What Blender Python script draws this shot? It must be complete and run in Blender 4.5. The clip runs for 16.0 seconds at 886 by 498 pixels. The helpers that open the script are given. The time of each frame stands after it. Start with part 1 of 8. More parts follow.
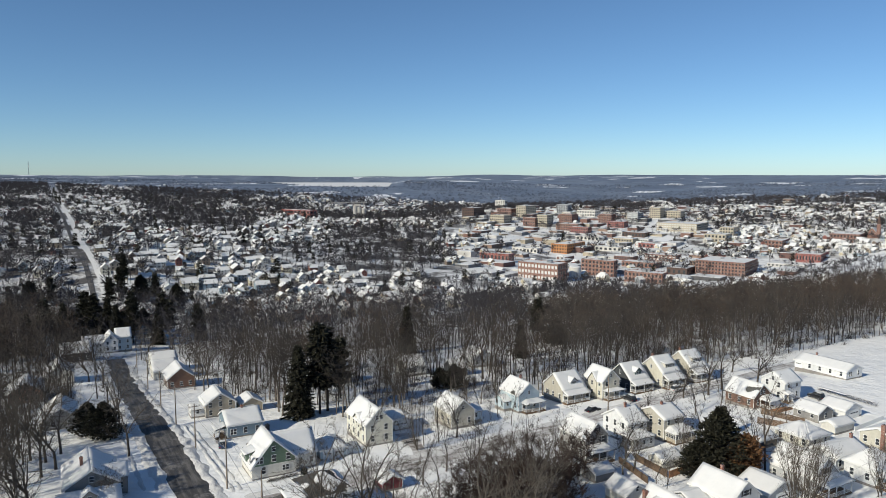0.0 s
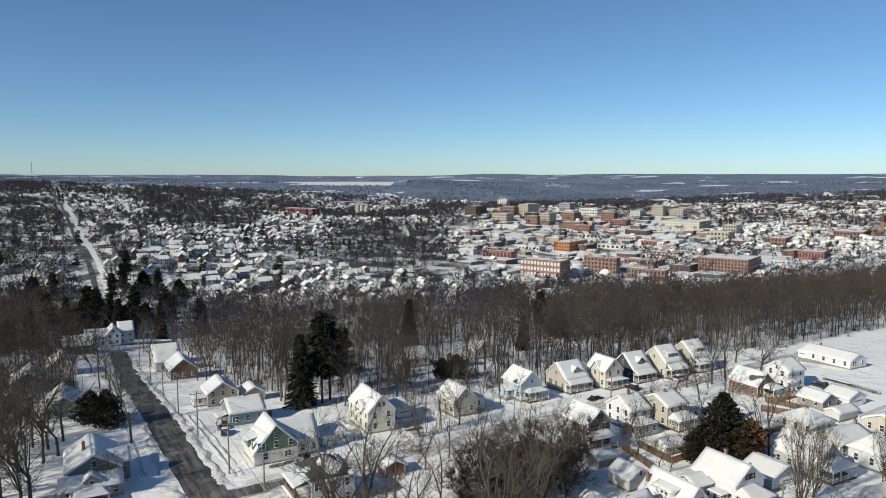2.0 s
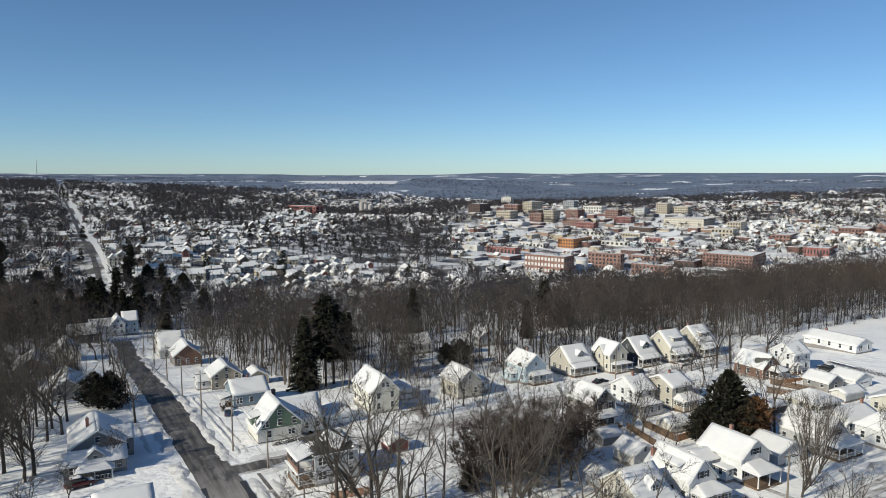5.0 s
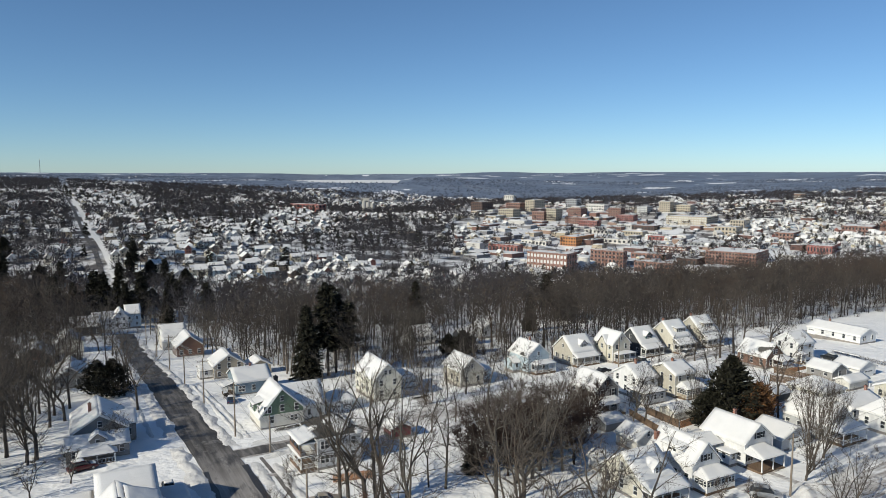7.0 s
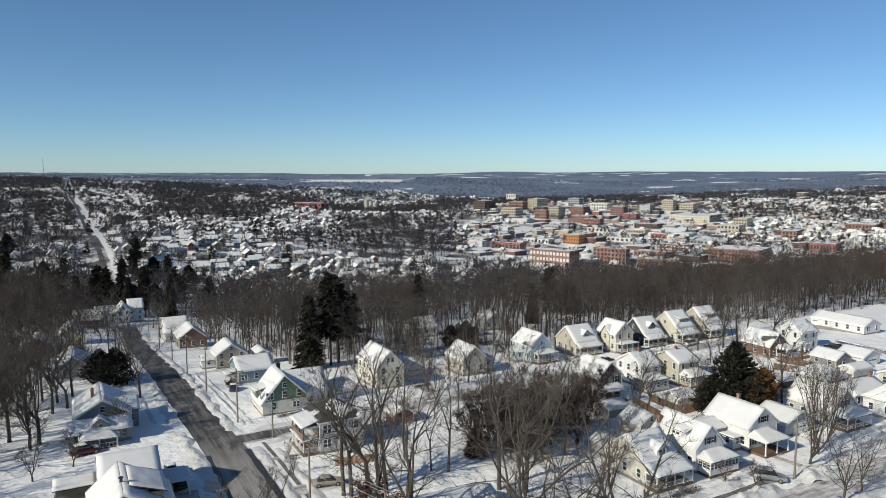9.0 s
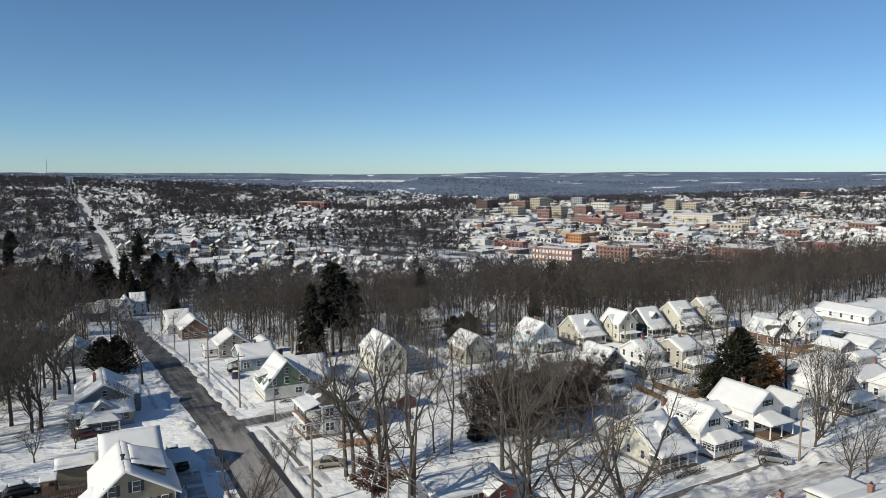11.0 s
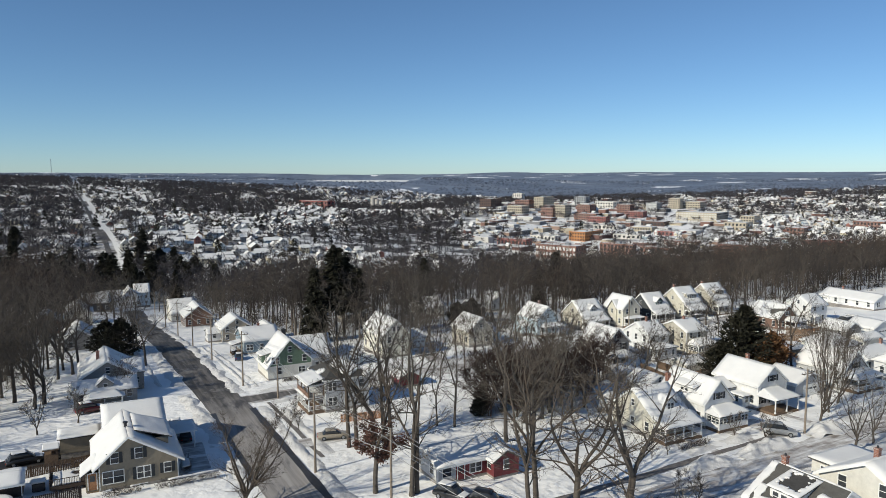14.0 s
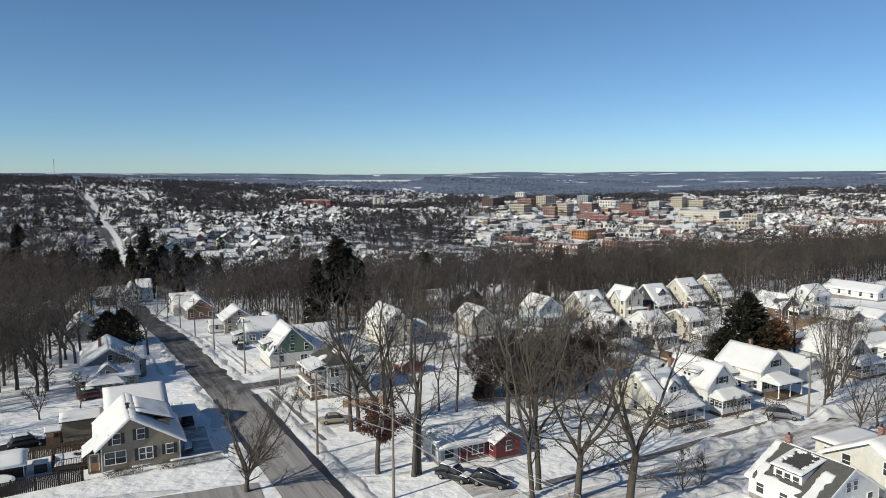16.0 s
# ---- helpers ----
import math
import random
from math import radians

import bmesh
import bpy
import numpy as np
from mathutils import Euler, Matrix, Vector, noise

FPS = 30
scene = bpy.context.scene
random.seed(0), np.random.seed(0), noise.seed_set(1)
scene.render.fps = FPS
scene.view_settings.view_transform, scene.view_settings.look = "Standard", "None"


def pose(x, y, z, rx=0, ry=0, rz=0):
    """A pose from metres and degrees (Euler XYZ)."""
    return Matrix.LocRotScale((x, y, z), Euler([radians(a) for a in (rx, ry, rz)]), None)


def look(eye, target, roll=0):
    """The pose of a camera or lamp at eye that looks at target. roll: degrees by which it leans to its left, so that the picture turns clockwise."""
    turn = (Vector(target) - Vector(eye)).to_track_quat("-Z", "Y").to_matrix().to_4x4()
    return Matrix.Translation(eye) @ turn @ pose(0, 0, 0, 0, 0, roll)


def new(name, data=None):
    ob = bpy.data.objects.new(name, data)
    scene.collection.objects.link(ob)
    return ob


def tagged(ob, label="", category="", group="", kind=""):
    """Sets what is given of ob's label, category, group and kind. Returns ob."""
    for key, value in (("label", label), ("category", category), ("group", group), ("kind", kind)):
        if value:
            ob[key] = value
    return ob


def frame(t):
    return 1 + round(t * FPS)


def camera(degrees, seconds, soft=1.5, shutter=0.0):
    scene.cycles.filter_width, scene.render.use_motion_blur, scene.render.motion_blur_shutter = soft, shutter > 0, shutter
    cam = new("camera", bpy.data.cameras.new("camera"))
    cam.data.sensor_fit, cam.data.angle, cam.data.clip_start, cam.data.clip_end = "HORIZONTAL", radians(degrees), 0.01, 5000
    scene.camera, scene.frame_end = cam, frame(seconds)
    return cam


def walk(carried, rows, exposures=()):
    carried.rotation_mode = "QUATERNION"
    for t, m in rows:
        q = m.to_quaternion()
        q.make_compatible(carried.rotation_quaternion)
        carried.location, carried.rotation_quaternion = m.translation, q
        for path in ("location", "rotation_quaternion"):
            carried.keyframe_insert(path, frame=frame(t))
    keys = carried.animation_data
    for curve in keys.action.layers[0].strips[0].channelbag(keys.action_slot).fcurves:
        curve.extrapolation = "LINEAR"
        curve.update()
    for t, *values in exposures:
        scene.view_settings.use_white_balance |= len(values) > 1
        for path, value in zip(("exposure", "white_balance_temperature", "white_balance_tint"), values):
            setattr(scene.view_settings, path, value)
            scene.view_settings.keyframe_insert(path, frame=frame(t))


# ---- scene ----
# ---- camera and its descent ----
cam = camera(63.5, 16.0, soft=0.5)


def flown(x, y, z, yaw, pitch, roll):
    return pose(x, y, z, 90 + pitch, 0, yaw) @ pose(0, 0, 0, 0, 0, roll)


PATH = [
    (0.0, 0.000, 0.000, 60.000, -0.001, -5.858, 0.000),
    (1.0, 0.006, 0.065, 58.575, 0.086, -5.871, -0.039),
    (2.0, -0.009, 0.064, 57.155, 0.191, -5.883, -0.046),
    (3.0, -0.059, 0.041, 55.705, 0.279, -5.880, -0.047),
    (4.0, -0.023, 0.058, 54.210, 0.391, -5.891, -0.075),
    (6.5, -0.070, 0.035, 50.726, 0.644, -5.927, -0.052),
    (8.0, -0.078, -0.007, 48.733, 0.794, -5.950, -0.082),
    (9.0, -0.083, -0.014, 47.358, 0.897, -5.936, -0.094),
    (11.5, -0.176, 0.099, 43.572, 1.149, -5.851, -0.053),
    (12.5, -0.138, 0.011, 42.117, 1.258, -5.819, -0.069),
    (14.0, -0.124, -0.012, 40.005, 1.381, -5.802, -0.075),
    (15.0, -0.072, -0.053, 38.740, 1.483, -5.819, -0.078),
    (16.0, -0.088, -0.069, 37.600, 1.567, -5.787, -0.158),
]
walk(cam, [(row[0], flown(*row[1:])) for row in PATH], [(0.0, 0.03, 6530, 1.5), (16.0, 0.03, 6530, 1.5)])

# ---- light: low winter sun from behind on one side, clear sky ----
SUN_DIR = Vector((-0.79, -0.61, 0.0)).normalized()
SUN_ELEV = radians(30)
world = bpy.data.worlds.new("winter_sky")
scene.world = world
world.use_nodes = True
wn = world.node_tree.nodes
sky = wn.new("ShaderNodeTexSky")
sky.sky_type = "NISHITA"
sky.sun_disc = False
sky.sun_elevation = SUN_ELEV
sky.sun_rotation = math.atan2(SUN_DIR.x, SUN_DIR.y)
sky.altitude = 3000
sky.air_density = 1.0
sky.dust_density = 2.2
sky.ozone_density = 5.6
wn["Background"].inputs["Strength"].default_value = 0.105
world.node_tree.links.new(sky.outputs["Color"], wn["Background"].inputs["Color"])
sun = new("sun", bpy.data.lights.new("sun", "SUN"))
sun.data.energy = 4.45
sun.data.angle = radians(0.5)
sun.data.color = (1.0, 0.90, 0.785)
sun_to = SUN_DIR * math.cos(SUN_ELEV) + Vector((0, 0, math.sin(SUN_ELEV)))
sun.matrix_world = look(tuple(sun_to * 300), (0, 0, 0))

# ---- the lie of the land: places (x, y, height) through which it passes ----
CONTROL_A = [
    (43, 46, 3), (-38, 70, 2.4), (-11, 62, 2.4), (-28, 93, 1.6), (-63, 125, 0.5), (-15, 100, 1.6), (-35, 135, 0.7), (6, 104, 2.2), (40, 84, 2.6), (48, 104, 2.7), (69, 120, 2.8), (-17, 156, 0.4), (34, 146, 1.1), (49, 151, 1.3), (44, 185, 0.4), (71, 204, 0.8), (80, 167, 3.5), (94, 163, 3.3), (109, 196, 3.6), (147, 148, 4.5), (-58, 179, -2.5), (-94, 177, -3.5), (-134, 245, -10), (-155, 333, -20.5), (5, 225, -4.5), (75, 225, -1.5), (200, 250, 2),
]
CONTROL_B = [
    (-13, 440, -27), (110, 370, -16), (250, 380, -6), (180, 520, -36), (330, 520, -20), (-190, 530, -35), (-285, 500, -31), (-350, 620, -18),
    (-280, 600, -19), (-310, 750, -16), (-100, 620, -38), (-59, 680, -44), (118, 740, -52), (360, 850, -56), (54, 870, -48), (170, 1100, -58),
    (480, 940, -56), (370, 1230, -42), (680, 1140, -32), (-640, 1050, 2), (-280, 1420, -24),
]
CONTROL_C = [
    (-190, 1730, -36), (60, 1490, -30), (420, 1400, -28), (125, 1750, -28), (-900, 1750, 20), (-400, 2100, 0), (150, 2300, -22), (700, 2000, -16), (1300, 2200, 5),
    (1300, 1600, -12), (-500, 2620, 21), (0, 2650, 18), (-1500, 2700, 42), (700, 2900, 0), (1600, 3100, 22), (2100, 3300, 42),
    (-1450, 4450, 58), (-2450, 4000, 62), (300, 4650, 56), (1450, 4450, 62), (2500, 4000, 64),
    (-1100, 3400, 40), (600, 3500, 26), (-450, 4700, 50),
]
ctrl = np.array(CONTROL_A + CONTROL_B + CONTROL_C, float)


def land_uv(x, y):
    y = np.maximum(y, 25.0)
    return np.stack([x / (y + 40) * 1.6, np.log(y)], -1)


ctrl_uv = land_uv(ctrl[:, 0], ctrl[:, 1])
gap = np.sqrt(((ctrl_uv[:, None] - ctrl_uv[None]) ** 2).sum(-1) + 0.004)
ones = np.ones((len(ctrl), 1))
land_w = np.linalg.solve(np.block([[gap, ones], [ones.T, np.zeros((1, 1))]]), np.r_[ctrl[:, 2], 0])


def land_many(x, y):
    q = land_uv(np.asarray(x, float), np.asarray(y, float))
    out = np.empty(len(q))
    for a in range(0, len(q), 20000):
        r = np.sqrt(((q[a:a + 20000, None] - ctrl_uv[None]) ** 2).sum(-1) + 0.004)
        out[a:a + 20000] = r @ land_w[:-1] + land_w[-1]
    return out


def land(x, y):
    return float(land_many([x], [y])[0])


# The near streets lie on a grid turned by 28.6 degrees: u along the side streets, v along the main road.
TURN = 28.6
TC, TS = math.cos(radians(TURN)), math.sin(radians(TURN))


def grid_xy(u, v):
    return TC * u - TS * v, TS * u + TC * v


def on_land(u, v, lift=0.0):
    x, y = grid_xy(u, v)
    return Vector((x, y, land(x, y) + lift))


# ---- materials ----
class Mat:
    """A small wrapper round a node material."""

    def __init__(self, name):
        self.m = bpy.data.materials.new(name)
        self.m.use_nodes = True
        self.t = self.m.node_tree
        self.b = self.t.nodes["Principled BSDF"]
        self.b.inputs["Specular IOR Level"].default_value = 0.3

    def node(self, kind, **values):
        n = self.t.nodes.new(kind)
        for k, v in values.items():
            n.inputs[k.replace("_", " ")].default_value = v
        return n

    def link(self, a, b):
        self.t.links.new(a, b)

    def coords(self, which="Object"):
        return self.t.nodes.new("ShaderNodeTexCoord").outputs[which]

    def noise(self, scale, detail=4.0, rough=0.6, vector=None):
        n = self.node("ShaderNodeTexNoise", Scale=scale, Detail=detail, Roughness=rough)
        if vector is not None:
            self.link(vector, n.inputs["Vector"])
        return n.outputs["Fac"]

    def ramp(self, fac, *stops):
        n = self.t.nodes.new("ShaderNodeValToRGB")
        e = n.color_ramp.elements
        while len(e) < len(stops):
            e.new(0.5)
        for el, (p, c) in zip(e, stops):
            el.position = p
            el.color = (*c, 1) if len(c) == 3 else c
        self.link(fac, n.inputs["Fac"])
        return n.outputs["Color"]

    def mix(self, fac, a, b, mode="MIX"):
        n = self.t.nodes.new("ShaderNodeMix")
        n.data_type, n.blend_type = "RGBA", mode
        for sock, v in ((n.inputs[0], fac), (n.inputs[6], a), (n.inputs[7], b)):
            if isinstance(v, (int, float)):
                sock.default_value = v
            elif isinstance(v, tuple):
                sock.default_value = (*v, 1)
            else:
                self.link(v, sock)
        return n.outputs[2]

    def math(self, op, a, b=0.0, c=0.0):
        n = self.t.nodes.new("ShaderNodeMath")
        n.operation = op
        for sock, v in zip(n.inputs, (a, b, c)):
            if isinstance(v, (int, float)):
                sock.default_value = v
            else:
                self.link(v, sock)
        return n.outputs[0]

    def colour(self, c):
        if isinstance(c, tuple):
            self.b.inputs["Base Color"].default_value = (*c, 1)
        else:
            self.link(c, self.b.inputs["Base Color"])

    def rough(self, r):
        if isinstance(r, (int, float)):
            self.b.inputs["Roughness"].default_value = r
        else:
            self.link(r, self.b.inputs["Roughness"])

    def bump(self, height, strength=0.3, distance=0.05):
        n = self.node("ShaderNodeBump", Strength=strength, Distance=distance)
        self.link(height, n.inputs["Height"])
        self.link(n.outputs["Normal"], self.b.inputs["Normal"])


def dim(c, k):
    return tuple(v * k for v in c)


def make_snow(name, grime=0.1, lump=0.25, low=(0.62, 0.64, 0.66)):
    a = Mat(name)
    p = a.coords("Object")
    big, small = a.noise(0.35, 5, 0.6, p), a.noise(4.0, 4, 0.7, p)
    base = a.ramp(big, (0.25, (0.66, 0.66, 0.656)), (0.7, (0.74, 0.733, 0.722)))
    spots = a.ramp(small, (0.60 - grime, (0, 0, 0)), (0.85, (1, 1, 1)))
    a.colour(a.mix(a.math("MULTIPLY", spots, grime * 2), base, low))
    a.rough(0.75)
    a.bump(a.math("ADD", small, a.math("MULTIPLY", big, 2.0)), lump, 0.12)
    return a.m


def make_wall(name, c, boards=0.12, grime=0.25):
    """Painted clapboard."""
    a = Mat(name)
    p = a.coords("Object")
    sep = a.node("ShaderNodeSeparateXYZ")
    a.link(p, sep.inputs[0])
    lap = a.math("FRACT", a.math("DIVIDE", sep.outputs["Z"], boards))
    streak = a.noise(1.1, 6, 0.7, p)
    fine = a.noise(9.0, 3, 0.6, p)
    k = a.mix(a.ramp(streak, (0.35, (0, 0, 0)), (0.8, (1, 1, 1))), c, dim(c, 1 - grime))
    a.colour(a.mix(a.ramp(fine, (0.55, (0, 0, 0)), (0.9, (0.5, 0.5, 0.5))), k, dim(c, 0.8)))
    a.rough(0.6)
    a.bump(lap, 0.5, 0.02)
    return a.m


def make_plain(name, c, rough=0.6, vary=0.2, scale=3.0, metal=0.0, bump=0.1):
    a = Mat(name)
    p = a.coords("Object")
    n = a.noise(scale, 5, 0.65, p)
    a.colour(a.ramp(n, (0.3, dim(c, 1 - vary)), (0.7, dim(c, 1 + vary * 0.5))))
    a.rough(rough)
    a.b.inputs["Metallic"].default_value = metal
    a.bump(n, bump, 0.03)
    return a.m


def make_brick(name, c, mortar=(0.42, 0.40, 0.38), scale=1.0):
    a = Mat(name)
    p = a.coords("Object")
    n = a.t.nodes.new("ShaderNodeTexBrick")
    n.inputs["Color1"].default_value = (*c, 1)
    n.inputs["Color2"].default_value = (*dim(c, 0.7), 1)
    n.inputs["Mortar"].default_value = (*mortar, 1)
    n.inputs["Scale"].default_value = scale
    n.inputs["Brick Width"].default_value, n.inputs["Row Height"].default_value = 0.42, 0.15
    n.inputs["Mortar Size"].default_value = 0.012
    turn = a.node("ShaderNodeMapping")
    turn.inputs["Rotation"].default_value = (radians(90), 0, radians(35))
    a.link(p, turn.inputs["Vector"])
    a.link(turn.outputs["Vector"], n.inputs["Vector"])
    blotch = a.noise(0.25, 5, 0.6, p)
    a.colour(a.mix(a.ramp(blotch, (0.4, (0, 0, 0)), (0.75, (0.7, 0.7, 0.7))), n.outputs["Color"], dim(c, 0.62)))
    a.rough(0.85)
    return a.m


def make_shingles(name, c):
    a = Mat(name)
    p = a.coords("Object")
    n, s = a.noise(2.0, 6, 0.7, p), a.noise(14.0, 2, 0.5, p)
    a.colour(a.mix(s, a.ramp(n, (0.3, dim(c, 0.6)), (0.7, dim(c, 1.3))), dim(c, 0.7)))
    a.rough(0.9)
    a.bump(s, 0.4, 0.03)
    return a.m


def make_islands(name, stops, rough=0.75, dirt=0.25):
    """One colour for each separate piece of a joined mesh."""
    a = Mat(name)
    geo = a.t.nodes.new("ShaderNodeNewGeometry")
    c = a.ramp(geo.outputs["Random Per Island"], *stops)
    c.node.color_ramp.interpolation = "CONSTANT"
    n = a.noise(0.3, 5, 0.65, a.coords("Object"))
    a.colour(a.mix(a.ramp(n, (0.4, (0, 0, 0)), (0.75, (dirt, dirt, dirt))), c, (0.05, 0.05, 0.05)))
    a.rough(rough)
    return a.m


def make_bark(name, c, vary=0.5):
    """Furrowed bark, mottled grey and brown."""
    a = Mat(name)
    info = a.t.nodes.new("ShaderNodeObjectInfo")
    p = a.coords("Object")
    n, fine = a.noise(1.5, 5, 0.7, p), a.noise(9.0, 3, 0.7, p)
    base = a.ramp(n, (0.3, dim(c, 1 - vary * 0.8)), (0.7, dim(c, 1 + vary * 0.8)))
    base = a.mix(a.ramp(fine, (0.5, (0, 0, 0)), (0.72, (0.6, 0.6, 0.6))), base, (c[0] * 1.9, c[1] * 1.95, c[2] * 2.0))
    a.colour(a.mix(a.math("MULTIPLY", info.outputs["Random"], 0.6), base, (c[0] * 0.8, c[1] * 0.66, c[2] * 0.58)))
    a.rough(0.9)
    return a.m


SNOW = make_snow("fresh_snow", 0.06, 0.35)
ROOF_SNOW = make_snow("roof_snow", 0.04, 0.3)
BANK_SNOW = make_snow("ploughed_snow", 0.32, 0.7, (0.40, 0.37, 0.34))
TRIM = make_plain("white_trim", (0.78, 0.78, 0.76), 0.5, 0.1)
SHUTTER = make_plain("dark_shutter", (0.03, 0.035, 0.04), 0.5)
SHINGLE = make_shingles("dark_shingles", (0.07, 0.068, 0.066))
GREY_SHINGLE = make_shingles("grey_shingles", (0.11, 0.107, 0.100))
STONE = make_plain("foundation_stone", (0.28, 0.26, 0.24), 0.9, 0.4, 2.0)
BRICK = make_brick("red_brick", (0.30, 0.13, 0.09))
WOOD = make_plain("weathered_wood", (0.16, 0.11, 0.075), 0.85, 0.4, 4.0)
CEDAR = make_plain("cedar_boards", (0.36, 0.19, 0.10), 0.75, 0.3, 4.0)
POLE_WOOD = make_plain("pole_wood", (0.24, 0.20, 0.16), 0.9, 0.3, 3.0)
DARK_METAL = make_plain("dark_metal", (0.06, 0.06, 0.065), 0.45, 0.2, 5.0, 0.6)
GREY_METAL = make_plain("grey_metal", (0.35, 0.36, 0.37), 0.4, 0.2, 5.0, 0.8)
CONCRETE = make_plain("concrete", (0.42, 0.40, 0.37), 0.9, 0.25, 1.0)
WIRE = make_plain("wire_grey", (0.32, 0.32, 0.32), 0.6)
RUBBER = make_plain("tyre_rubber", (0.02, 0.02, 0.02), 0.85)
BARK = make_bark("grey_bark", (0.086, 0.076, 0.065))
BOLE_BARK = make_bark("pale_grey_bark", (0.150, 0.134, 0.118))
BRUSH_BARK = make_bark("reddish_twigs", (0.042, 0.029, 0.024))


def make_woods_bark():
    """Grey-brown twigs, warmer in some stands."""
    a = Mat("woods_bark")
    p = a.coords("Object")
    stand, n = a.noise(0.035, 3, 0.6, p), a.noise(1.5, 4, 0.7, p)
    c = a.ramp(stand, (0.36, (0.050, 0.045, 0.042)), (0.50, (0.059, 0.049, 0.042)), (0.64, (0.086, 0.058, 0.042)))
    tree = a.noise(0.13, 2, 0.5, p)
    c = a.mix(a.ramp(tree, (0.52, (0, 0, 0)), (0.66, (0.8, 0.8, 0.8))), c, (0.112, 0.096, 0.082))
    c = a.mix(a.ramp(tree, (0.34, (0.75, 0.75, 0.75)), (0.47, (0, 0, 0))), c, (0.030, 0.026, 0.025))
    a.colour(a.mix(a.ramp(n, (0.4, (0, 0, 0)), (0.7, (0.5, 0.5, 0.5))), c, (0.045, 0.038, 0.034)))
    a.rough(0.9)
    return a.m


WOODS_BARK = make_woods_bark()
OAK_LEAF = make_plain("dry_oak_leaves", (0.115, 0.054, 0.038), 0.8, 0.4, 6.0)


def make_glass():
    a = Mat("window_glass")
    n = a.noise(0.6, 2, 0.5, a.coords("Object"))
    a.colour(a.ramp(n, (0.3, (0.02, 0.024, 0.03)), (0.7, (0.07, 0.075, 0.08))))
    a.rough(0.08)
    a.b.inputs["Specular IOR Level"].default_value = 0.6
    return a.m


GLASS = make_glass()


def make_needles(name, c):
    a = Mat(name)
    geo = a.t.nodes.new("ShaderNodeNewGeometry")
    a.colour(a.ramp(geo.outputs["Random Per Island"], (0.0, dim(c, 0.5)), (0.6, c), (1.0, dim(c, 1.7))))
    a.rough(0.75)
    return a.m


NEEDLES = make_needles("dark_needles", (0.019, 0.0185, 0.0105))
RUST_NEEDLES = make_needles("rusty_needles", (0.120, 0.060, 0.026))


def along_grid(a, p, su, sv):
    """Coordinates stretched along the street grid: su metres to a unit across, sv along the main road."""
    m = a.node("ShaderNodeMapping")
    m.vector_type = "TEXTURE"
    m.inputs["Scale"].default_value = (su, sv, 1.0)
    m.inputs["Rotation"].default_value = (0, 0, radians(TURN))
    a.link(p, m.inputs["Vector"])
    return m.outputs["Vector"]


def make_asphalt():
    """Worn asphalt with wheel tracks: bleached by dry salt at the near end, darkened further on for wet and painted
    tree shade.
    """
    a = Mat("salted_asphalt")
    p = a.coords("Object")
    big, mid, fine = a.noise(0.12, 5, 0.65, p), a.noise(0.9, 5, 0.7, p), a.noise(12.0, 3, 0.6, p)
    tracks = a.noise(1.0, 3, 0.6, along_grid(a, p, 0.8, 40.0))
    wet = a.noise(1.0, 4, 0.7, along_grid(a, p, 1.6, 9.0))
    sep = a.node("ShaderNodeSeparateXYZ")
    a.link(p, sep.inputs[0])
    v = a.math("ADD", a.math("MULTIPLY", sep.outputs["X"], -TS), a.math("MULTIPLY", sep.outputs["Y"], TC))
    dry = a.node("ShaderNodeMapRange")
    a.link(a.math("ADD", v, a.math("MULTIPLY", big, 40.0)), dry.inputs["Value"])
    dry.inputs["From Min"].default_value, dry.inputs["From Max"].default_value = 150.0, 122.0
    # dark carries the trees' shade as well as the wet.
    dark = a.ramp(tracks, (0.32, (0.052, 0.049, 0.047)), (0.46, (0.092, 0.086, 0.082)), (0.64, (0.165, 0.155, 0.148)))
    pale = a.ramp(tracks, (0.32, (0.19, 0.178, 0.168)), (0.46, (0.285, 0.267, 0.252)), (0.64, (0.38, 0.357, 0.338)))
    damp = a.math("SUBTRACT", wet, a.math("MULTIPLY", dry.outputs["Result"], 0.14))
    c = a.mix(dry.outputs["Result"], dark, pale)
    c = a.mix(a.ramp(damp, (0.45, (0, 0, 0)), (0.59, (0.8, 0.8, 0.8))), c, (0.036, 0.034, 0.034))
    slush = a.ramp(a.math("ADD", a.math("MULTIPLY", big, 0.6), a.math("MULTIPLY", mid, 0.5)), (0.60, (0, 0, 0)), (0.74, (0.6, 0.6, 0.6)))
    a.colour(a.mix(slush, c, (0.36, 0.34, 0.32)))
    a.rough(a.ramp(wet, (0.4, (0.9, 0.9, 0.9)), (0.7, (0.5, 0.5, 0.5))))
    a.bump(fine, 0.3, 0.01)
    return a.m


def make_packed():
    a = Mat("packed_snow_road")
    p = a.coords("Object")
    turn = a.node("ShaderNodeMapping")
    turn.vector_type = "TEXTURE"
    turn.inputs["Scale"].default_value = (6.0, 0.9, 1.0)
    turn.inputs["Rotation"].default_value = (0, 0, radians(TURN))
    a.link(p, turn.inputs["Vector"])
    ruts, mid = a.noise(1.0, 4, 0.6, turn.outputs["Vector"]), a.noise(0.7, 5, 0.7, p)
    c = a.ramp(a.math("ADD", a.math("MULTIPLY", ruts, 0.7), a.math("MULTIPLY", mid, 0.3)), (0.37, (0.20, 0.172, 0.155)), (0.49, (0.46, 0.44, 0.425)), (0.62, (0.77, 0.77, 0.768)))
    a.colour(c)
    a.rough(0.8)
    a.bump(ruts, 0.4, 0.05)
    return a.m


ASPHALT = make_asphalt()
PACKED = make_packed()
# Dark paving; by the main road its tone also paints the trench's shade.
PAVING_AND_SHADE = make_plain("paving_and_shade", (0.19, 0.175, 0.165), 0.7, 0.6, 1.2)
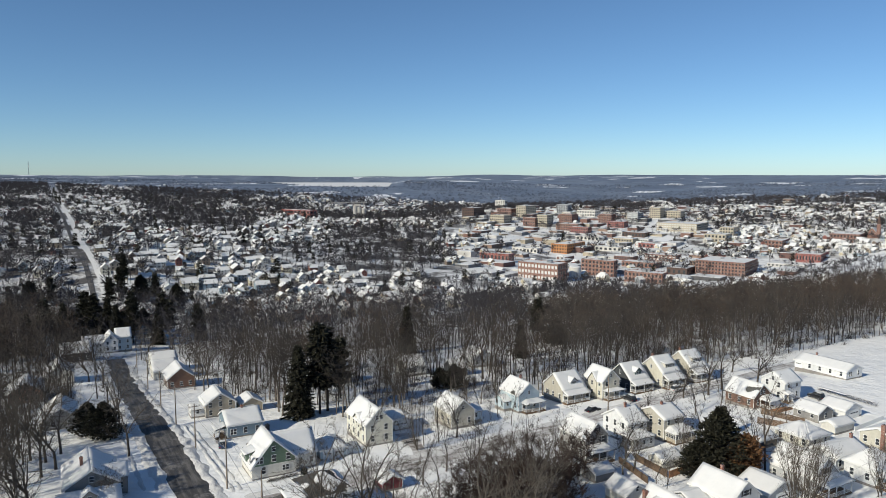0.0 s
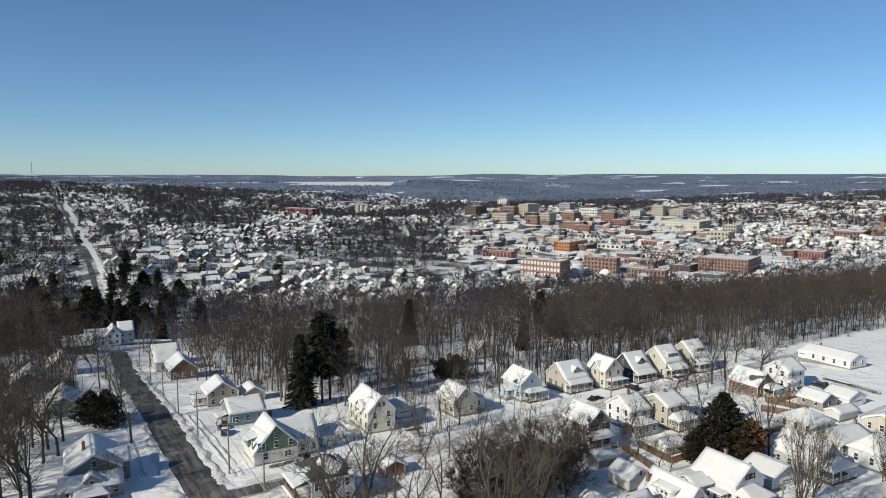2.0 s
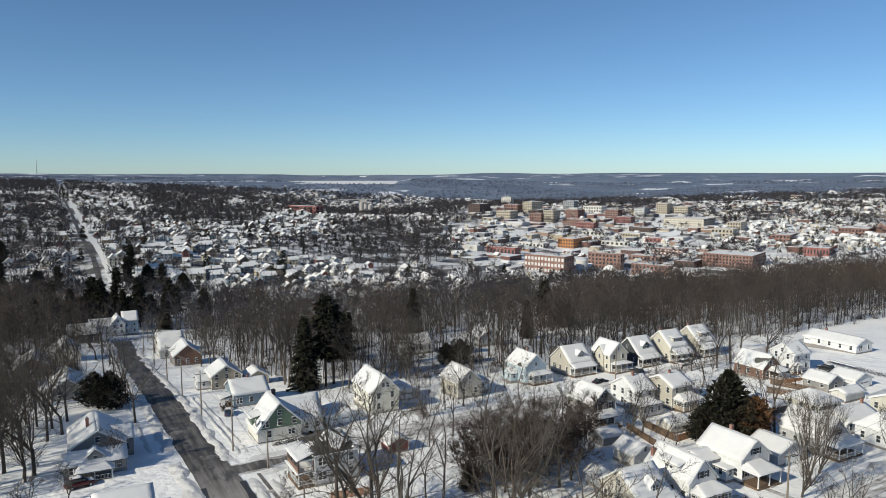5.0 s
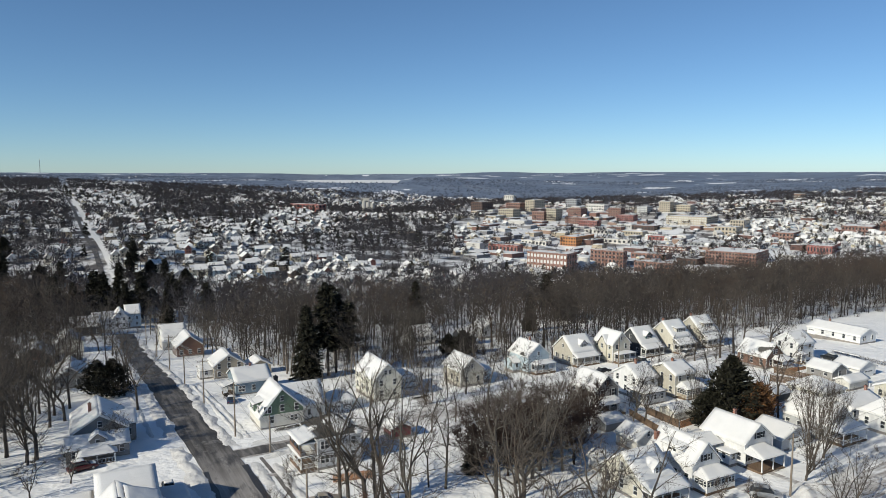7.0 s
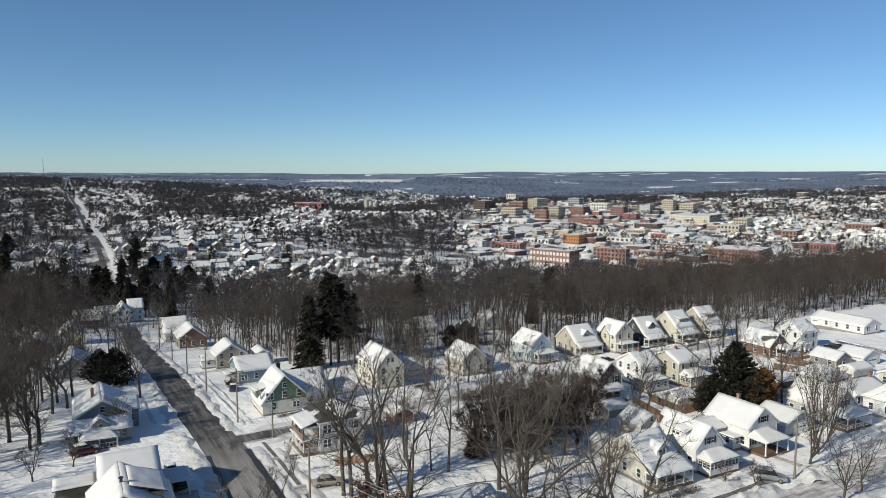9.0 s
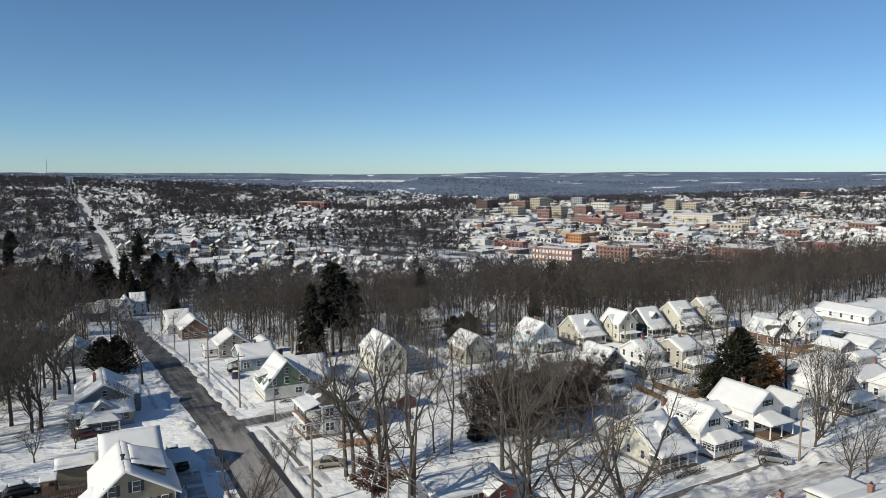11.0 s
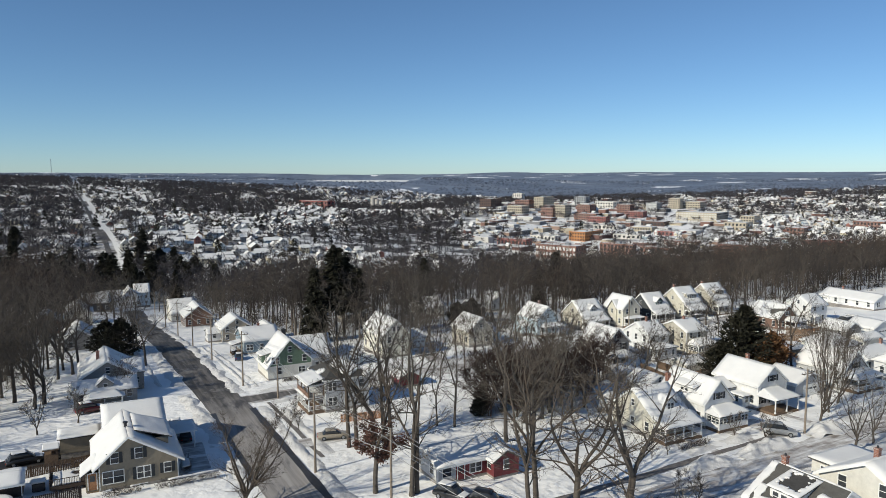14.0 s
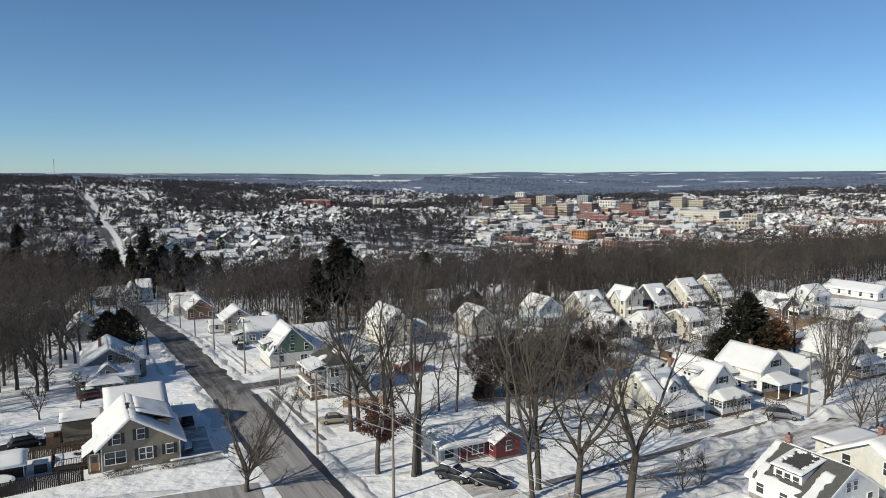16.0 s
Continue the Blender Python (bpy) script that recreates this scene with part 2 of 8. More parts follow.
WET = make_plain("wet_gutter", (0.050, 0.047, 0.046), 0.45, 0.5, 1.5)


def make_ground():
    """Snow with bare scrub and litter; far off, wooded slopes blued by painted haze, with open white fields."""
    a = Mat("snow_ground")
    p = a.coords("Object")
    big, small, tiny = a.noise(0.05, 5, 0.6, p), a.noise(1.2, 5, 0.65, p), a.noise(0.9, 4, 0.55, p)
    snow = a.ramp(big, (0.3, (0.80, 0.80, 0.795)), (0.7, (0.89, 0.88, 0.865)))
    litter = a.math("MULTIPLY", a.ramp(small, (0.62, (0, 0, 0)), (0.80, (1, 1, 1))), 0.2)
    near = a.mix(litter, snow, (0.30, 0.26, 0.22))
    sep = a.node("ShaderNodeSeparateXYZ")
    a.link(p, sep.inputs[0])
    far = a.node("ShaderNodeMapRange")
    a.link(sep.outputs["Y"], far.inputs["Value"])
    far.inputs["From Min"].default_value, far.inputs["From Max"].default_value = 250.0, 520.0
    town = a.ramp(a.noise(0.02, 6, 0.7, p), (0.46, (0.10, 0.093, 0.09)), (0.56, (0.76, 0.76, 0.76)))
    slant = a.node("ShaderNodeMapRange")
    a.link(a.math("DIVIDE", sep.outputs["X"], a.math("MAXIMUM", sep.outputs["Y"], 50.0)), slant.inputs["Value"])
    slant.inputs["From Min"].default_value, slant.inputs["From Max"].default_value = 0.0, 0.07
    open_from = a.node("ShaderNodeMapRange")
    a.link(sep.outputs["Y"], open_from.inputs["Value"])
    open_from.inputs["From Min"].default_value, open_from.inputs["From Max"].default_value = 640.0, 720.0
    lots = a.ramp(a.noise(0.018, 6, 0.7, p), (0.36, (0.12, 0.11, 0.105)), (0.50, (0.80, 0.80, 0.80)))
    town = a.mix(a.math("MULTIPLY", slant.outputs["Result"], open_from.outputs["Result"]), town, lots)
    mid = a.mix(far.outputs["Result"], near, town)
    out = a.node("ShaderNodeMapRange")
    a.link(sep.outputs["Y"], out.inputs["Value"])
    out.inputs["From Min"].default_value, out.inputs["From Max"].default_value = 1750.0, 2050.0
    wide = a.node("ShaderNodeMapping")
    wide.inputs["Scale"].default_value = (0.0060, 0.0062, 0.0)
    a.link(p, wide.inputs["Vector"])
    bent = a.node("ShaderNodeVectorMath")
    a.link(wide.outputs["Vector"], bent.inputs[0])
    sway = a.t.nodes.new("ShaderNodeTexNoise")
    sway.inputs["Scale"].default_value = 2.6
    sway.inputs["Detail"].default_value = 4.0
    a.link(wide.outputs["Vector"], sway.inputs["Vector"])
    a.link(sway.outputs["Color"], bent.inputs[1])
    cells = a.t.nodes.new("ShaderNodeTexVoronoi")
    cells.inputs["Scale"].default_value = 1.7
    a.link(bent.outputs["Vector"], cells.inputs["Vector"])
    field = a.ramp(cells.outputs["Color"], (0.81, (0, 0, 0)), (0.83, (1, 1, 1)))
    # Distance haze is put into these bluish wood colours.
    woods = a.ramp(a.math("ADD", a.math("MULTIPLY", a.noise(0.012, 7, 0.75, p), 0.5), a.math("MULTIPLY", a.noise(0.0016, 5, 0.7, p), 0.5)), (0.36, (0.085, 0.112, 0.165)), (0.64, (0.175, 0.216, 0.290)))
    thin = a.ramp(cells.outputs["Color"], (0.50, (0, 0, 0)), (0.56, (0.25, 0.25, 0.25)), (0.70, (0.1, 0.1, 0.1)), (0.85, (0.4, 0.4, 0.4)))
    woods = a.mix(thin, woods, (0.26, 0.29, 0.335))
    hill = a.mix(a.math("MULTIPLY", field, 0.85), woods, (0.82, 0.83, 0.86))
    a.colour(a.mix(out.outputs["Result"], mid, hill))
    a.rough(0.8)
    drift = a.noise(0.3, 2, 0.55, p)
    a.bump(a.math("ADD", a.math("MULTIPLY", tiny, 0.6), a.math("MULTIPLY", drift, 1.5)), 0.6, 0.55)
    return a.m


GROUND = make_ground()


# ---- building helpers ----
def mesh_of(name, bm, *mats):
    me = bpy.data.meshes.new(name)
    bm.to_mesh(me)
    bm.free()
    for m in mats:
        me.materials.append(m)
    return me


def part(name, bm, material, parent, label=""):
    """Links a bmesh, or a finished mesh, as one mesh object under a thing or a part."""
    me = bm if isinstance(bm, bpy.types.Mesh) else mesh_of(name, bm, material)
    ob = new(name, me)
    ob.parent = parent
    return tagged(ob, label) if label else ob


def thing(name, label, category, m, group="", kind=""):
    ob = new(name)
    ob.empty_display_size = 0.3
    ob.matrix_world = m
    return tagged(ob, label, category, group, kind)


def box(bm, x0, x1, y0, y1, z0, z1, bevel=0.0):
    vs = [bm.verts.new((x, y, z)) for z in (z0, z1) for x, y in ((x0, y0), (x1, y0), (x1, y1), (x0, y1))]
    fs = [bm.faces.new([vs[i] for i in f]) for f in ((3, 2, 1, 0), (4, 5, 6, 7), (0, 1, 5, 4), (1, 2, 6, 5), (2, 3, 7, 6), (3, 0, 4, 7))]
    if bevel:
        bmesh.ops.bevel(bm, geom=list({e for f in fs for e in f.edges}), offset=bevel, segments=1, affect="EDGES")
    return bm


def boxed(*a, bevel=0.0):
    return box(bmesh.new(), *a, bevel=bevel)


def prism(bm, ring, direction):
    """Closed body from a flat ring of points, pushed along a direction."""
    d = Vector(direction)
    a = [bm.verts.new(p) for p in ring]
    b = [bm.verts.new(Vector(p) + d) for p in ring]
    bm.faces.new(a[::-1])
    bm.faces.new(b)
    n = len(a)
    for i in range(n):
        bm.faces.new((a[i], a[(i + 1) % n], b[(i + 1) % n], b[i]))
    bmesh.ops.recalc_face_normals(bm, faces=bm.faces[:])
    return bm


def tube(bm, p, q, r0, r1, n=8):
    p, q = Vector(p), Vector(q)
    d = (q - p).normalized()
    s = d.orthogonal().normalized()
    t = d.cross(s)
    rings = [[bm.verts.new(c + r * (math.cos(2 * math.pi * i / n) * s + math.sin(2 * math.pi * i / n) * t)) for i in range(n)] for c, r in ((p, r0), (q, r1))]
    for i in range(n):
        bm.faces.new((rings[0][i], rings[0][(i + 1) % n], rings[1][(i + 1) % n], rings[1][i]))
    bm.faces.new(rings[0][::-1])
    bm.faces.new(rings[1])
    return bm


def raw_mesh(name, verts, faces, mats, mat_index=None, smooth=False):
    """A mesh from arrays; faces all triangles or all quads."""
    me = bpy.data.meshes.new(name)
    verts, faces = np.asarray(verts, np.float32), np.asarray(faces, np.int32)
    k = faces.shape[1]
    me.vertices.add(len(verts))
    me.vertices.foreach_set("co", verts.ravel())
    me.loops.add(faces.size)
    me.loops.foreach_set("vertex_index", faces.ravel())
    me.polygons.add(len(faces))
    me.polygons.foreach_set("loop_start", np.arange(0, faces.size, k, dtype=np.int32))
    if mat_index is not None:
        me.polygons.foreach_set("material_index", np.asarray(mat_index, np.int32))
    for m in mats:
        me.materials.append(m)
    me.update(calc_edges=True)
    me.validate()
    if smooth:
        me.shade_smooth()
    else:
        me.shade_flat()
    return me


# ---- ground: one sheet to the horizon ----
def build_ground():
    front = np.radians(np.linspace(-42, 42, 230))
    back = np.radians(np.linspace(42, 318, 60)[1:-1])
    ang = np.r_[front, back]
    rad = np.r_[0.002, np.exp(np.linspace(np.log(15), np.log(4930), 260))]
    a, r = np.meshgrid(ang, rad)
    x, y = (r * np.sin(a)).ravel(), (r * np.cos(a)).ravel()
    z = land_many(x, y)
    far = np.clip((r.ravel() - 1800) / 1500, 0, 1)
    roll = np.array([noise.noise((px * 0.0016, py * 0.0016, 3.0)) * 9 + noise.noise((px * 0.005, py * 0.005, 7.0)) * 3 for px, py in zip(x, y)])
    over = np.abs(x + 340 + (y - 2700) * 0.33) / np.clip(140 + (y - 2700) * 0.28, 100, 560)
    over = np.maximum(over, np.maximum((2680 - y) / 150 + 1, (y - 4430) / 60 + 1))
    keep = np.clip((over - 0.98) / 0.25, 0, 1)
    z = (z + far * roll) * keep + np.minimum(z, 17.0) * (1 - keep)
    near = (r.ravel() < 400)
    z[near] += 0.05 * np.array([noise.noise((px * 0.15, py * 0.15, 1.0)) for px, py in zip(x[near], y[near])])
    n = len(ang)
    i = np.arange(len(rad) - 1)[:, None] * n
    j = np.arange(n)[None]
    k = (j + 1) % n
    faces = np.stack([i + j, i + n + j, i + n + k, i + k], -1).reshape(-1, 4)
    faces = faces[:, ::-1]
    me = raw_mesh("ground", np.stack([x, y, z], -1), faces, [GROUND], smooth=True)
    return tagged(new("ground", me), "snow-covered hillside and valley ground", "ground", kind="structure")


build_ground()


# ---- roads, banks of ploughed snow ----
def strip_on_land(name, pts, width, material, label, lift=0.05, step=2.0, rough=0.0, across=4, seed=1, height=None):
    """A ribbon that follows the land; height(t, s) gives a raised section."""
    rng = random.Random(seed)
    line = []
    for (x0, y0), (x1, y1) in zip(pts, pts[1:]):
        n = max(1, int(math.hypot(x1 - x0, y1 - y0) / step))
        line += [(x0 + (x1 - x0) * i / n, y0 + (y1 - y0) * i / n) for i in range(n)]
    line.append(pts[-1])
    line = np.array(line)
    d = np.gradient(line, axis=0)
    d /= np.linalg.norm(d, axis=1)[:, None]
    side = np.stack([d[:, 1], -d[:, 0]], -1)
    verts = []
    s = np.linspace(-0.5, 0.5, across + 1)
    for i, p in enumerate(line):
        wob = 1 + rough * noise.noise((p[0] * 0.25, p[1] * 0.25, seed))
        for k in s:
            verts.append((*(p + side[i] * k * width * wob), 0))
    verts = np.array(verts)
    verts[:, 2] = land_many(verts[:, 0], verts[:, 1]) + lift
    if height:
        for i in range(len(line)):
            for j, k in enumerate(s):
                q = verts[i * (across + 1) + j]
                q[2] += height(q[0], q[1], k)
    a = across + 1
    faces = [(i * a + j, i * a + j + 1, (i + 1) * a + j + 1, (i + 1) * a + j) for i in range(len(line) - 1) for j in range(across)]
    return tagged(new(name, raw_mesh(name, verts, faces, [material], smooth=True)), label, name.rstrip("_0123456789").replace("_", " "), kind="structure")


def uv_line(*pts):
    return [grid_xy(*p) for p in pts]


def bank(pts, width, high, seed):
    """A ridge of ploughed clods, broken and of uneven width."""
    ends = [Vector(p[:2]) for p in (pts[0], pts[-1])]

    def heap(x, y, k):
        lump = 0.62 + 0.45 * noise.noise((x * 0.16, y * 0.16, seed)) + 0.4 * noise.noise((x * 0.7, y * 0.7, seed + 5.0)) + 0.3 * noise.noise((x * 2.0, y * 2.0, seed + 9.0))
        lump *= min(1.0, min((Vector((x, y)) - e).length for e in ends) / 3.0)
        side = 0.28 * noise.noise((x * 0.2, y * 0.2, seed + 20.0))
        return max(0.0, 1 - ((k - side) / 0.5) ** 2) ** 1.4 * high * max(0.0, lump) - 0.1
    return strip_on_land("snowbank", pts, width * 1.5, BANK_SNOW, "lumpy ploughed snowbank along the street", 0.03, 0.45, 0.5, 14, seed, heap)


strip_on_land("road_main", uv_line((22.3, 30), (21.9, 80), (21.7, 117), (20.6, 142), (20.0, 177), (18.6, 230), (18.6, 270), (19.6, 318)), 6.8, ASPHALT, "asphalt road, darkened for wet and tree shade further down, salt-bleached nearer", 0.07, 3.0, 0.06, 6)
strip_on_land("gutter", uv_line((25.5, 40), (25.1, 80), (24.9, 119)), 1.0, WET, "wet dark gutter along the kerb of the road", 0.085, 1.0, 0.4, 3, 14)
strip_on_land("gutter_west", uv_line((18.6, 88), (18.5, 119)), 0.8, WET, "wet dark gutter below the lawn's snowbank", 0.085, 1.0, 0.5, 3, 15)
# Dark strip of ground under the parked cars.
strip_on_land("yard", uv_line((-17, 106.6), (-8, 108.2), (0.6, 109.8)), 5.6, WET, "dark strip of yard where the cars stand", 0.05, 1.5, 0.35, 4, 16)
strip_on_land("road_side", uv_line((23, 124.5), (45, 125.5), (80, 128.5), (100, 131), (150, 133.5), (215, 140)), 5.2, PACKED, "snow-packed side street with tyre ruts", 0.06, 2.0, 0.1, 4, 3)
strip_on_land("road_mouth", uv_line((22.5, 124.5), (36, 125.0)), 4.2, ASPHALT, "cleared wet mouth of the side street", 0.09, 1.0, 0.7, 4, 12)
strip_on_land("road_street", uv_line((16, 58), (45, 58.8), (60, 59.4), (75, 60), (90, 60.8), (130, 64.5), (220, 67.5)), 6.0, PACKED, "snow-packed residential street with brown ruts", 0.06, 2.0, 0.1, 5, 4)
strip_on_land("road_cross", uv_line((-70, 282), (0, 297), (16, 309), (26, 326), (42, 345), (90, 368)), 6.0, PACKED, "snow-covered cross street at the foot of the hill", 0.06, 3.0, 0.1, 4, 5)
# Shadow inside the snow trench is painted into this strip's dark colour.
strip_on_land("pavement", uv_line((28.6, 92), (28.4, 110), (28.1, 121)), 0.7, PAVING_AND_SHADE, "cleared strip of pavement between snowbanks, darkened with painted shade", 0.05, 0.8, 0.35, 3, 6)
strip_on_land("road_lane", uv_line((-40, 84), (-8, 81.2), (17, 79.2)), 5.0, ASPHALT, "cleared dark lane joining the main road", 0.06, 2.0, 0.12, 4, 8)
MAIN_BANKS = (
    (((17.6, 40), (17.4, 74)), 2.2, 0.55), (((17.2, 85), (17.0, 97)), 1.8, 0.45), (((17.0, 103), (16.6, 120), (15.9, 134)), 2.2, 0.6), (((15.9, 139), (15.3, 177), (13.9, 230), (13.9, 270), (15.0, 300)), 2.2, 0.6),
    (((27.0, 64), (26.8, 90), (26.5, 120)), 1.6, 0.5), (((-6, 84.8), (10, 83.6)), 1.6, 0.4), (((29.9, 92), (29.5, 118)), 1.4, 0.35), (((24.9, 129), (24.4, 150), (24.1, 177), (22.7, 230), (22.6, 270), (23.4, 292)), 2.0, 0.6),
)
SIDE_BANKS = (
    (((28, 121), (44, 122), (78, 124.8), (100, 127)), 1.8, 0.6), (((28, 128.8), (45, 129.4), (78, 132), (100, 134.5), (150, 137.5)), 1.8, 0.6),
    (((33, 63.0), (50, 63.4), (66, 63.8)), 1.8, 0.5), (((66.4, 64.2), (76.4, 64.0)), 2.4, 1.3), (((77.2, 64.4), (88.2, 64.6)), 2.6, 1.6), (((92.2, 65.4), (101, 65.0)), 3.0, 1.7), (((102, 66.0), (130, 69.4)), 2.4, 1.0), (((72, 68.4), (78.6, 68.6)), 1.8, 0.9), (((79.6, 68.8), (86.4, 69.2)), 2.4, 0.9),
    (((27.4, 131), (26.8, 160), (26.2, 185)), 0.8, 0.4), (((28.8, 131), (28.2, 160), (27.6, 185)), 0.8, 0.35), (((12.6, 141), (12.2, 170), (11.2, 200)), 0.9, 0.4),
    (((30, 54.4), (60, 55.4), (90, 56.6), (130, 60.2)), 2.2, 0.8),
)
for k, (pts, w, h) in enumerate(MAIN_BANKS + SIDE_BANKS):
    bank(uv_line(*pts), w, h, 11 + k)


# ---- houses ----
WALLS = {}


def wall_paint(name, c):
    if name not in WALLS:
        WALLS[name] = make_wall(name + "_clapboard", c)
    return WALLS[name]


def sash_frame(w, h, t, double, front, back):
    """A window's frame with its meeting rail (and mullion), one connected piece."""
    xs = [-w / 2 - t, -w / 2] + ([-0.06, 0.06] if double else []) + [w / 2, w / 2 + t]
    zs = [-t, 0, h / 2 - 0.03, h / 2 + 0.03, h, h + t]
    bm = bmesh.new()
    vs = {(i, j): bm.verts.new((x, front, z)) for i, x in enumerate(xs) for j, z in enumerate(zs)}
    for i in range(len(xs) - 1):
        for j in range(5):
            if i in (0, 2, len(xs) - 2) and (double or i != 2) or j in (0, 2, 4):
                bm.faces.new((vs[i, j], vs[i + 1, j], vs[i + 1, j + 1], vs[i, j + 1]))
    ext = bmesh.ops.extrude_face_region(bm, geom=bm.faces[:])
    bmesh.ops.translate(bm, verts=[g for g in ext["geom"] if isinstance(g, bmesh.types.BMVert)], vec=(0, back - front, 0))
    bmesh.ops.recalc_face_normals(bm, faces=bm.faces[:])
    return bm


def window_meshes(w, h, double):
    key = (round(w, 2), round(h, 2), double)
    if key not in WIN:
        WIN[key] = (mesh_of("window_frame", sash_frame(w, h, 0.09, double, -0.05, 0.06), TRIM), mesh_of("pane", boxed(-w / 2, w / 2, 0.0, 0.03, 0, h), GLASS), mesh_of("shutter", boxed(-0.2, 0.2, -0.05, 0.0, -0.05, h + 0.05), SHUTTER))
    return WIN[key]


WIN = {}


def window(parent, x, y, z, turn, w=0.85, h=1.4, double=False, shutters=False):
    """A sash window with frame, panes and, if wanted, shutters; it looks along -y before turning."""
    fm, pm, sm = window_meshes(w, h, double)
    ob = part("window", fm, None, parent)
    ob.matrix_local = pose(x, y, z, 0, 0, turn)
    part("pane", pm, None, ob)
    if shutters:
        for s in (-1, 1):
            part("shutter", sm, None, ob, "dark shutter").matrix_local = pose(s * (w / 2 + 0.31), 0, 0)
    return ob


def snow_slab(bm, a, b, c, d, thick, seed, bare=0.0, n=9, hole=None, ragged=0.0):
    """Snow on a sloping quad a-b (eave) d-c (ridge): a cushion with an uneven edge; bare: share of it slid away or melted."""
    a, b, c, d = (Vector(p) for p in (a, b, c, d))
    nrm = (b - a).cross(d - a).normalized()
    if nrm.z < 0:
        nrm = -nrm
    top, low, hold = {}, {}, {}
    for i in range(n + 1):
        for j in range(n + 1):
            s, t = i / n, j / n
            ed = min(s, 1 - s, t, 1 - t)
            p = (a * (1 - s) + b * s) * (1 - t) + (d * (1 - s) + c * s) * t
            q = noise.noise((p.x * 0.7 + seed, p.y * 0.7, p.z))
            h = thick * (0.9 + 0.5 * q)
            if ed == 0:
                h = thick * 0.6 * (0.8 + 0.4 * q)
            if j == 0:
                p = p + (a - d).normalized() * (0.06 + 0.1 * noise.noise((p.x * 2, p.y * 2, seed)))
            if i in (0, n) and ragged:
                p = p + (b - a).normalized() * ragged * noise.noise((p.x * 1.6, p.y * 1.6, seed + 4.0))
            if j == n and ragged:
                p = p + (d - a).normalized() * ragged * noise.noise((p.x * 1.6, p.y * 1.6, seed + 7.0))
            top[i, j] = bm.verts.new(p + nrm * h)
            low[i, j] = bm.verts.new(p + nrm * 0.004)
            hold[i, j] = noise.noise((p.x * 0.33 + seed * 3, p.y * 0.33, p.z * 0.3 + 2.0)) * 0.5 + 0.5
    keep = {(i, j): not bare or (hold[i, j] + hold[i + 1, j + 1] + hold[i + 1, j] + hold[i, j + 1]) / 4 > bare for i in range(n) for j in range(n)}
    if hole:
        for i, j in keep:
            s, t = (i + 0.5) / n, (j + 0.5) / n
            wave = 0.16 * noise.noise((s * 9, t * 9, seed))
            keep[i, j] = not (hole[0] + wave < s < hole[1] + wave and hole[2] - wave < t < hole[3] + wave)
    for (i, j), on in keep.items():
        if not on:
            continue
        bm.faces.new((top[i, j], top[i + 1, j], top[i + 1, j + 1], top[i, j + 1]))
        for (di, dj), (p, q) in (((0, -1), ((i, j), (i + 1, j))), ((1, 0), ((i + 1, j), (i + 1, j + 1))), ((0, 1), ((i + 1, j + 1), (i, j + 1))), ((-1, 0), ((i, j + 1), (i, j)))):
            if not keep.get((i + di, j + dj), False):
                bm.faces.new((low[p], low[q], top[q], top[p]))
    bmesh.ops.delete(bm, geom=[v for v in bm.verts if not v.link_faces], context="VERTS")
    for f in bm.faces:
        f.smooth = True
    return bm


def slab(bm, a, b, c, d, thick):
    """A board on a quad, of that thickness below it."""
    a, b, c, d = (Vector(p) for p in (a, b, c, d))
    nrm = (b - a).cross(d - a).normalized()
    if nrm.z < 0:
        nrm = -nrm
    return prism(bm, [a, b, c, d], -nrm * thick)


def gable_roof(parent, x0, x1, y0, y1, eave, ridge, axis, cover, snow=0.22, over=0.4, bare=(0, 0), seed=1, at=0.5, drop=(0.0, 0.0)):
    """Two slopes with fascia and a snow cushion each. at: where across the ridge lies; drop: how much lower each eave is."""
    if axis == "v":
        def P(s, l, z):
            return (s, l, z)
        s0, s1, l0, l1 = x0, x1, y0, y1
    else:
        def P(s, l, z):
            return (l, s, z)
        s0, s1, l0, l1 = y0, y1, x0, x1
    mid = s0 + (s1 - s0) * at
    l0, l1 = l0 - over * 0.75, l1 + over * 0.75
    for k, (edge, e) in enumerate(((s0, eave - drop[0]), (s1, eave - drop[1]))):
        run = edge - mid
        slope = (ridge - e) / abs(run)
        out = edge + math.copysign(over, run)
        ze = e - slope * over
        lift = 0.12
        q = [P(out, l0, ze + lift), P(out, l1, ze + lift), P(mid, l1, ridge + lift), P(mid, l0, ridge + lift)]
        bm = slab(bmesh.new(), *q, 0.14)
        ob = part("roof_slope", bm, cover, parent)
        f = bmesh.new()
        for l in (l0 - 0.03, l1 + 0.03):
            prism(f, [P(out, l, ze + lift + 0.01), P(mid, l, ridge + lift + 0.01), P(mid, l, ridge + lift - 0.25), P(out, l, ze + lift - 0.25)], P(0, 0.05 if l < 0 else -0.05, 0))
        prism(f, [P(out, l0, ze + lift + 0.01), P(out, l1, ze + lift + 0.01), P(out, l1, ze + lift - 0.22), P(out, l0, ze + lift - 0.22)], P(math.copysign(0.05, run), 0, 0))
        part("fascia", f, TRIM, ob)
        if snow and bare[k] < 1:
            i = 0.02
            q = [P(out, l0 + i, ze + lift + 0.005), P(out, l1 - i, ze + lift + 0.005), P(mid, l1 - i, ridge + lift + 0.005), P(mid, l0 + i, ridge + lift + 0.005)]
            part("roof_snow", snow_slab(bmesh.new(), *q, snow, seed + k * 7, bare[k], 9 if not bare[k] else 22), ROOF_SNOW, ob)


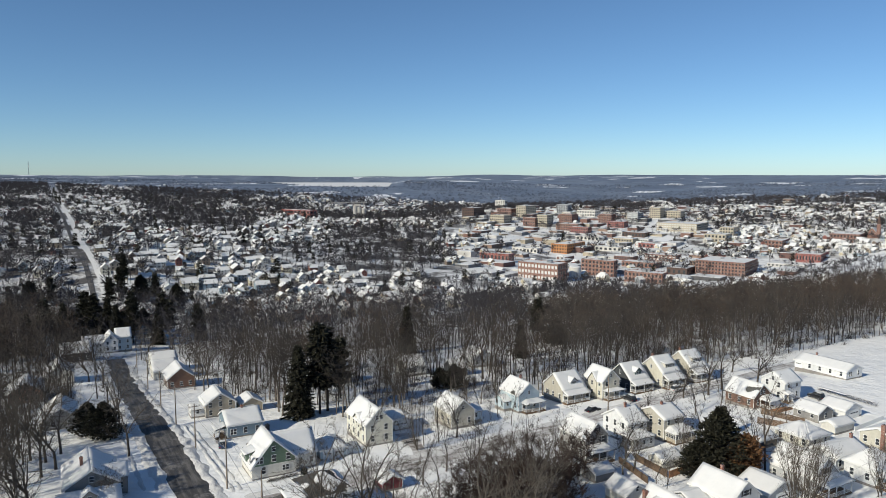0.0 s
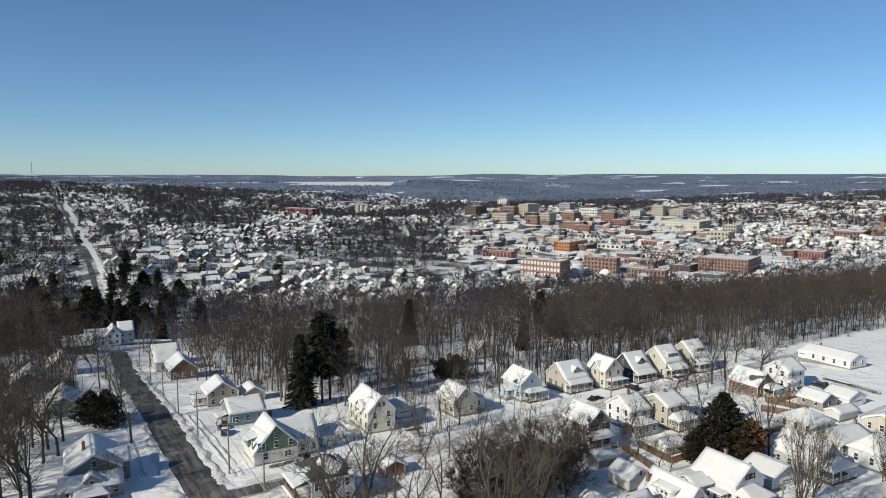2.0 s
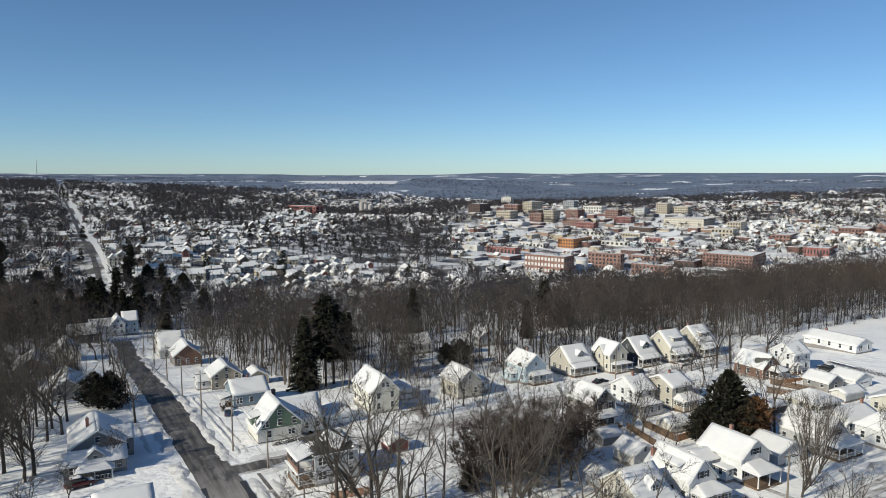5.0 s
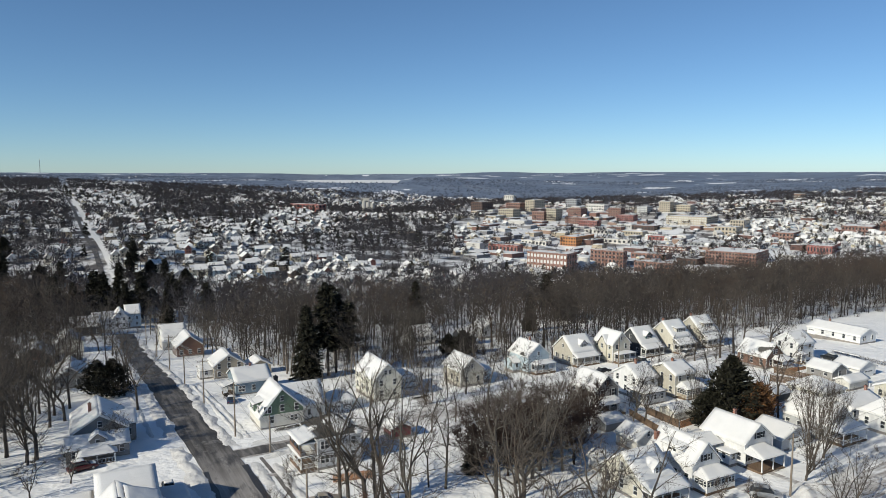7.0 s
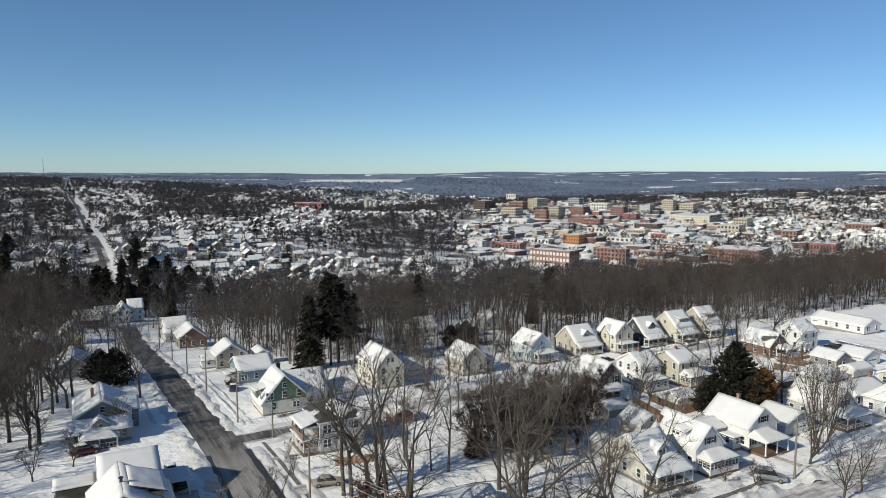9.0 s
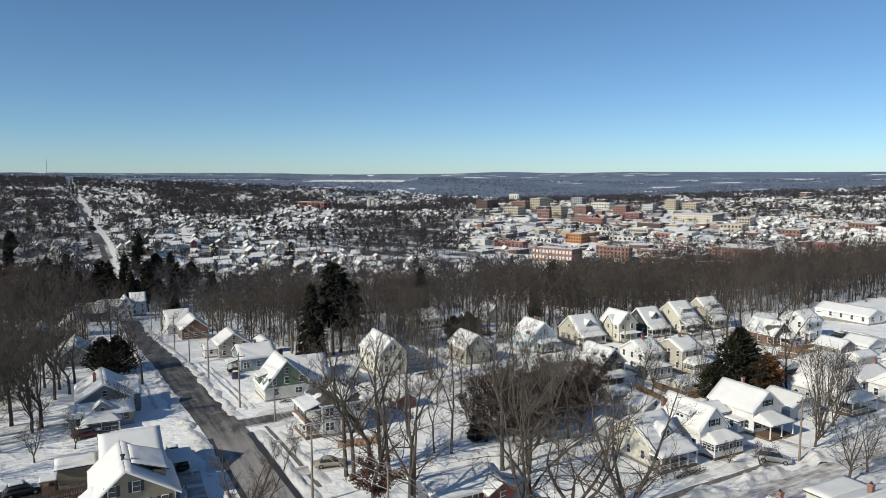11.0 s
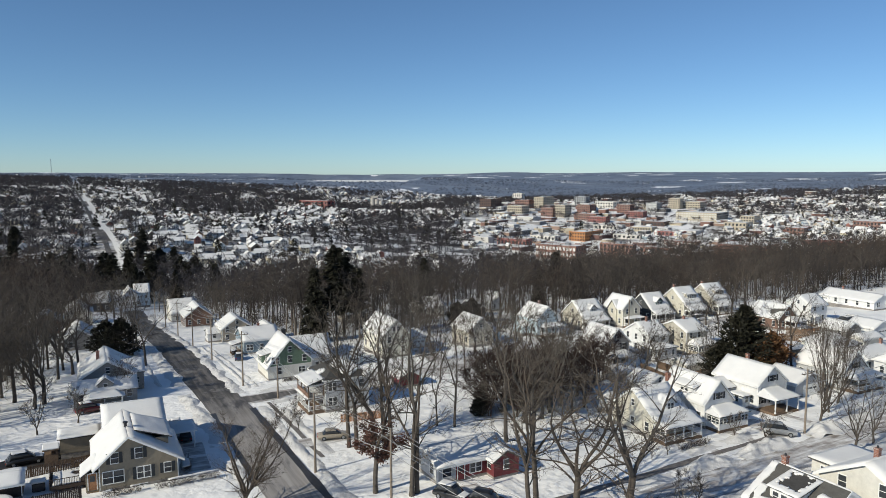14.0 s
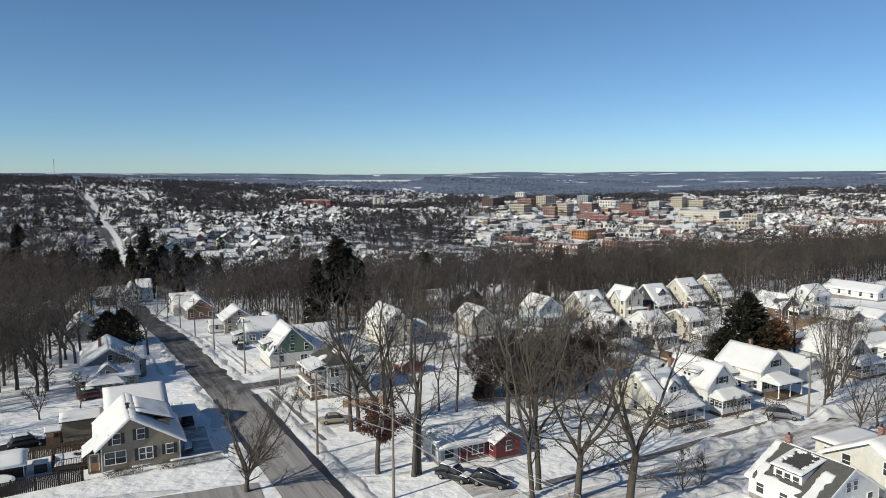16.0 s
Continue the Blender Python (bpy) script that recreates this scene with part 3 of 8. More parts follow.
def hip_roof(parent, x0, x1, y0, y1, eave, ridge, cover, snow=0.2, over=0.4, bare=0.0, seed=1, top=0.0):
    x0, x1, y0, y1 = x0 - over, x1 + over, y0 - over, y1 + over
    w, l = x1 - x0, y1 - y0
    half = min(w, l) / 2 * (1 - top)
    if w < l:
        r0, r1 = (x0 + w / 2, y0 + half, ridge), (x0 + w / 2, y1 - half, ridge)
        quads = [((x0, y0, eave), (x1, y0, eave), r0, r0), ((x1, y0, eave), (x1, y1, eave), r1, r0), ((x1, y1, eave), (x0, y1, eave), r1, r1), ((x0, y1, eave), (x0, y0, eave), r0, r1)]
    else:
        r0, r1 = (x0 + half, y0 + l / 2, ridge), (x1 - half, y0 + l / 2, ridge)
        quads = [((x0, y0, eave), (x1, y0, eave), r1, r0), ((x1, y0, eave), (x1, y1, eave), r1, r1), ((x1, y1, eave), (x0, y1, eave), r0, r1), ((x0, y1, eave), (x0, y0, eave), r0, r0)]
    for k, q in enumerate(quads):
        q = [Vector(p) + Vector((0, 0, 0.12)) for p in q]
        q[2] += (q[0] - q[1]) * 1e-3
        bm = bmesh.new()
        if (q[2] - q[3]).length < 0.05:
            prism(bm, q[:3], (0, 0, -0.14))
        else:
            prism(bm, q, (0, 0, -0.14))
        ob = part("roof_slope", bm, cover, parent)
        snow_q = [p + Vector((0, 0, 0.005)) for p in q]
        part("roof_snow", snow_slab(bmesh.new(), *snow_q, snow, seed + k * 5, bare, 9 if not bare else 20), ROOF_SNOW, ob)
    f = bmesh.new()
    for a, b, c, d in ((x0, x1, y0 - 0.05, y0), (x0, x1, y1, y1 + 0.05), (x0 - 0.05, x0, y0 - 0.05, y1 + 0.05), (x1, x1 + 0.05, y0 - 0.05, y1 + 0.05)):
        box(f, a, b, c, d, eave - 0.12, eave + 0.13)
    part("fascia", f, TRIM, parent)


def gable_walls(parent, x0, x1, y0, y1, eave, ridge, axis, paint, base=0.5, at=0.5, drop=(0.0, 0.0), label=""):
    e0, e1 = eave - drop[0], eave - drop[1]
    if axis == "v":
        m = x0 + (x1 - x0) * at
        ring, push = [(x0, y0, base), (x1, y0, base), (x1, y0, e1), (m, y0, ridge), (x0, y0, e0)], (0, y1 - y0, 0)
    elif axis == "u":
        m = y0 + (y1 - y0) * at
        ring, push = [(x0, y0, base), (x0, y1, base), (x0, y1, e1), (x0, m, ridge), (x0, y0, e0)], (x1 - x0, 0, 0)
    else:
        ring, push = [(x0, y0, base), (x1, y0, base), (x1, y1, base), (x0, y1, base)], (0, 0, eave - base)
    part("wall", prism(bmesh.new(), ring, push), paint, parent, label)
    part("foundation", boxed(x0 + 0.03, x1 - 0.03, y0 + 0.03, y1 - 0.03, -1.2, base), STONE, parent)
    for x, y, ez in ((x0, y0, e0), (x1, y0, e1 if axis == "v" else e0), (x0, y1, e0 if axis == "v" else e1), (x1, y1, e1)):
        dx, dy = (-0.02 if x == x0 else 0.02), (-0.02 if y == y0 else 0.02)
        part("corner_board", boxed(min(x + dx, x - dx * 4), max(x + dx, x - dx * 4), min(y + dy, y - dy * 4), max(y + dy, y - dy * 4), base, ez - 0.05), TRIM, parent)


def chimney(parent, x, y, z0, z1, w=0.55, material=None):
    bm = boxed(x - w / 2, x + w / 2, y - w / 2, y + w / 2, z0, z1)
    box(bm, x - w / 2 - 0.06, x + w / 2 + 0.06, y - w / 2 - 0.06, y + w / 2 + 0.06, z1 - 0.2, z1 - 0.05)
    ob = part("chimney", bm, material or BRICK, parent, "brick chimney")
    part("chimney_pot", tube(bmesh.new(), (x, y, z1), (x, y, z1 + 0.25), 0.13, 0.11), DARK_METAL, ob)


def door(parent, x, y, z, turn, paint=None, w=0.9, h=2.05):
    f = bmesh.new()
    box(f, -w / 2 - 0.1, -w / 2, -0.06, 0.04, 0, h + 0.1)
    box(f, w / 2, w / 2 + 0.1, -0.06, 0.04, 0, h + 0.1)
    box(f, -w / 2, w / 2, -0.06, 0.04, h, h + 0.1)
    ob = part("door_frame", f, TRIM, parent)
    ob.matrix_local = pose(x, y, z, 0, 0, turn)
    d = boxed(-w / 2, w / 2, -0.03, 0.03, 0, h)
    box(d, -w * 0.3, w * 0.3, -0.045, 0, 0.2, 0.8)
    leaf = part("door", d, paint or CEDAR, ob)
    part("pane", boxed(-w * 0.3, w * 0.3, -0.04, 0, 1.05, 1.8), GLASS, leaf)
    return ob


def garage_door(parent, x, y, z, turn, w=2.6, h=2.1):
    f = bmesh.new()
    for k in range(4):
        box(f, -w / 2, w / 2, -0.05 - 0.005 * (k % 2), 0.02, k * h / 4 + 0.02, (k + 1) * h / 4)
    ob = part("garage_door", f, TRIM, parent, "panelled garage door")
    ob.matrix_local = pose(x, y, z, 0, 0, turn)
    for k in range(3):
        part("pane", boxed(-w * 0.36 + k * w * 0.26, -w * 0.36 + k * w * 0.26 + w * 0.2, -0.075, -0.05, h * 0.57, h * 0.7), GLASS, ob)


def gable_dormer(parent, x, y, z, w, h, deep, turn, paint, cover, n=1, seed=3):
    """A small gabled dormer whose face looks along -y before turning; deep: how far it runs back into the slope."""
    ob = part("dormer", prism(bmesh.new(), [(-w / 2, 0, 0), (w / 2, 0, 0), (w / 2, 0, h), (0, 0, h + w * 0.42), (-w / 2, 0, h)], (0, deep, 0)), paint, parent)
    ob.matrix_local = pose(x, y, z, 0, 0, turn)
    r = bmesh.new()
    s = bmesh.new()
    for k in (-1, 1):
        q = [(k * (w / 2 + 0.25), -0.3, h - 0.2 + 0.1), (k * (w / 2 + 0.25), deep, h - 0.2 + 0.1), (0, deep, h + w * 0.42 + 0.12), (0, -0.3, h + w * 0.42 + 0.12)]
        slab(r, *q, 0.1)
        snow_slab(s, *q, 0.16, seed, 0, 5)
    part("dormer_roof", r, cover, ob)
    part("dormer_snow", s, ROOF_SNOW, ob)
    for k in range(n):
        window_sub(ob, (k - (n - 1) / 2) * 0.8, -0.02, 0.2, 0.6, min(1.1, h - 0.2))


SUB_WIN = {}


def window_sub(parent, x, y, z, w, h, turn=0):
    """A window on a part: its frame and its pane, both at the deepest level."""
    key = (round(w, 2), round(h, 2))
    if key not in SUB_WIN:
        bm = sash_frame(w, h, 0.08, False, -0.05, 0.04)
        SUB_WIN[key] = (mesh_of("dormer_window_frame", bm, TRIM), mesh_of("dormer_window_pane", boxed(-w / 2, w / 2, -0.01, 0.02, 0, h), GLASS))
    for nm, me in zip(("dormer_window_frame", "dormer_window_pane"), SUB_WIN[key]):
        part(nm, me, None, parent).matrix_local = pose(x, y, z, 0, 0, turn)


def shed_dormer(parent, x0, x1, y, z, h, deep, paint, cover, n=3, seed=2, turn=0, rise=0.5, bare=0.0, hole=None):
    """A wide dormer with a low sloping roof; its face looks along -y."""
    w = x1 - x0
    ob = part("dormer", prism(bmesh.new(), [(-w / 2, 0, 0), (-w / 2, 0, h), (-w / 2, deep, h + rise), (-w / 2, deep, 0)], (w, 0, 0)), paint, parent)
    ob.matrix_local = pose((x0 + x1) / 2, y, z, 0, 0, turn) if not turn else pose(x0, y, z, 0, 0, turn)
    q = [(-w / 2 - 0.2, -0.35, h + 0.06), (w / 2 + 0.2, -0.35, h + 0.06), (w / 2 + 0.2, deep, h + rise + 0.1), (-w / 2 - 0.2, deep, h + rise + 0.1)]
    part("dormer_roof", slab(bmesh.new(), *q, 0.12), cover, ob)
    part("dormer_snow", snow_slab(bmesh.new(), *[Vector(p) + Vector((0, 0, 0.005)) for p in q], 0.18, seed, bare, 24 if hole else 8 if not bare else 16, hole), ROOF_SNOW, ob)
    for k in range(n):
        window_sub(ob, (k - (n - 1) / 2) * min(1.0, w / (n + 0.3)), -0.02, 0.25, 0.65, min(1.0, h - 0.4))


def porch(parent, x0, x1, y0, y1, h, paint, cover, posts=4, rise=0.7, hip=True, rail=True, snow=0.2, glazed=False, seed=4, deck=0.55, face="-v", wood=None, low=-0.9):
    """A porch before the -y wall (or the -x wall), with deck, posts, rail, roof and snow."""
    wood = wood or TRIM
    ob = part("porch_deck", boxed(x0, x1, y0, y1, low, deck), WOOD, parent)
    n = max(2, posts)
    if face == "-v":
        spots = [(x0 + 0.12 + (x1 - x0 - 0.24) * k / (n - 1), y0 + 0.12) for k in range(n)] + [(x0 + 0.12, y1 - 0.12), (x1 - 0.12, y1 - 0.12)]
    else:
        spots = [(x0 + 0.12, y0 + 0.12 + (y1 - y0 - 0.24) * k / (n - 1)) for k in range(n)] + [(x1 - 0.12, y0 + 0.12), (x1 - 0.12, y1 - 0.12)]
    for x, y in spots:
        bm = boxed(x - 0.09, x + 0.09, y - 0.09, y + 0.09, deck, h)
        box(bm, x - 0.13, x + 0.13, y - 0.13, y + 0.13, deck, deck + 0.15)
        box(bm, x - 0.13, x + 0.13, y - 0.13, y + 0.13, h - 0.15, h)
        part("porch_post", bm, wood, ob)
    if rail:
        bm = bmesh.new()
        for a, b, c, d in ((x0 + 0.1, x1 - 0.1, y0 + 0.08, y0 + 0.14), (x0 + 0.08, x0 + 0.14, y0 + 0.1, y1)):
            box(bm, a, b, c, d, deck + 0.8, deck + 0.88)
            box(bm, a, b, c, d, deck + 0.1, deck + 0.16)
            long = max(b - a, d - c)
            for k in range(int(long / 0.22)):
                s = (k + 0.5) * 0.22
                if b - a > d - c:
                    box(bm, a + s - 0.02, a + s + 0.02, c + 0.01, d - 0.01, deck + 0.15, deck + 0.8)
                else:
                    box(bm, a + 0.01, b - 0.01, c + s - 0.02, c + s + 0.02, deck + 0.15, deck + 0.8)
        part("porch_rail", bm, wood, ob)
    if glazed:
        part("porch_wall", boxed(x0 + 0.05, x1 - 0.05, y0 + 0.05, y1, deck, deck + 0.8), paint, ob)
        k = int((x1 - x0) / 0.85)
        for i in range(k):
            c = x0 + (i + 0.5) * (x1 - x0) / k
            window_sub(ob, c, y0 + 0.08, deck + 0.95, 0.62, h - deck - 1.25)
        k = int((y1 - y0) / 0.9)
        for i in range(k):
            window_sub(ob, x0 + 0.08, y0 + (i + 0.5) * (y1 - y0) / k, deck + 0.95, 0.62, h - deck - 1.25, -90)
    part("porch_beam", boxed(x0 - 0.05, x1 + 0.05, y0, y1, h - 0.02, h + 0.22), TRIM, ob)
    o = 0.35
    if face == "-v":
        i = (x1 - x0) * 0.16 if hip else 0
        q = [(x0 - o, y0 - o, h + 0.24), (x1 + o, y0 - o, h + 0.24), (x1 + o * (not hip) - i, y1, h + 0.24 + rise), (x0 - o * (not hip) + i, y1, h + 0.24 + rise)]
    else:
        q = [(x0 - o, y1 + o, h + 0.24), (x0 - o, y0 - o, h + 0.24), (x1, y0, h + 0.24 + rise), (x1, y1, h + 0.24 + rise)]
    part("porch_roof", slab(bmesh.new(), *q, 0.12), cover, ob)
    part("porch_snow", snow_slab(bmesh.new(), *[Vector(p) + Vector((0, 0, 0.004)) for p in q], snow, seed, 0, 9), ROOF_SNOW, ob)
    if hip and face == "-v":
        for a, b, c in ((q[0], (x0 - o, y1, h + 0.24), q[3]), (q[1], (x1 + o, y1, h + 0.24), q[2])):
            part("porch_hip", prism(bmesh.new(), [a, b, c], (0, 0, -0.1)), ROOF_SNOW, ob)
    st = bmesh.new()
    mx = x0 + (x1 - x0) * 0.6
    if face == "-v":
        for k in range(3):
            box(st, mx - 0.6, mx + 0.6, y0 - 0.3 * (k + 1), y0 - 0.3 * k, -0.3, deck - 0.18 * (k + 1))
        part("steps", st, CONCRETE, ob)
    else:
        st.free()
    return ob


def wall_windows(parent, x0, x1, y0, y1, floors, attic=None, axis="v", skip=(), shutters=False, double=False, every=2.6, h=1.35, ridge_at=0.5):
    """Sash windows in rows on all four walls; floors: sill heights."""
    for face, a, b in (("-v", x0, x1), ("+v", x0, x1), ("-u", y0, y1), ("+u", y0, y1)):
        if face in skip:
            continue
        n = max(1, int((b - a) / every))
        for z in floors:
            for k in range(n):
                s = a + (b - a) * (k + 0.5) / n
                x, y, turn = {"-v": (s, y0 - 0.02, 0), "+v": (s, y1 + 0.02, 180), "-u": (x0 - 0.02, s, -90), "+u": (x1 + 0.02, s, 90)}[face]
                window(parent, x, y, z, turn, 1.5 if double and face == "-v" and k == 0 else 0.85, h, double and face == "-v" and k == 0, shutters and face == "-v")
        if attic and ((face in ("-v", "+v")) == (axis == "v")):
            mid = a + (b - a) * ridge_at
            for s in ((mid,) if attic[1] == 1 else (mid - 0.55, mid + 0.55)):
                x, y, turn = {"-v": (s, y0 - 0.02, 0), "+v": (s, y1 + 0.02, 180), "-u": (x0 - 0.02, s, -90), "+u": (x1 + 0.02, s, 90)}[face]
                window(parent, x, y, attic[0], turn, 0.7, 1.0, False, shutters)


HOUSE_BOXES = []


def lot_size(u0, v0):
    """How the houses of each street differ from the plans: width, height and set-back. Those on the narrow lots are small."""
    if u0 > 60 and v0 > 70:
        return (0.84, 0.93, 1.016) if v0 > 105 else (0.84, 0.93, 1.006)
    if u0 >= 30 and v0 > 105:
        return 0.92, 0.95, 1.0
    return 1.0, 1.0, 1.0


class House:
    """A house on the street grid; its parts are given in metres from its front corner of least u and v."""

    def __init__(self, label, u0, u1, v0, v1, eave, ridge, axis, paint, cover=None, name="house", ground=None, roof=True, bare=(0, 0), snow=0.22, at=0.5, drop=(0.0, 0.0),
                 floors=(1.3,), attic=None, skip=(), shutters=False, double=False, over=0.4, seed=1, base=0.5, every=2.6, category="house", hip=False, group=""):
        cover = cover or SHINGLE
        self.w, self.l, self.eave, self.ridge, self.paint, self.cover = u1 - u0, v1 - v0, eave, ridge, paint, cover
        uc, vc = (u0 + u1) / 2, (v0 + v1) / 2
        HOUSE_BOXES.append((u0, u1, v0, v1))
        x, y = grid_xy(u0, v0)
        g = ground
        if g is None:
            g = (on_land(uc, v0).z + on_land(u0, vc).z) / 2
        self.g = g
        wide, high, back = lot_size(u0, v0)
        mid = Matrix.Translation((self.w / 2, self.l / 2, 0))
        place = pose(x * back, y * back, g, 0, 0, TURN) @ mid @ Matrix.Diagonal((wide, wide, high, 1.0)) @ mid.inverted()
        self.ob = thing(name, label, category, place, group)
        gable_walls(self.ob, 0, self.w, 0, self.l, eave, ridge, "hip" if hip else axis, paint, base, at, drop)
        if hip:
            hip_roof(self.ob, 0, self.w, 0, self.l, eave, ridge, cover, snow, over, bare[0], seed)
        elif roof:
            gable_roof(self.ob, 0, self.w, 0, self.l, eave, ridge, axis, cover, snow, over, bare, seed, at, drop)
        wall_windows(self.ob, 0, self.w, 0, self.l, floors, attic, axis, skip, shutters, double, every, ridge_at=at)

    def wing(self, x0, x1, y0, y1, eave, ridge, axis, paint=None, floors=(1.3,), skip=(), bare=(0, 0), hip=False, seed=9, base=0.5, over=0.35, every=2.4):
        """A lower or crossing part of the house, under its own roof."""
        p = part("wing", boxed(x0 + 0.05, x1 - 0.05, y0 + 0.05, y1 - 0.05, -0.8, base), STONE, self.ob)
        paint = paint or self.paint
        if axis == "flat":
            part("wing_wall", boxed(x0, x1, y0, y1, base, eave), paint, p)
            part("wing_roof", boxed(x0 - over, x1 + over, y0 - over, y1 + over, eave, eave + 0.15), self.cover, p)
            q = [(x0 - over, y0 - over, eave + 0.155), (x1 + over, y0 - over, eave + 0.155), (x1 + over, y1 + over, eave + 0.155), (x0 - over, y1 + over, eave + 0.155)]
            part("wing_snow", snow_slab(bmesh.new(), *q, 0.25, seed, bare[0]), ROOF_SNOW, p)
        else:
            m = (x0 + x1) / 2 if axis == "v" else (y0 + y1) / 2
            if axis == "v":
                ring, push = [(x0, y0, base), (x1, y0, base), (x1, y0, eave), (m, y0, ridge), (x0, y0, eave)], (0, y1 - y0, 0)
            else:
                ring, push = [(x0, y0, base), (x0, y1, base), (x0, y1, eave), (x0, m, ridge), (x0, y0, eave)], (x1 - x0, 0, 0)
            part("wing_wall", prism(bmesh.new(), ring, push), paint, p)
            gable_sub_roof(p, x0, x1, y0, y1, eave, ridge, axis, self.cover, over, seed, bare)
        for face, a, b in (("-v", x0, x1), ("-u", y0, y1), ("+u", y0, y1)):
            if face in skip:
                continue
            n = max(1, int((b - a) / every))
            for z in floors:
                for k in range(n):
                    s = a + (b - a) * (k + 0.5) / n
                    wx, wy, turn = {"-v": (s, y0 - 0.02, 0), "-u": (x0 - 0.02, s, -90), "+u": (x1 + 0.02, s, 90)}[face]
                    window_sub(p, wx, wy, z, 0.75, 1.2, turn)
        return p


def gable_sub_roof(parent, x0, x1, y0, y1, eave, ridge, axis, cover, over, seed, bare):
    """The same two slopes on a wing, one level deep."""
    def P(s, l, z):
        return (s, l, z) if axis == "v" else (l, s, z)
    s0, s1, l0, l1 = (x0, x1, y0, y1) if axis == "v" else (y0, y1, x0, x1)
    mid = (s0 + s1) / 2
    l0, l1 = l0 - over * 0.7, l1 + over * 0.7
    for k, edge in enumerate((s0, s1)):
        slope = (ridge - eave) / abs(edge - mid)
        out = edge + math.copysign(over, edge - mid)
        ze = eave - slope * over + 0.12
        q = [P(out, l0, ze), P(out, l1, ze), P(mid, l1, ridge + 0.12), P(mid, l0, ridge + 0.12)]
        part("wing_roof", slab(bmesh.new(), *q, 0.16), cover, parent)
        if bare[k] < 1:
            part("wing_snow", snow_slab(bmesh.new(), *[Vector(p) + Vector((0, 0, 0.005)) for p in q], 0.2, seed + k, bare[k], 8 if not bare[k] else 18), ROOF_SNOW, parent)


# ---- the near houses ----
CREAM = wall_paint("cream", (0.60, 0.57, 0.48))
WHITE = wall_paint("white", (0.74, 0.74, 0.73))
OFFWHITE = wall_paint("offwhite", (0.68, 0.66, 0.60))
TAUPE = wall_paint("taupe", (0.26, 0.225, 0.170))
GREYW = wall_paint("grey", (0.30, 0.29, 0.275))
LIGHTGREY = wall_paint("lightgrey", (0.48, 0.49, 0.50))
GREEN = wall_paint("sage_green", (0.14, 0.20, 0.14))
BLUE = wall_paint("slate_blue", (0.22, 0.29, 0.34))
PALEBLUE = wall_paint("pale_blue", (0.48, 0.57, 0.62))
BEIGE = wall_paint("beige", (0.48, 0.45, 0.38))
CHAR = wall_paint("charcoal", (0.07, 0.075, 0.08))
TAN = wall_paint("tan", (0.42, 0.37, 0.29))
REDW = wall_paint("barn_red", (0.17, 0.037, 0.043))
BROWN = wall_paint("brown", (0.20, 0.12, 0.088))
YELLOW = wall_paint("pale_yellow", (0.66, 0.64, 0.55))

# upper row along the side street, front to the street
h = House("pale blue clapboard house with patchy snow on its roof", 99.3, 107, 143, 153, 5.0, 8.0, "v", PALEBLUE, GREY_SHINGLE, bare=(0.33, 0.3), floors=(1.2,), attic=(4.9, 1), seed=21)
porch(h.ob, 1.2, 8.6, -2.4, 0, 2.7, WHITE, SHINGLE, 4, 0.6, seed=22)
h.wing(-2.6, 0, 4, 9, 2.6, 3.8, "u", seed=23)
chimney(h.ob, 4.8, 6, 6.5, 8.9)
h = House("beige bungalow with a roof dormer and deep porch", 113.5, 122.5, 143.5, 153.5, 4.0, 7.8, "u", BEIGE, SHINGLE, floors=(1.2,), attic=(4.6, 1), seed=31)
porch(h.ob, 0, 9, -2.2, 0, 2.6, OFFWHITE, SHINGLE, 4, 1.0, hip=False, seed=32)
gable_dormer(h.ob, 5.0, 0.9, 4.5, 2.6, 1.3, 3.0, 0, LIGHTGREY, SHINGLE, 2)
h = House("tall cream clapboard house with a cross gable", 123.8, 130.8, 140, 148.8, 5.5, 8.6, "v", CREAM, GREY_SHINGLE, floors=(1.2, 3.9), attic=(6.4, 1), seed=41)
h.wing(-0.5, 2.8, 2.6, 6.2, 5.4, 7.4, "u", skip=("+u", "-v"), floors=(1.2, 3.8), seed=42)
porch(h.ob, 0.6, 7.4, -2.4, 0, 2.7, WHITE, SHINGLE, 4, 0.25, seed=43)
h = House("charcoal bungalow with a green-trimmed dormer", 134, 142, 140.4, 150.4, 3.9, 8.0, "u", CHAR, SHINGLE, floors=(1.2,), attic=(5, 1), seed=51)
porch(h.ob, 0, 8, -2.2, 0, 2.6, CHAR, SHINGLE, 3, 1.0, hip=False, seed=52)
gable_dormer(h.ob, 4.2, 1.0, 4.6, 2.6, 1.4, 3.2, 0, wall_paint("teal", (0.10, 0.16, 0.16)), SHINGLE, 2)
for k, (u, hue, txt) in enumerate(((143.6, CREAM, "cream bungalow with a shed dormer over its porch"), (154.2, BEIGE, "tan bungalow with a shed dormer and snowy porch"))):
    h = House(txt, u, u + 7.8, 138.3, 148.6, 4.9, 8.8, "u", hue, GREY_SHINGLE, floors=(1.2,), attic=(5.4, 1), seed=61 + 5 * k)
    shed_dormer(h.ob, 2.0, 6.4, 1.0, 5.6, 1.5, 4.0, hue, GREY_SHINGLE, 4, 62 + k)
    porch(h.ob, 0.2, 8.2, -2.5, 0, 2.7, hue, GREY_SHINGLE, 4, 1.5, hip=False, seed=63 + k)
    chimney(h.ob, 1.5, 6.2, 7, 9.6)

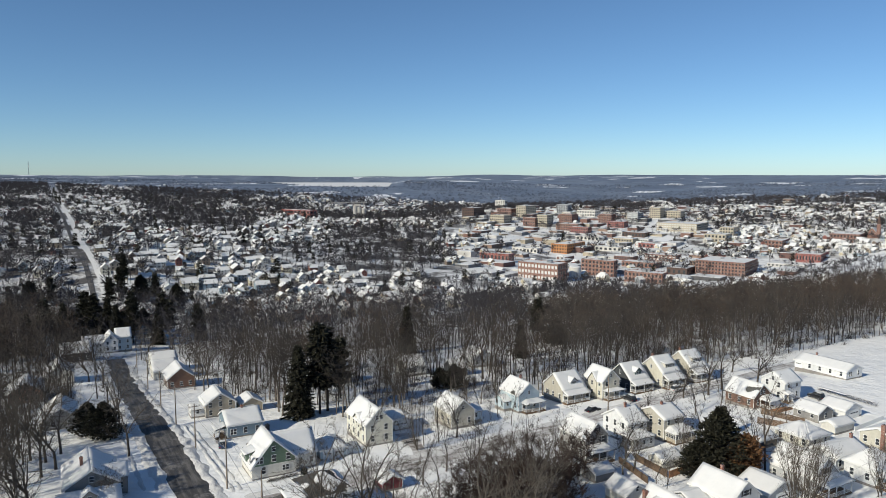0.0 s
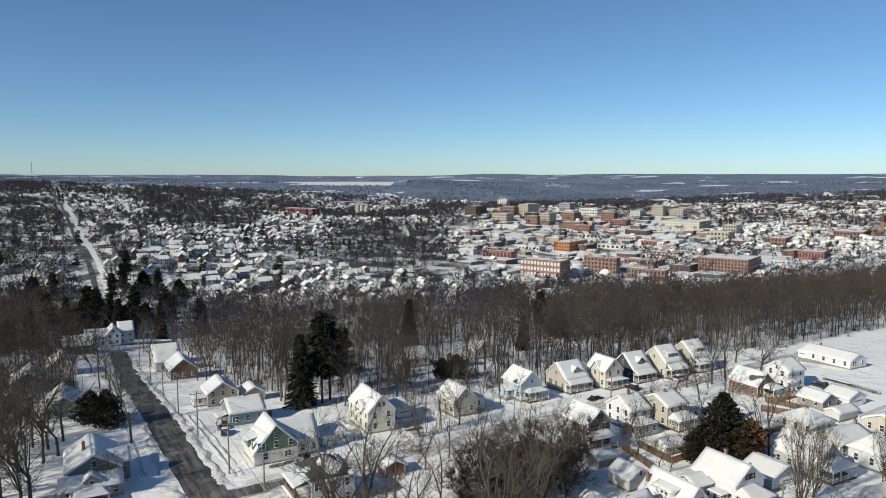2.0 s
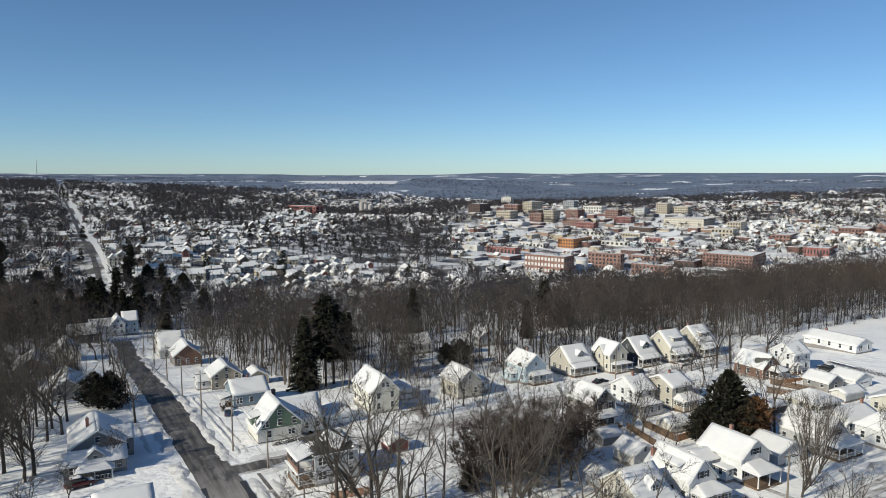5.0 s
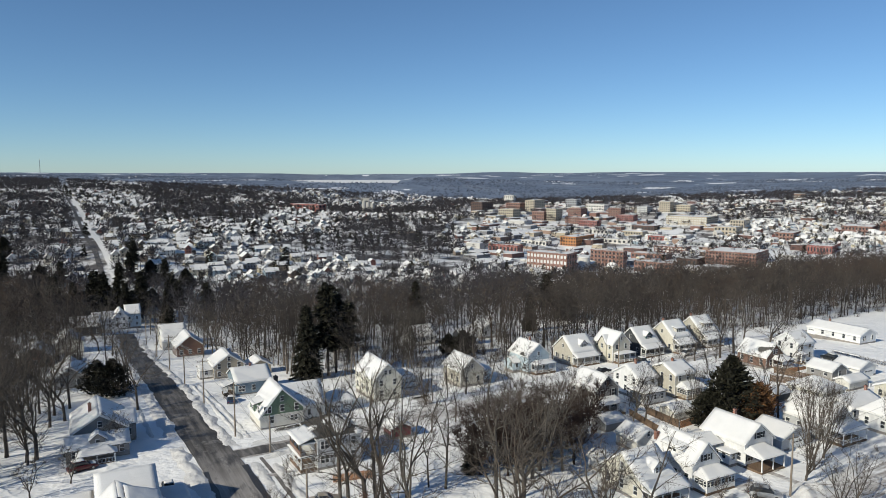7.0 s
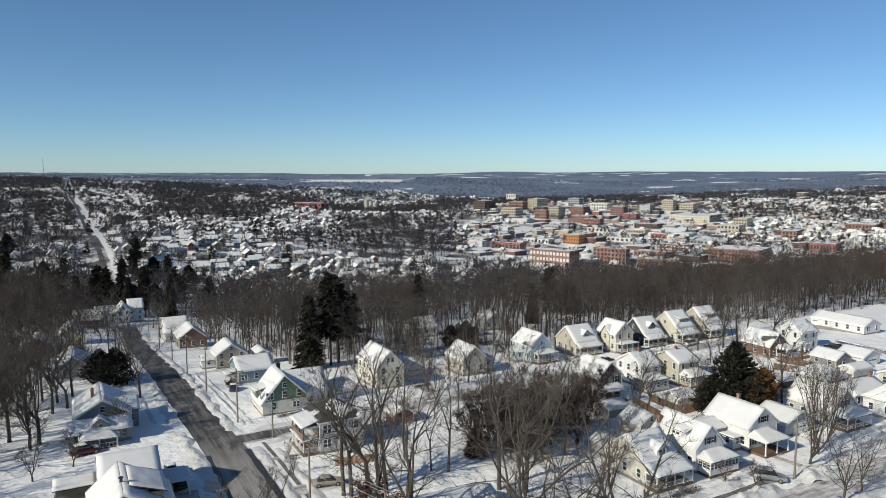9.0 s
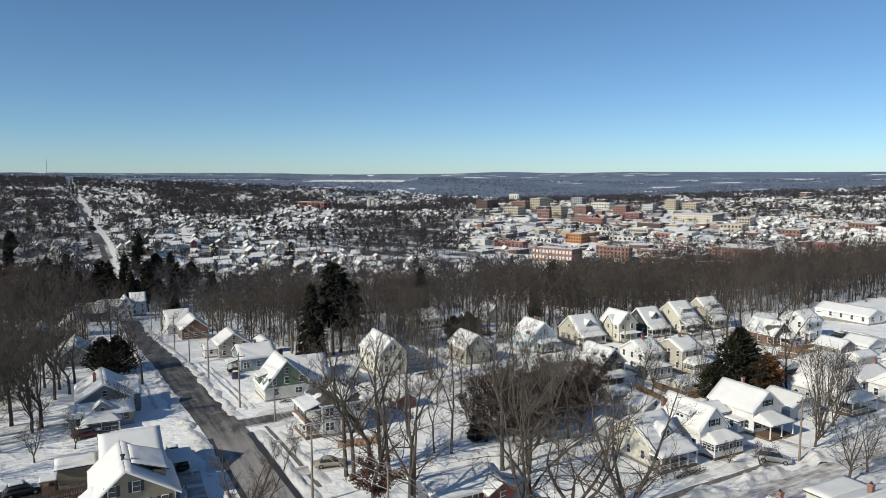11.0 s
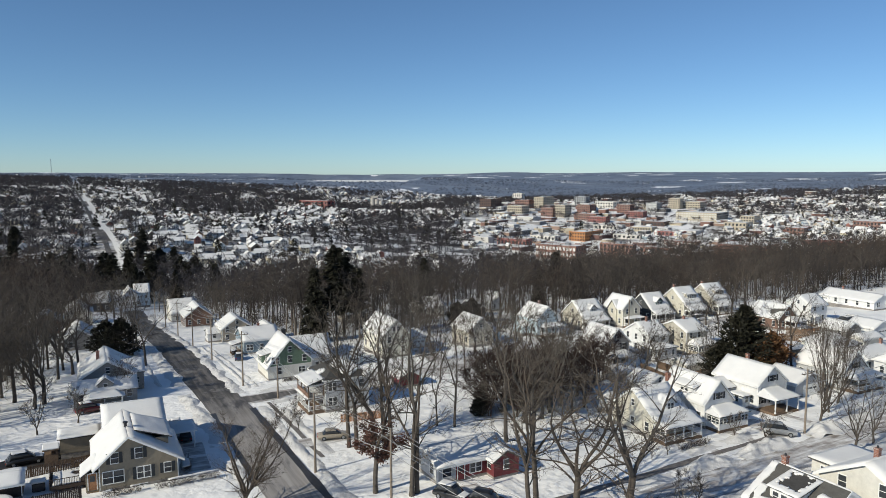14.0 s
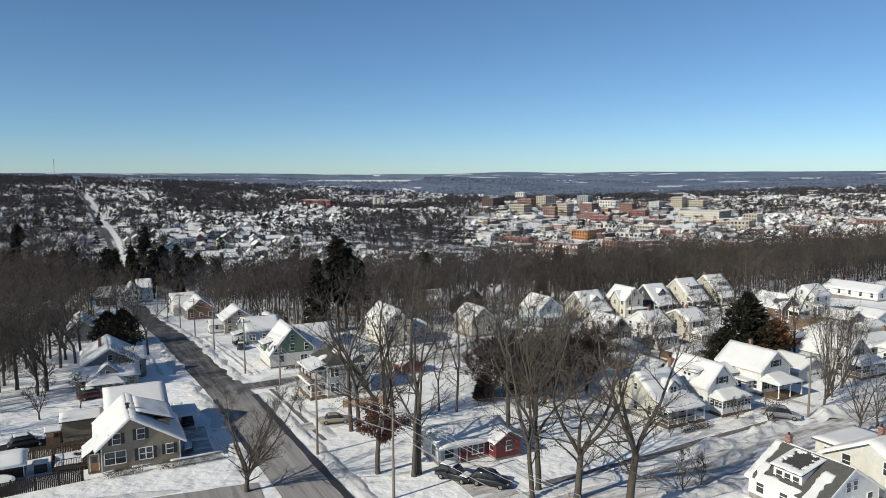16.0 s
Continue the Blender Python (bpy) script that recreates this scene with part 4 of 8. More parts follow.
# lower row, backs to the same street
h = House("grey gabled house with a snow-covered front porch", 91.5, 98.6, 108, 118, 5.6, 8.6, "v", GREYW, SHINGLE, floors=(1.3, 4.0), attic=(6.6, 1), seed=71, shutters=True, skip=("+v",))
porch(h.ob, -0.2, 7.2, -2.6, 0, 2.7, OFFWHITE, SHINGLE, 4, 0.9, seed=72)
h = House("white gabled house with a low flat-roofed addition", 106.5, 113.4, 112.2, 121.5, 4.9, 7.4, "u", WHITE, GREY_SHINGLE, floors=(1.2, 3.4), seed=81, skip=("+u",))
h.wing(-2.6, 4.6, -5.2, 0, 2.9, 2.9, "flat", LIGHTGREY, seed=82)
chimney(h.ob, 3.2, 4.4, 6.2, 8.6)
h = House("beige two-storey house with a glazed porch", 113.8, 121, 108.7, 118, 5.6, 7.5, "u", BEIGE, GREY_SHINGLE, floors=(1.2, 3.9), seed=91, skip=("-v",))
window(h.ob, 1.6, -0.02, 4.0, 0)
window(h.ob, 4.4, -0.02, 4.0, 0)
porch(h.ob, 0.6, 8.2, -3.6, 0, 2.6, TAN, SHINGLE, 5, 0.9, rail=False, glazed=True, seed=92)
chimney(h.ob, 3.4, 4.4, 6.5, 8.4)

# houses further along, by the level lots
h = House("brown-shingled gabled house with a cedar deck", 144.6, 152, 110, 120, 3.4, 6.4, "v", BROWN, GREY_SHINGLE, floors=(1.1,), attic=(3.9, 2), seed=101, bare=(0.28, 0))
porch(h.ob, 2.6, 7.4, -3.4, 0, 2.5, BROWN, SHINGLE, 3, 0.7, seed=102)
part("deck_rail", boxed(2.5, 9.5, -6.0, -5.9, 0.0, 1.3), CEDAR, h.ob, "cedar deck rail")
part("deck", boxed(2.5, 9.5, -5.9, -3.4, -0.5, 0.55), CEDAR, h.ob, "cedar deck")
h = House("white two-storey house with a plain gable", 155, 162.4, 109.6, 117.6, 5.3, 7.6, "u", WHITE, GREY_SHINGLE, floors=(1.2, 3.8), attic=(5.4, 1), seed=111, every=3.2)
porch(h.ob, -0.2, 1.8, -1.6, 0, 2.4, WHITE, SHINGLE, 2, 0.5, rail=False, seed=112)
h = House("long white ranch house under deep snow", 186.4, 195, 112.8, 131.5, 2.7, 4.5, "v", WHITE, GREY_SHINGLE, floors=(1.1,), seed=121, every=3.4, double=True)
chimney(h.ob, 4.4, 13.5, 3.6, 5.4)
garage_door(h.ob, -0.05, 17.2, 0.35, -90)
h = House("small grey house with a dark gable", 150.6, 157, 97.6, 105.2, 2.4, 4.0, "v", GREYW, SHINGLE, floors=(1.0,), seed=131, every=3.5)
h = House("white garage with a wide snowy roof", 158, 165.5, 96, 103.6, 2.4, 3.9, "v", WHITE, SHINGLE, floors=(), name="garage", category="garage", seed=141)
garage_door(h.ob, 4, -0.03, 0.1, 0, 4.6)
h = House("low white shed with a snow-covered roof", 147, 155, 91.6, 95.6, 2.2, 3.0, "u", OFFWHITE, SHINGLE, floors=(), name="shed", category="shed", seed=145)
h = House("pale yellow cottage with a hipped roof", 134, 142.4, 88.4, 98, 2.7, 4.8, "v", YELLOW, SHINGLE, hip=True, floors=(1.0,), seed=151, every=3.0)
h = House("low white house with a long snowy roof", 128.6, 141, 79.6, 87, 2.9, 4.4, "u", WHITE, SHINGLE, floors=(1.0,), seed=161)
chimney(h.ob, 11.2, 3.6, 3.6, 5.6)
h = House("white hip-roofed house with a wide dark porch", 128, 136.4, 71.6, 78.6, 3.6, 6.4, "u", WHITE, SHINGLE, hip=True, floors=(1.2,), seed=171)
porch(h.ob, 0.3, 8.0, -2.6, 0, 2.6, WHITE, SHINGLE, 4, 0.6, seed=172)
h = House("cream house with a brick chimney and low gable", 146, 158, 78, 87, 3.2, 5.0, "u", CREAM, GREY_SHINGLE, floors=(1.2,), seed=181)
chimney(h.ob, -0.2, 3.0, 0.5, 6.2, 0.9)

# houses on the near street
h = House("white gabled house with shutters and a snowy porch", 116, 124, 75, 86, 3.7, 7.1, "v", LIGHTGREY, GREY_SHINGLE, floors=(1.1,), attic=(4.0, 2), seed=191, shutters=True)
porch(h.ob, 0.2, 8.4, -3.2, 0, 2.6, WHITE, SHINGLE, 4, 1.0, seed=192)
h = House("large white gabled house with dark shutters", 94.5, 102.6, 75, 85.6, 4.5, 7.4, "v", WHITE, GREY_SHINGLE, floors=(1.2,), attic=(4.9, 2), seed=201, shutters=True)
h.wing(-5.2, 0, 5.2, 10.8, 3.2, 4.3, "u", skip=("+u",), seed=202)
h.wing(-2.2, 0, 1.6, 4.4, 2.4, 2.9, "flat", skip=("+u",), seed=203)
porch(h.ob, 0.0, 6.6, -4.0, 0, 2.7, WHITE, SHINGLE, 3, 0.9, rail=False, seed=204)
chimney(h.ob, 4.6, 6.4, 6.4, 8.4)
h = House("white gabled house with a glazed front porch", 80.8, 87.7, 73, 84, 4.3, 7.6, "v", WHITE, GREY_SHINGLE, floors=(1.2,), attic=(4.6, 2), seed=211, shutters=True)
porch(h.ob, 0.4, 7.6, -3.0, 0, 2.6, WHITE, SHINGLE, 3, 0.8, rail=False, glazed=True, seed=212)
chimney(h.ob, 1.2, 10.2, 4.8, 6.9, 0.7)
shed_dormer(h.ob, 0.5, 5.5, 5.4, 4.3, 1.6, 2.9, WHITE, GREY_SHINGLE, 2, 213, -90, 0.9)
h = House("cream cottage with a gabled dormer and wide porch", 70.8, 78.6, 73, 83.5, 3.5, 6.9, "u", CREAM, GREY_SHINGLE, floors=(1.1,), attic=(4.3, 1), seed=221, every=2.8)
gable_dormer(h.ob, 4.4, 0.8, 3.9, 2.3, 1.3, 3.0, 0, WHITE, GREY_SHINGLE, 2)
porch(h.ob, -0.2, 8.2, -2.9, 0, 2.5, CREAM, GREY_SHINGLE, 5, 1.1, hip=False, seed=222)
h = House("white house with a melting roof and wide dormer", 64, 73.2, 43.4, 52, 2.5, 5.3, "v", WHITE, GREY_SHINGLE, floors=(0.9,), attic=(3.0, 2), seed=231, bare=(1, 0.5))


def melt(parent, s0, s1, l0, l1, seed, bare=0.0, name="roof_snow"):
    """A patch of snow left on the sunny slope, s along the fall, l along the ridge."""
    def at(s, l):
        return (-0.4 + 5.0 * s, l, 2.385 + 3.045 * s)
    return part(name, snow_slab(bmesh.new(), at(s0, l0), at(s0, l1), at(s1, l1), at(s1, l0), 0.16, seed, bare, 20, None, 0.45), ROOF_SNOW, parent)


melt(h.ob, 0.0, 1.0, 8.0, 8.85, 235)
melt(h.ob, 0.0, 0.42, 7.0, 8.05, 236, 0.42)
melt(h.ob, 0.0, 0.16, 2.6, 7.2, 237)
melt(h.ob, 0.0, 0.72, 0.9, 2.0, 238, 0.3)
shed_dormer(h.ob, 0.9, 4.3, 4.6, 2.6, 1.65, 3.6, WHITE, SHINGLE, 3, 232, -90, 0.95, 0.0, (0.16, 0.84, 0.2, 0.94))
chimney(h.ob, 4.9, 7.6, 4.4, 6.4)
h = House("cream two-storey house with a low broad gable", 74.9, 86.6, 40, 51, 3.1, 6.1, "u", OFFWHITE, GREY_SHINGLE, floors=(1.0,), attic=(3.3, 2), seed=241, every=3.4, over=0.6, skip=("-u",))
for y, z in ((3.6, 3.0), (8.2, 2.4), (3.2, 0.6), (8.4, 0.4)):
    window(h.ob, -0.02, y, z, -90, 0.9, 1.4)
h.wing(3.2, 10.9, 11, 14.2, 3.0, 3.0, "flat", seed=243, skip=("-v",))
chimney(h.ob, 3.2, 6.4, 5.0, 7.0)

# along the main road
h = House("tall pale yellow house with a steep roof", 57.6, 64.6, 141, 153.4, 5.4, 8.8, "v", YELLOW, GREY_SHINGLE, floors=(1.3, 3.7), attic=(6.3, 2), seed=251, every=2.9, over=0.3)
gable_dormer(h.ob, -0.2, 5.5, 4.3, 3.4, 1.1, 3.2, -90, YELLOW, GREY_SHINGLE, 1)
h = House("pale garage with a hipped roof beside the yellow house", 66, 72.4, 146.5, 153, 2.6, 4.2, "u", OFFWHITE, SHINGLE, hip=True, floors=(), name="garage", category="garage", seed=255)
garage_door(h.ob, 3.2, -0.03, 0.1, 0, 4.2)
h = House("pale blue double garage with a hipped roof", 46.4, 52.6, 138.6, 146.4, 2.4, 3.9, "v", PALEBLUE, SHINGLE, hip=True, floors=(), name="garage", category="garage", seed=261)
garage_door(h.ob, 1.7, -0.03, 0.1, 0, 2.2)
garage_door(h.ob, 4.4, -0.03, 0.1, 0, 2.2)
h = House("sage green gabled house over a cream ground floor", 31.3, 40.7, 135.4, 145, 3.7, 8.1, "v", GREEN, GREY_SHINGLE, floors=(3.4,), attic=(5.6, 1), seed=271, bare=(0, 0), double=True, drop=(0.9, 0.0))
part("ground_floor", boxed(-0.04, 9.44, -0.04, 9.64, 0.4, 2.9), OFFWHITE, h.ob, "cream clapboard ground floor")
window(h.ob, 7.2, -0.08, 1.2, 0, 1.4, 1.1, True)
window(h.ob, 2.4, -0.08, 1.2, 0)
h.wing(4.9, 14.6, 1.2, 9.2, 3.6, 7.5, "u", OFFWHITE, seed=272, skip=("-u",))
shed_dormer(h.ob, -0.4, 3.4, 5.6, 3.0, 1.4, 3.0, GREEN, SHINGLE, 2, 273, -90, 0.7)
chimney(h.ob, 5.4, 7.6, 6.8, 8.9, 0.8, DARK_METAL)
h = House("slate blue house with a broad snowy roof", 32.8, 41.8, 165, 175, 3.5, 5.9, "u", BLUE, GREY_SHINGLE, floors=(1.1,), seed=281, double=True)
porch(h.ob, -2.6, 0, 1.0, 4.6, 2.3, WHITE, SHINGLE, 3, 0.7, face="-u", rail=False, seed=282)
chimney(h.ob, 4.8, 5.0, 4.8, 6.7)
h = House("grey gabled house with a white side porch", 32, 40.3, 187.6, 197, 3.9, 6.7, "v", TAN, GREY_SHINGLE, floors=(0.9, 3.0), attic=(5.0, 1), seed=291)
h.wing(-3.6, 0, 2, 7, 2.5, 3.4, "u", WHITE, seed=292)
h = House("tan detached garage at the edge of the woods", 41.4, 47.6, 188.4, 195, 2.5, 4.2, "v", TAN, SHINGLE, floors=(), name="garage", category="garage", seed=295)
garage_door(h.ob, 2.4, -0.03, 0.1, 0, 2.6)
h = House("pale grey two-storey house with half-bare hipped roof", 34.6, 42.8, 110, 119, 5.7, 8.3, "v", LIGHTGREY, SHINGLE, hip=True, bare=(0.5, 0), floors=(1.2, 3.8), seed=301, double=True)
porch(h.ob, -3.0, 0, 0.4, 7.4, 2.5, WHITE, SHINGLE, 4, 0.1, face="-u", seed=302)
p = porch(h.ob, -3.0, 0, 0.4, 7.4, 4.9, BROWN, SHINGLE, 4, 0.9, face="-u", seed=303, deck=2.8, wood=WOOD, low=2.62)
part("balustrade", boxed(-2.99, -2.93, 0.5, 7.3, 2.85, 3.7), BROWN, h.ob, "dark red-brown boarded balustrade")
h = House("low pale grey and maroon ranch house with white trim", 37.9, 48.2, 75.4, 82.4, 2.5, 3.7, "u", LIGHTGREY, GREY_SHINGLE, floors=(1.0,), seed=311, skip=("-v",))
part("front_wall", boxed(2.5, 7.0, -0.03, 0.02, 0.5, 2.4), REDW, h.ob, "maroon clapboard wall beside the door")
window(h.ob, 5.3, -0.05, 0.9, 0, 1.6, 1.2, True)
door(h.ob, 3.2, -0.05, 0.3, 0, REDW)
window(h.ob, 1.25, -0.02, 1.0, 0, 1.2, 1.1)
h.wing(6.9, 10.6, -1.8, 0.4, 2.5, 3.6, "v", REDW, seed=312)
h = House("small red garage with snow on its roof", 51, 55.4, 117, 121, 2.2, 3.3, "v", REDW, SHINGLE, floors=(), name="garage", category="garage", seed=315)
h = House("taupe clapboard house with dark shutters and flared eaves", 1.0, 10.0, 93, 103.5, 3.6, 6.6, "v", TAUPE, SHINGLE, floors=(1.0,), seed=321, skip=("-v",), at=0.37, over=0.7, drop=(0.0, 0.5), base=0.4)
shed_dormer(h.ob, 8.4, 8.5, 5.2, 2.6, 1.5, 3.0, TAUPE, SHINGLE, 0, 322, 90, 0.8)
part("side_dormer", boxed(6.4, 8.2, 2.6, 9.0, 3.2, 5.0), TAUPE, h.ob)
q = [(8.7, 2.3, 4.95), (8.7, 9.3, 4.95), (4.2, 9.3, 6.55), (4.2, 2.3, 6.55)]
part("side_dormer_roof", slab(bmesh.new(), *q, 0.12), SHINGLE, h.ob)
part("side_dormer_snow", snow_slab(bmesh.new(), *q, 0.2, 323), ROOF_SNOW, h.ob)
h.wing(1.0, 8.6, 10.5, 19, 4.5, 6.5, "u", skip=("-v",), seed=324)
window(h.ob, 1.55, -0.02, 1.05, 0, 2.3, 1.5, True)
window(h.ob, 5.0, -0.02, 1.1, 0, 1.5, 1.4, True, True)
window(h.ob, 7.75, -0.02, 1.3, 0, 0.75, 1.2, False, True)
window(h.ob, 1.75, -0.02, 3.5, 0, 0.8, 1.25, False, True)
window(h.ob, 4.5, -0.02, 3.7, 0, 0.8, 1.25, False, True)
window(h.ob, 4.9, -0.02, -0.05, 0, 0.9, 0.35)
e = part("entry", boxed(-1.5, 0, 0.8, 3.4, -0.5, 2.4), TAUPE, h.ob, "small side entry with a lean-to roof")
q = [(-2.0, 0.3, 2.3), (-2.0, 4.6, 2.3), (0.0, 4.6, 3.7), (0.0, 0.3, 3.7)]
part("entry_roof", slab(bmesh.new(), *q, 0.12), SHINGLE, e)
part("entry_snow", snow_slab(bmesh.new(), *q, 0.18, 326), ROOF_SNOW, e)
door(h.ob, -0.75, 0.76, 0.3, 0, CEDAR)
for k in range(4):
    part("step", boxed(-1.4, -0.1, 0.7 - 0.28 * (k + 1), 0.7 - 0.28 * k, -0.6, 0.3 - 0.18 * (k + 1)), WOOD, h.ob)
h.wing(-4.4, 0.4, 14.6, 18.4, 2.6, 2.6, "flat", seed=325, skip=("-v",))
part("chimney_pot", tube(tube(bmesh.new(), (3.3, 3.4, 6.3), (3.3, 3.4, 7.25), 0.22, 0.18, 10), (3.3, 3.4, 7.25), (3.3, 3.4, 7.4), 0.3, 0.3, 10), DARK_METAL, h.ob, "black metal chimney pot")
h = House("grey bungalow with a small front gable and low porch", -0.6, 8.2, 140, 152.4, 3.9, 6.6, "v", GREYW, GREY_SHINGLE, floors=(1.1,), attic=(4.4, 1), seed=331)
h.wing(5.4, 10.6, 2.6, 7.0, 3.6, 5.4, "u", seed=332, skip=("-u",))
h.wing(-1.2, 8.8, -5.6, 0, 2.8, 4.2, "u", GREYW, seed=333)
gable_dormer(h.ob, 3.8, -5.2, 2.6, 2.4, 1.3, 2.6, 0, GREYW, SHINGLE, 1)
porch(h.ob, 0.6, 6.4, -8.2, -5.6, 2.1, GREYW, SHINGLE, 3, 0.5, seed=334)
chimney(h.ob, 3.0, 5.0, 5.8, 7.6)
h = House("long low house with one snowy roof slope", -4.4, 3.0, 199, 212, 3.0, 5.6, "v", GREYW, GREY_SHINGLE, floors=(1.0,), seed=341)
h = House("brown house among bare trees below the road", -14, -5, 236, 247, 3.6, 6.4, "v", BROWN, SHINGLE, floors=(1.1,), seed=345)
h = House("white cottage among bare trees", -5, 3.5, 262, 274, 3.6, 6.6, "v", OFFWHITE, SHINGLE, floors=(1.1,), seed=351)
h = House("grey-brown house with a broad snowy roof by the cross street", 0, 11, 316, 326, 4.0, 7.2, "u", CHAR, SHINGLE, floors=(1.1,), seed=355)
h = House("white house with a pale blue hip-roofed block below the road", 17, 22.6, 342, 352, 5.4, 8.6, "v", WHITE, GREY_SHINGLE, floors=(1.3, 3.9), attic=(6.4, 1), seed=361)
h.wing(-8.5, 0, 1.0, 8, 4.6, 7.6, "u", WHITE, floors=(1.2, 3.4), seed=362)
h.wing(4.8, 11.2, 1.2, 9.6, 6.4, 9.8, "u", PALEBLUE, floors=(1.3, 3.9), hip=True, seed=363)
h = House("brown house behind the bank beside the road", 29.4, 37.6, 236, 247, 3.6, 6.8, "v", BROWN, SHINGLE, floors=(1.0,), seed=371)
h = House("white cottage close to the road", 27.5, 35, 256, 266, 3.4, 6.2, "u", OFFWHITE, SHINGLE, floors=(1.0,), seed=375)
h = House("cream cottage with a snowy roof by the bend", 29, 38, 276, 286, 3.4, 6.4, "u", CREAM, SHINGLE, floors=(1.0,), seed=381)
h = House("cream gabled house half hidden by bare trees", 78.4, 86, 140, 150, 4.3, 7.3, "v", BEIGE, GREY_SHINGLE, floors=(1.2,), attic=(4.8, 1), seed=391)
h.wing(7.6, 11.6, 2.4, 8.4, 2.8, 3.8, "u", PALEBLUE, seed=392)
h = House("pale house with a snowy roof among the bare trees", 96, 106, 203, 212, 3.4, 6.4, "u", OFFWHITE, GREY_SHINGLE, floors=(1.2,), attic=(4.0, 1), seed=421)
h = House("grey house with a snowy roof among the bare trees", 122, 132, 203, 212, 3.4, 6.2, "v", LIGHTGREY, GREY_SHINGLE, floors=(1.2,), attic=(4.0, 1), seed=425)
h = House("tan cottage with a snowy roof behind the first trees", 72, 81, 207, 216, 3.2, 6.0, "u", TAN, GREY_SHINGLE, floors=(1.2,), seed=427)
h = House("white-roofed barn at the edge of the woods", 108, 114.4, 192, 199, 3.0, 5.2, "u", CHAR, SHINGLE, floors=(), name="barn", category="barn", seed=395)
h = House("small shed with a snowy roof beside the trees", 73.6, 77.2, 84.6, 89.2, 2.3, 3.4, "v", LIGHTGREY, SHINGLE, floors=(), name="shed", category="shed", seed=397)
h = House("low garage with a wide snowy roof between the houses", 105.4, 114.6, 76.6, 84.6, 2.5, 4.3, "v", LIGHTGREY, SHINGLE, floors=(), name="garage", category="garage", seed=411)
garage_door(h.ob, 4.6, -0.03, 0.1, 0, 4.4)
h = House("white garden shed with a snow-laden gable", 84.6, 90.6, 89.0, 95.4, 2.6, 4.2, "v", OFFWHITE, SHINGLE, floors=(), attic=(2.9, 1), name="shed", category="shed", seed=413)
h = House("low weathered shed in the shade of the thicket", 87.4, 93.0, 100.4, 105.2, 2.0, 2.9, "u", GREYW, SHINGLE, floors=(), name="shed", category="shed", seed=415)
h = House("long dark shed with snow on its low roof", 126.4, 133.0, 94.6, 99.0, 2.2, 2.8, "u", CHAR, SHINGLE, floors=(), name="shed", category="shed", seed=417)
h = House("low white garden shed by the wooden fence", 103, 109.4, 98.6, 103.4, 2.1, 3.1, "u", OFFWHITE, SHINGLE, floors=(), name="shed", category="shed", seed=398)


# ---- trees ----
class Grow:
    """Gathers tapered tubes and twigs into arrays."""

    def __init__(self, seed):
        self.rng = random.Random(seed)
        self.v, self.f, self.n = [], [], 0

    def frame_of(self, d):
        s = d.orthogonal().normalized()
        return s, d.cross(s)

    def limb(self, p, d, length, r, segs, sides, bend, lift, tip=0.35):
        """A bending limb; returns the points, ways and radii along it."""
        out, rings = [], []
        step = length / segs
        d = d.copy()
        for i in range(segs + 1):
            rr = r * (1 - (1 - tip) * i / segs)
            s, t = self.frame_of(d)
            rings.append([p + rr * (math.cos(2 * math.pi * k / sides) * s + math.sin(2 * math.pi * k / sides) * t) for k in range(sides)])
            out.append((p.copy(), d.copy(), rr))
            p = p + d * step
            d = (d + Vector((self.rng.uniform(-bend, bend), self.rng.uniform(-bend, bend), self.rng.uniform(-bend, bend) + lift))).normalized()
        b = self.n
        for ring in rings:
            self.v += [tuple(q) for q in ring]
        self.n += sides * len(rings)
        for i in range(segs):
            for k in range(sides):
                a0, a1 = b + i * sides + k, b + i * sides + (k + 1) % sides
                c0, c1 = a0 + sides, a1 + sides
                self.f += [(a0, a1, c1), (a0, c1, c0)]
        return out

    def twig(self, p, d, length, r):
        s, t = self.frame_of(d)
        b = self.n
        self.v += [tuple(p + r * s), tuple(p - r * 0.5 * s + r * 0.86 * t), tuple(p - r * 0.5 * s - r * 0.86 * t), tuple(p + d * length)]
        self.n += 4
        self.f += [(b, b + 1, b + 3), (b + 1, b + 2, b + 3), (b + 2, b, b + 3)]

    def blade(self, p, d, length, r):
        """A hair-thin twig."""
        a = self.rng.uniform(0, 6.28)
        s, t = self.frame_of(d)
        w = (s * math.cos(a) + t * math.sin(a)) * r
        b = self.n
        self.v += [tuple(p + w), tuple(p - w), tuple(p + d * length)]
        self.n += 3
        self.f.append((b, b + 1, b + 2))

    def aside(self, d, angle):
        s, t = self.frame_of(d)
        a = self.rng.uniform(0, 2 * math.pi)
        return (d * math.cos(angle) + (s * math.cos(a) + t * math.sin(a)) * math.sin(angle)).normalized()

    def arrays(self):
        return np.array(self.v), np.array(self.f)


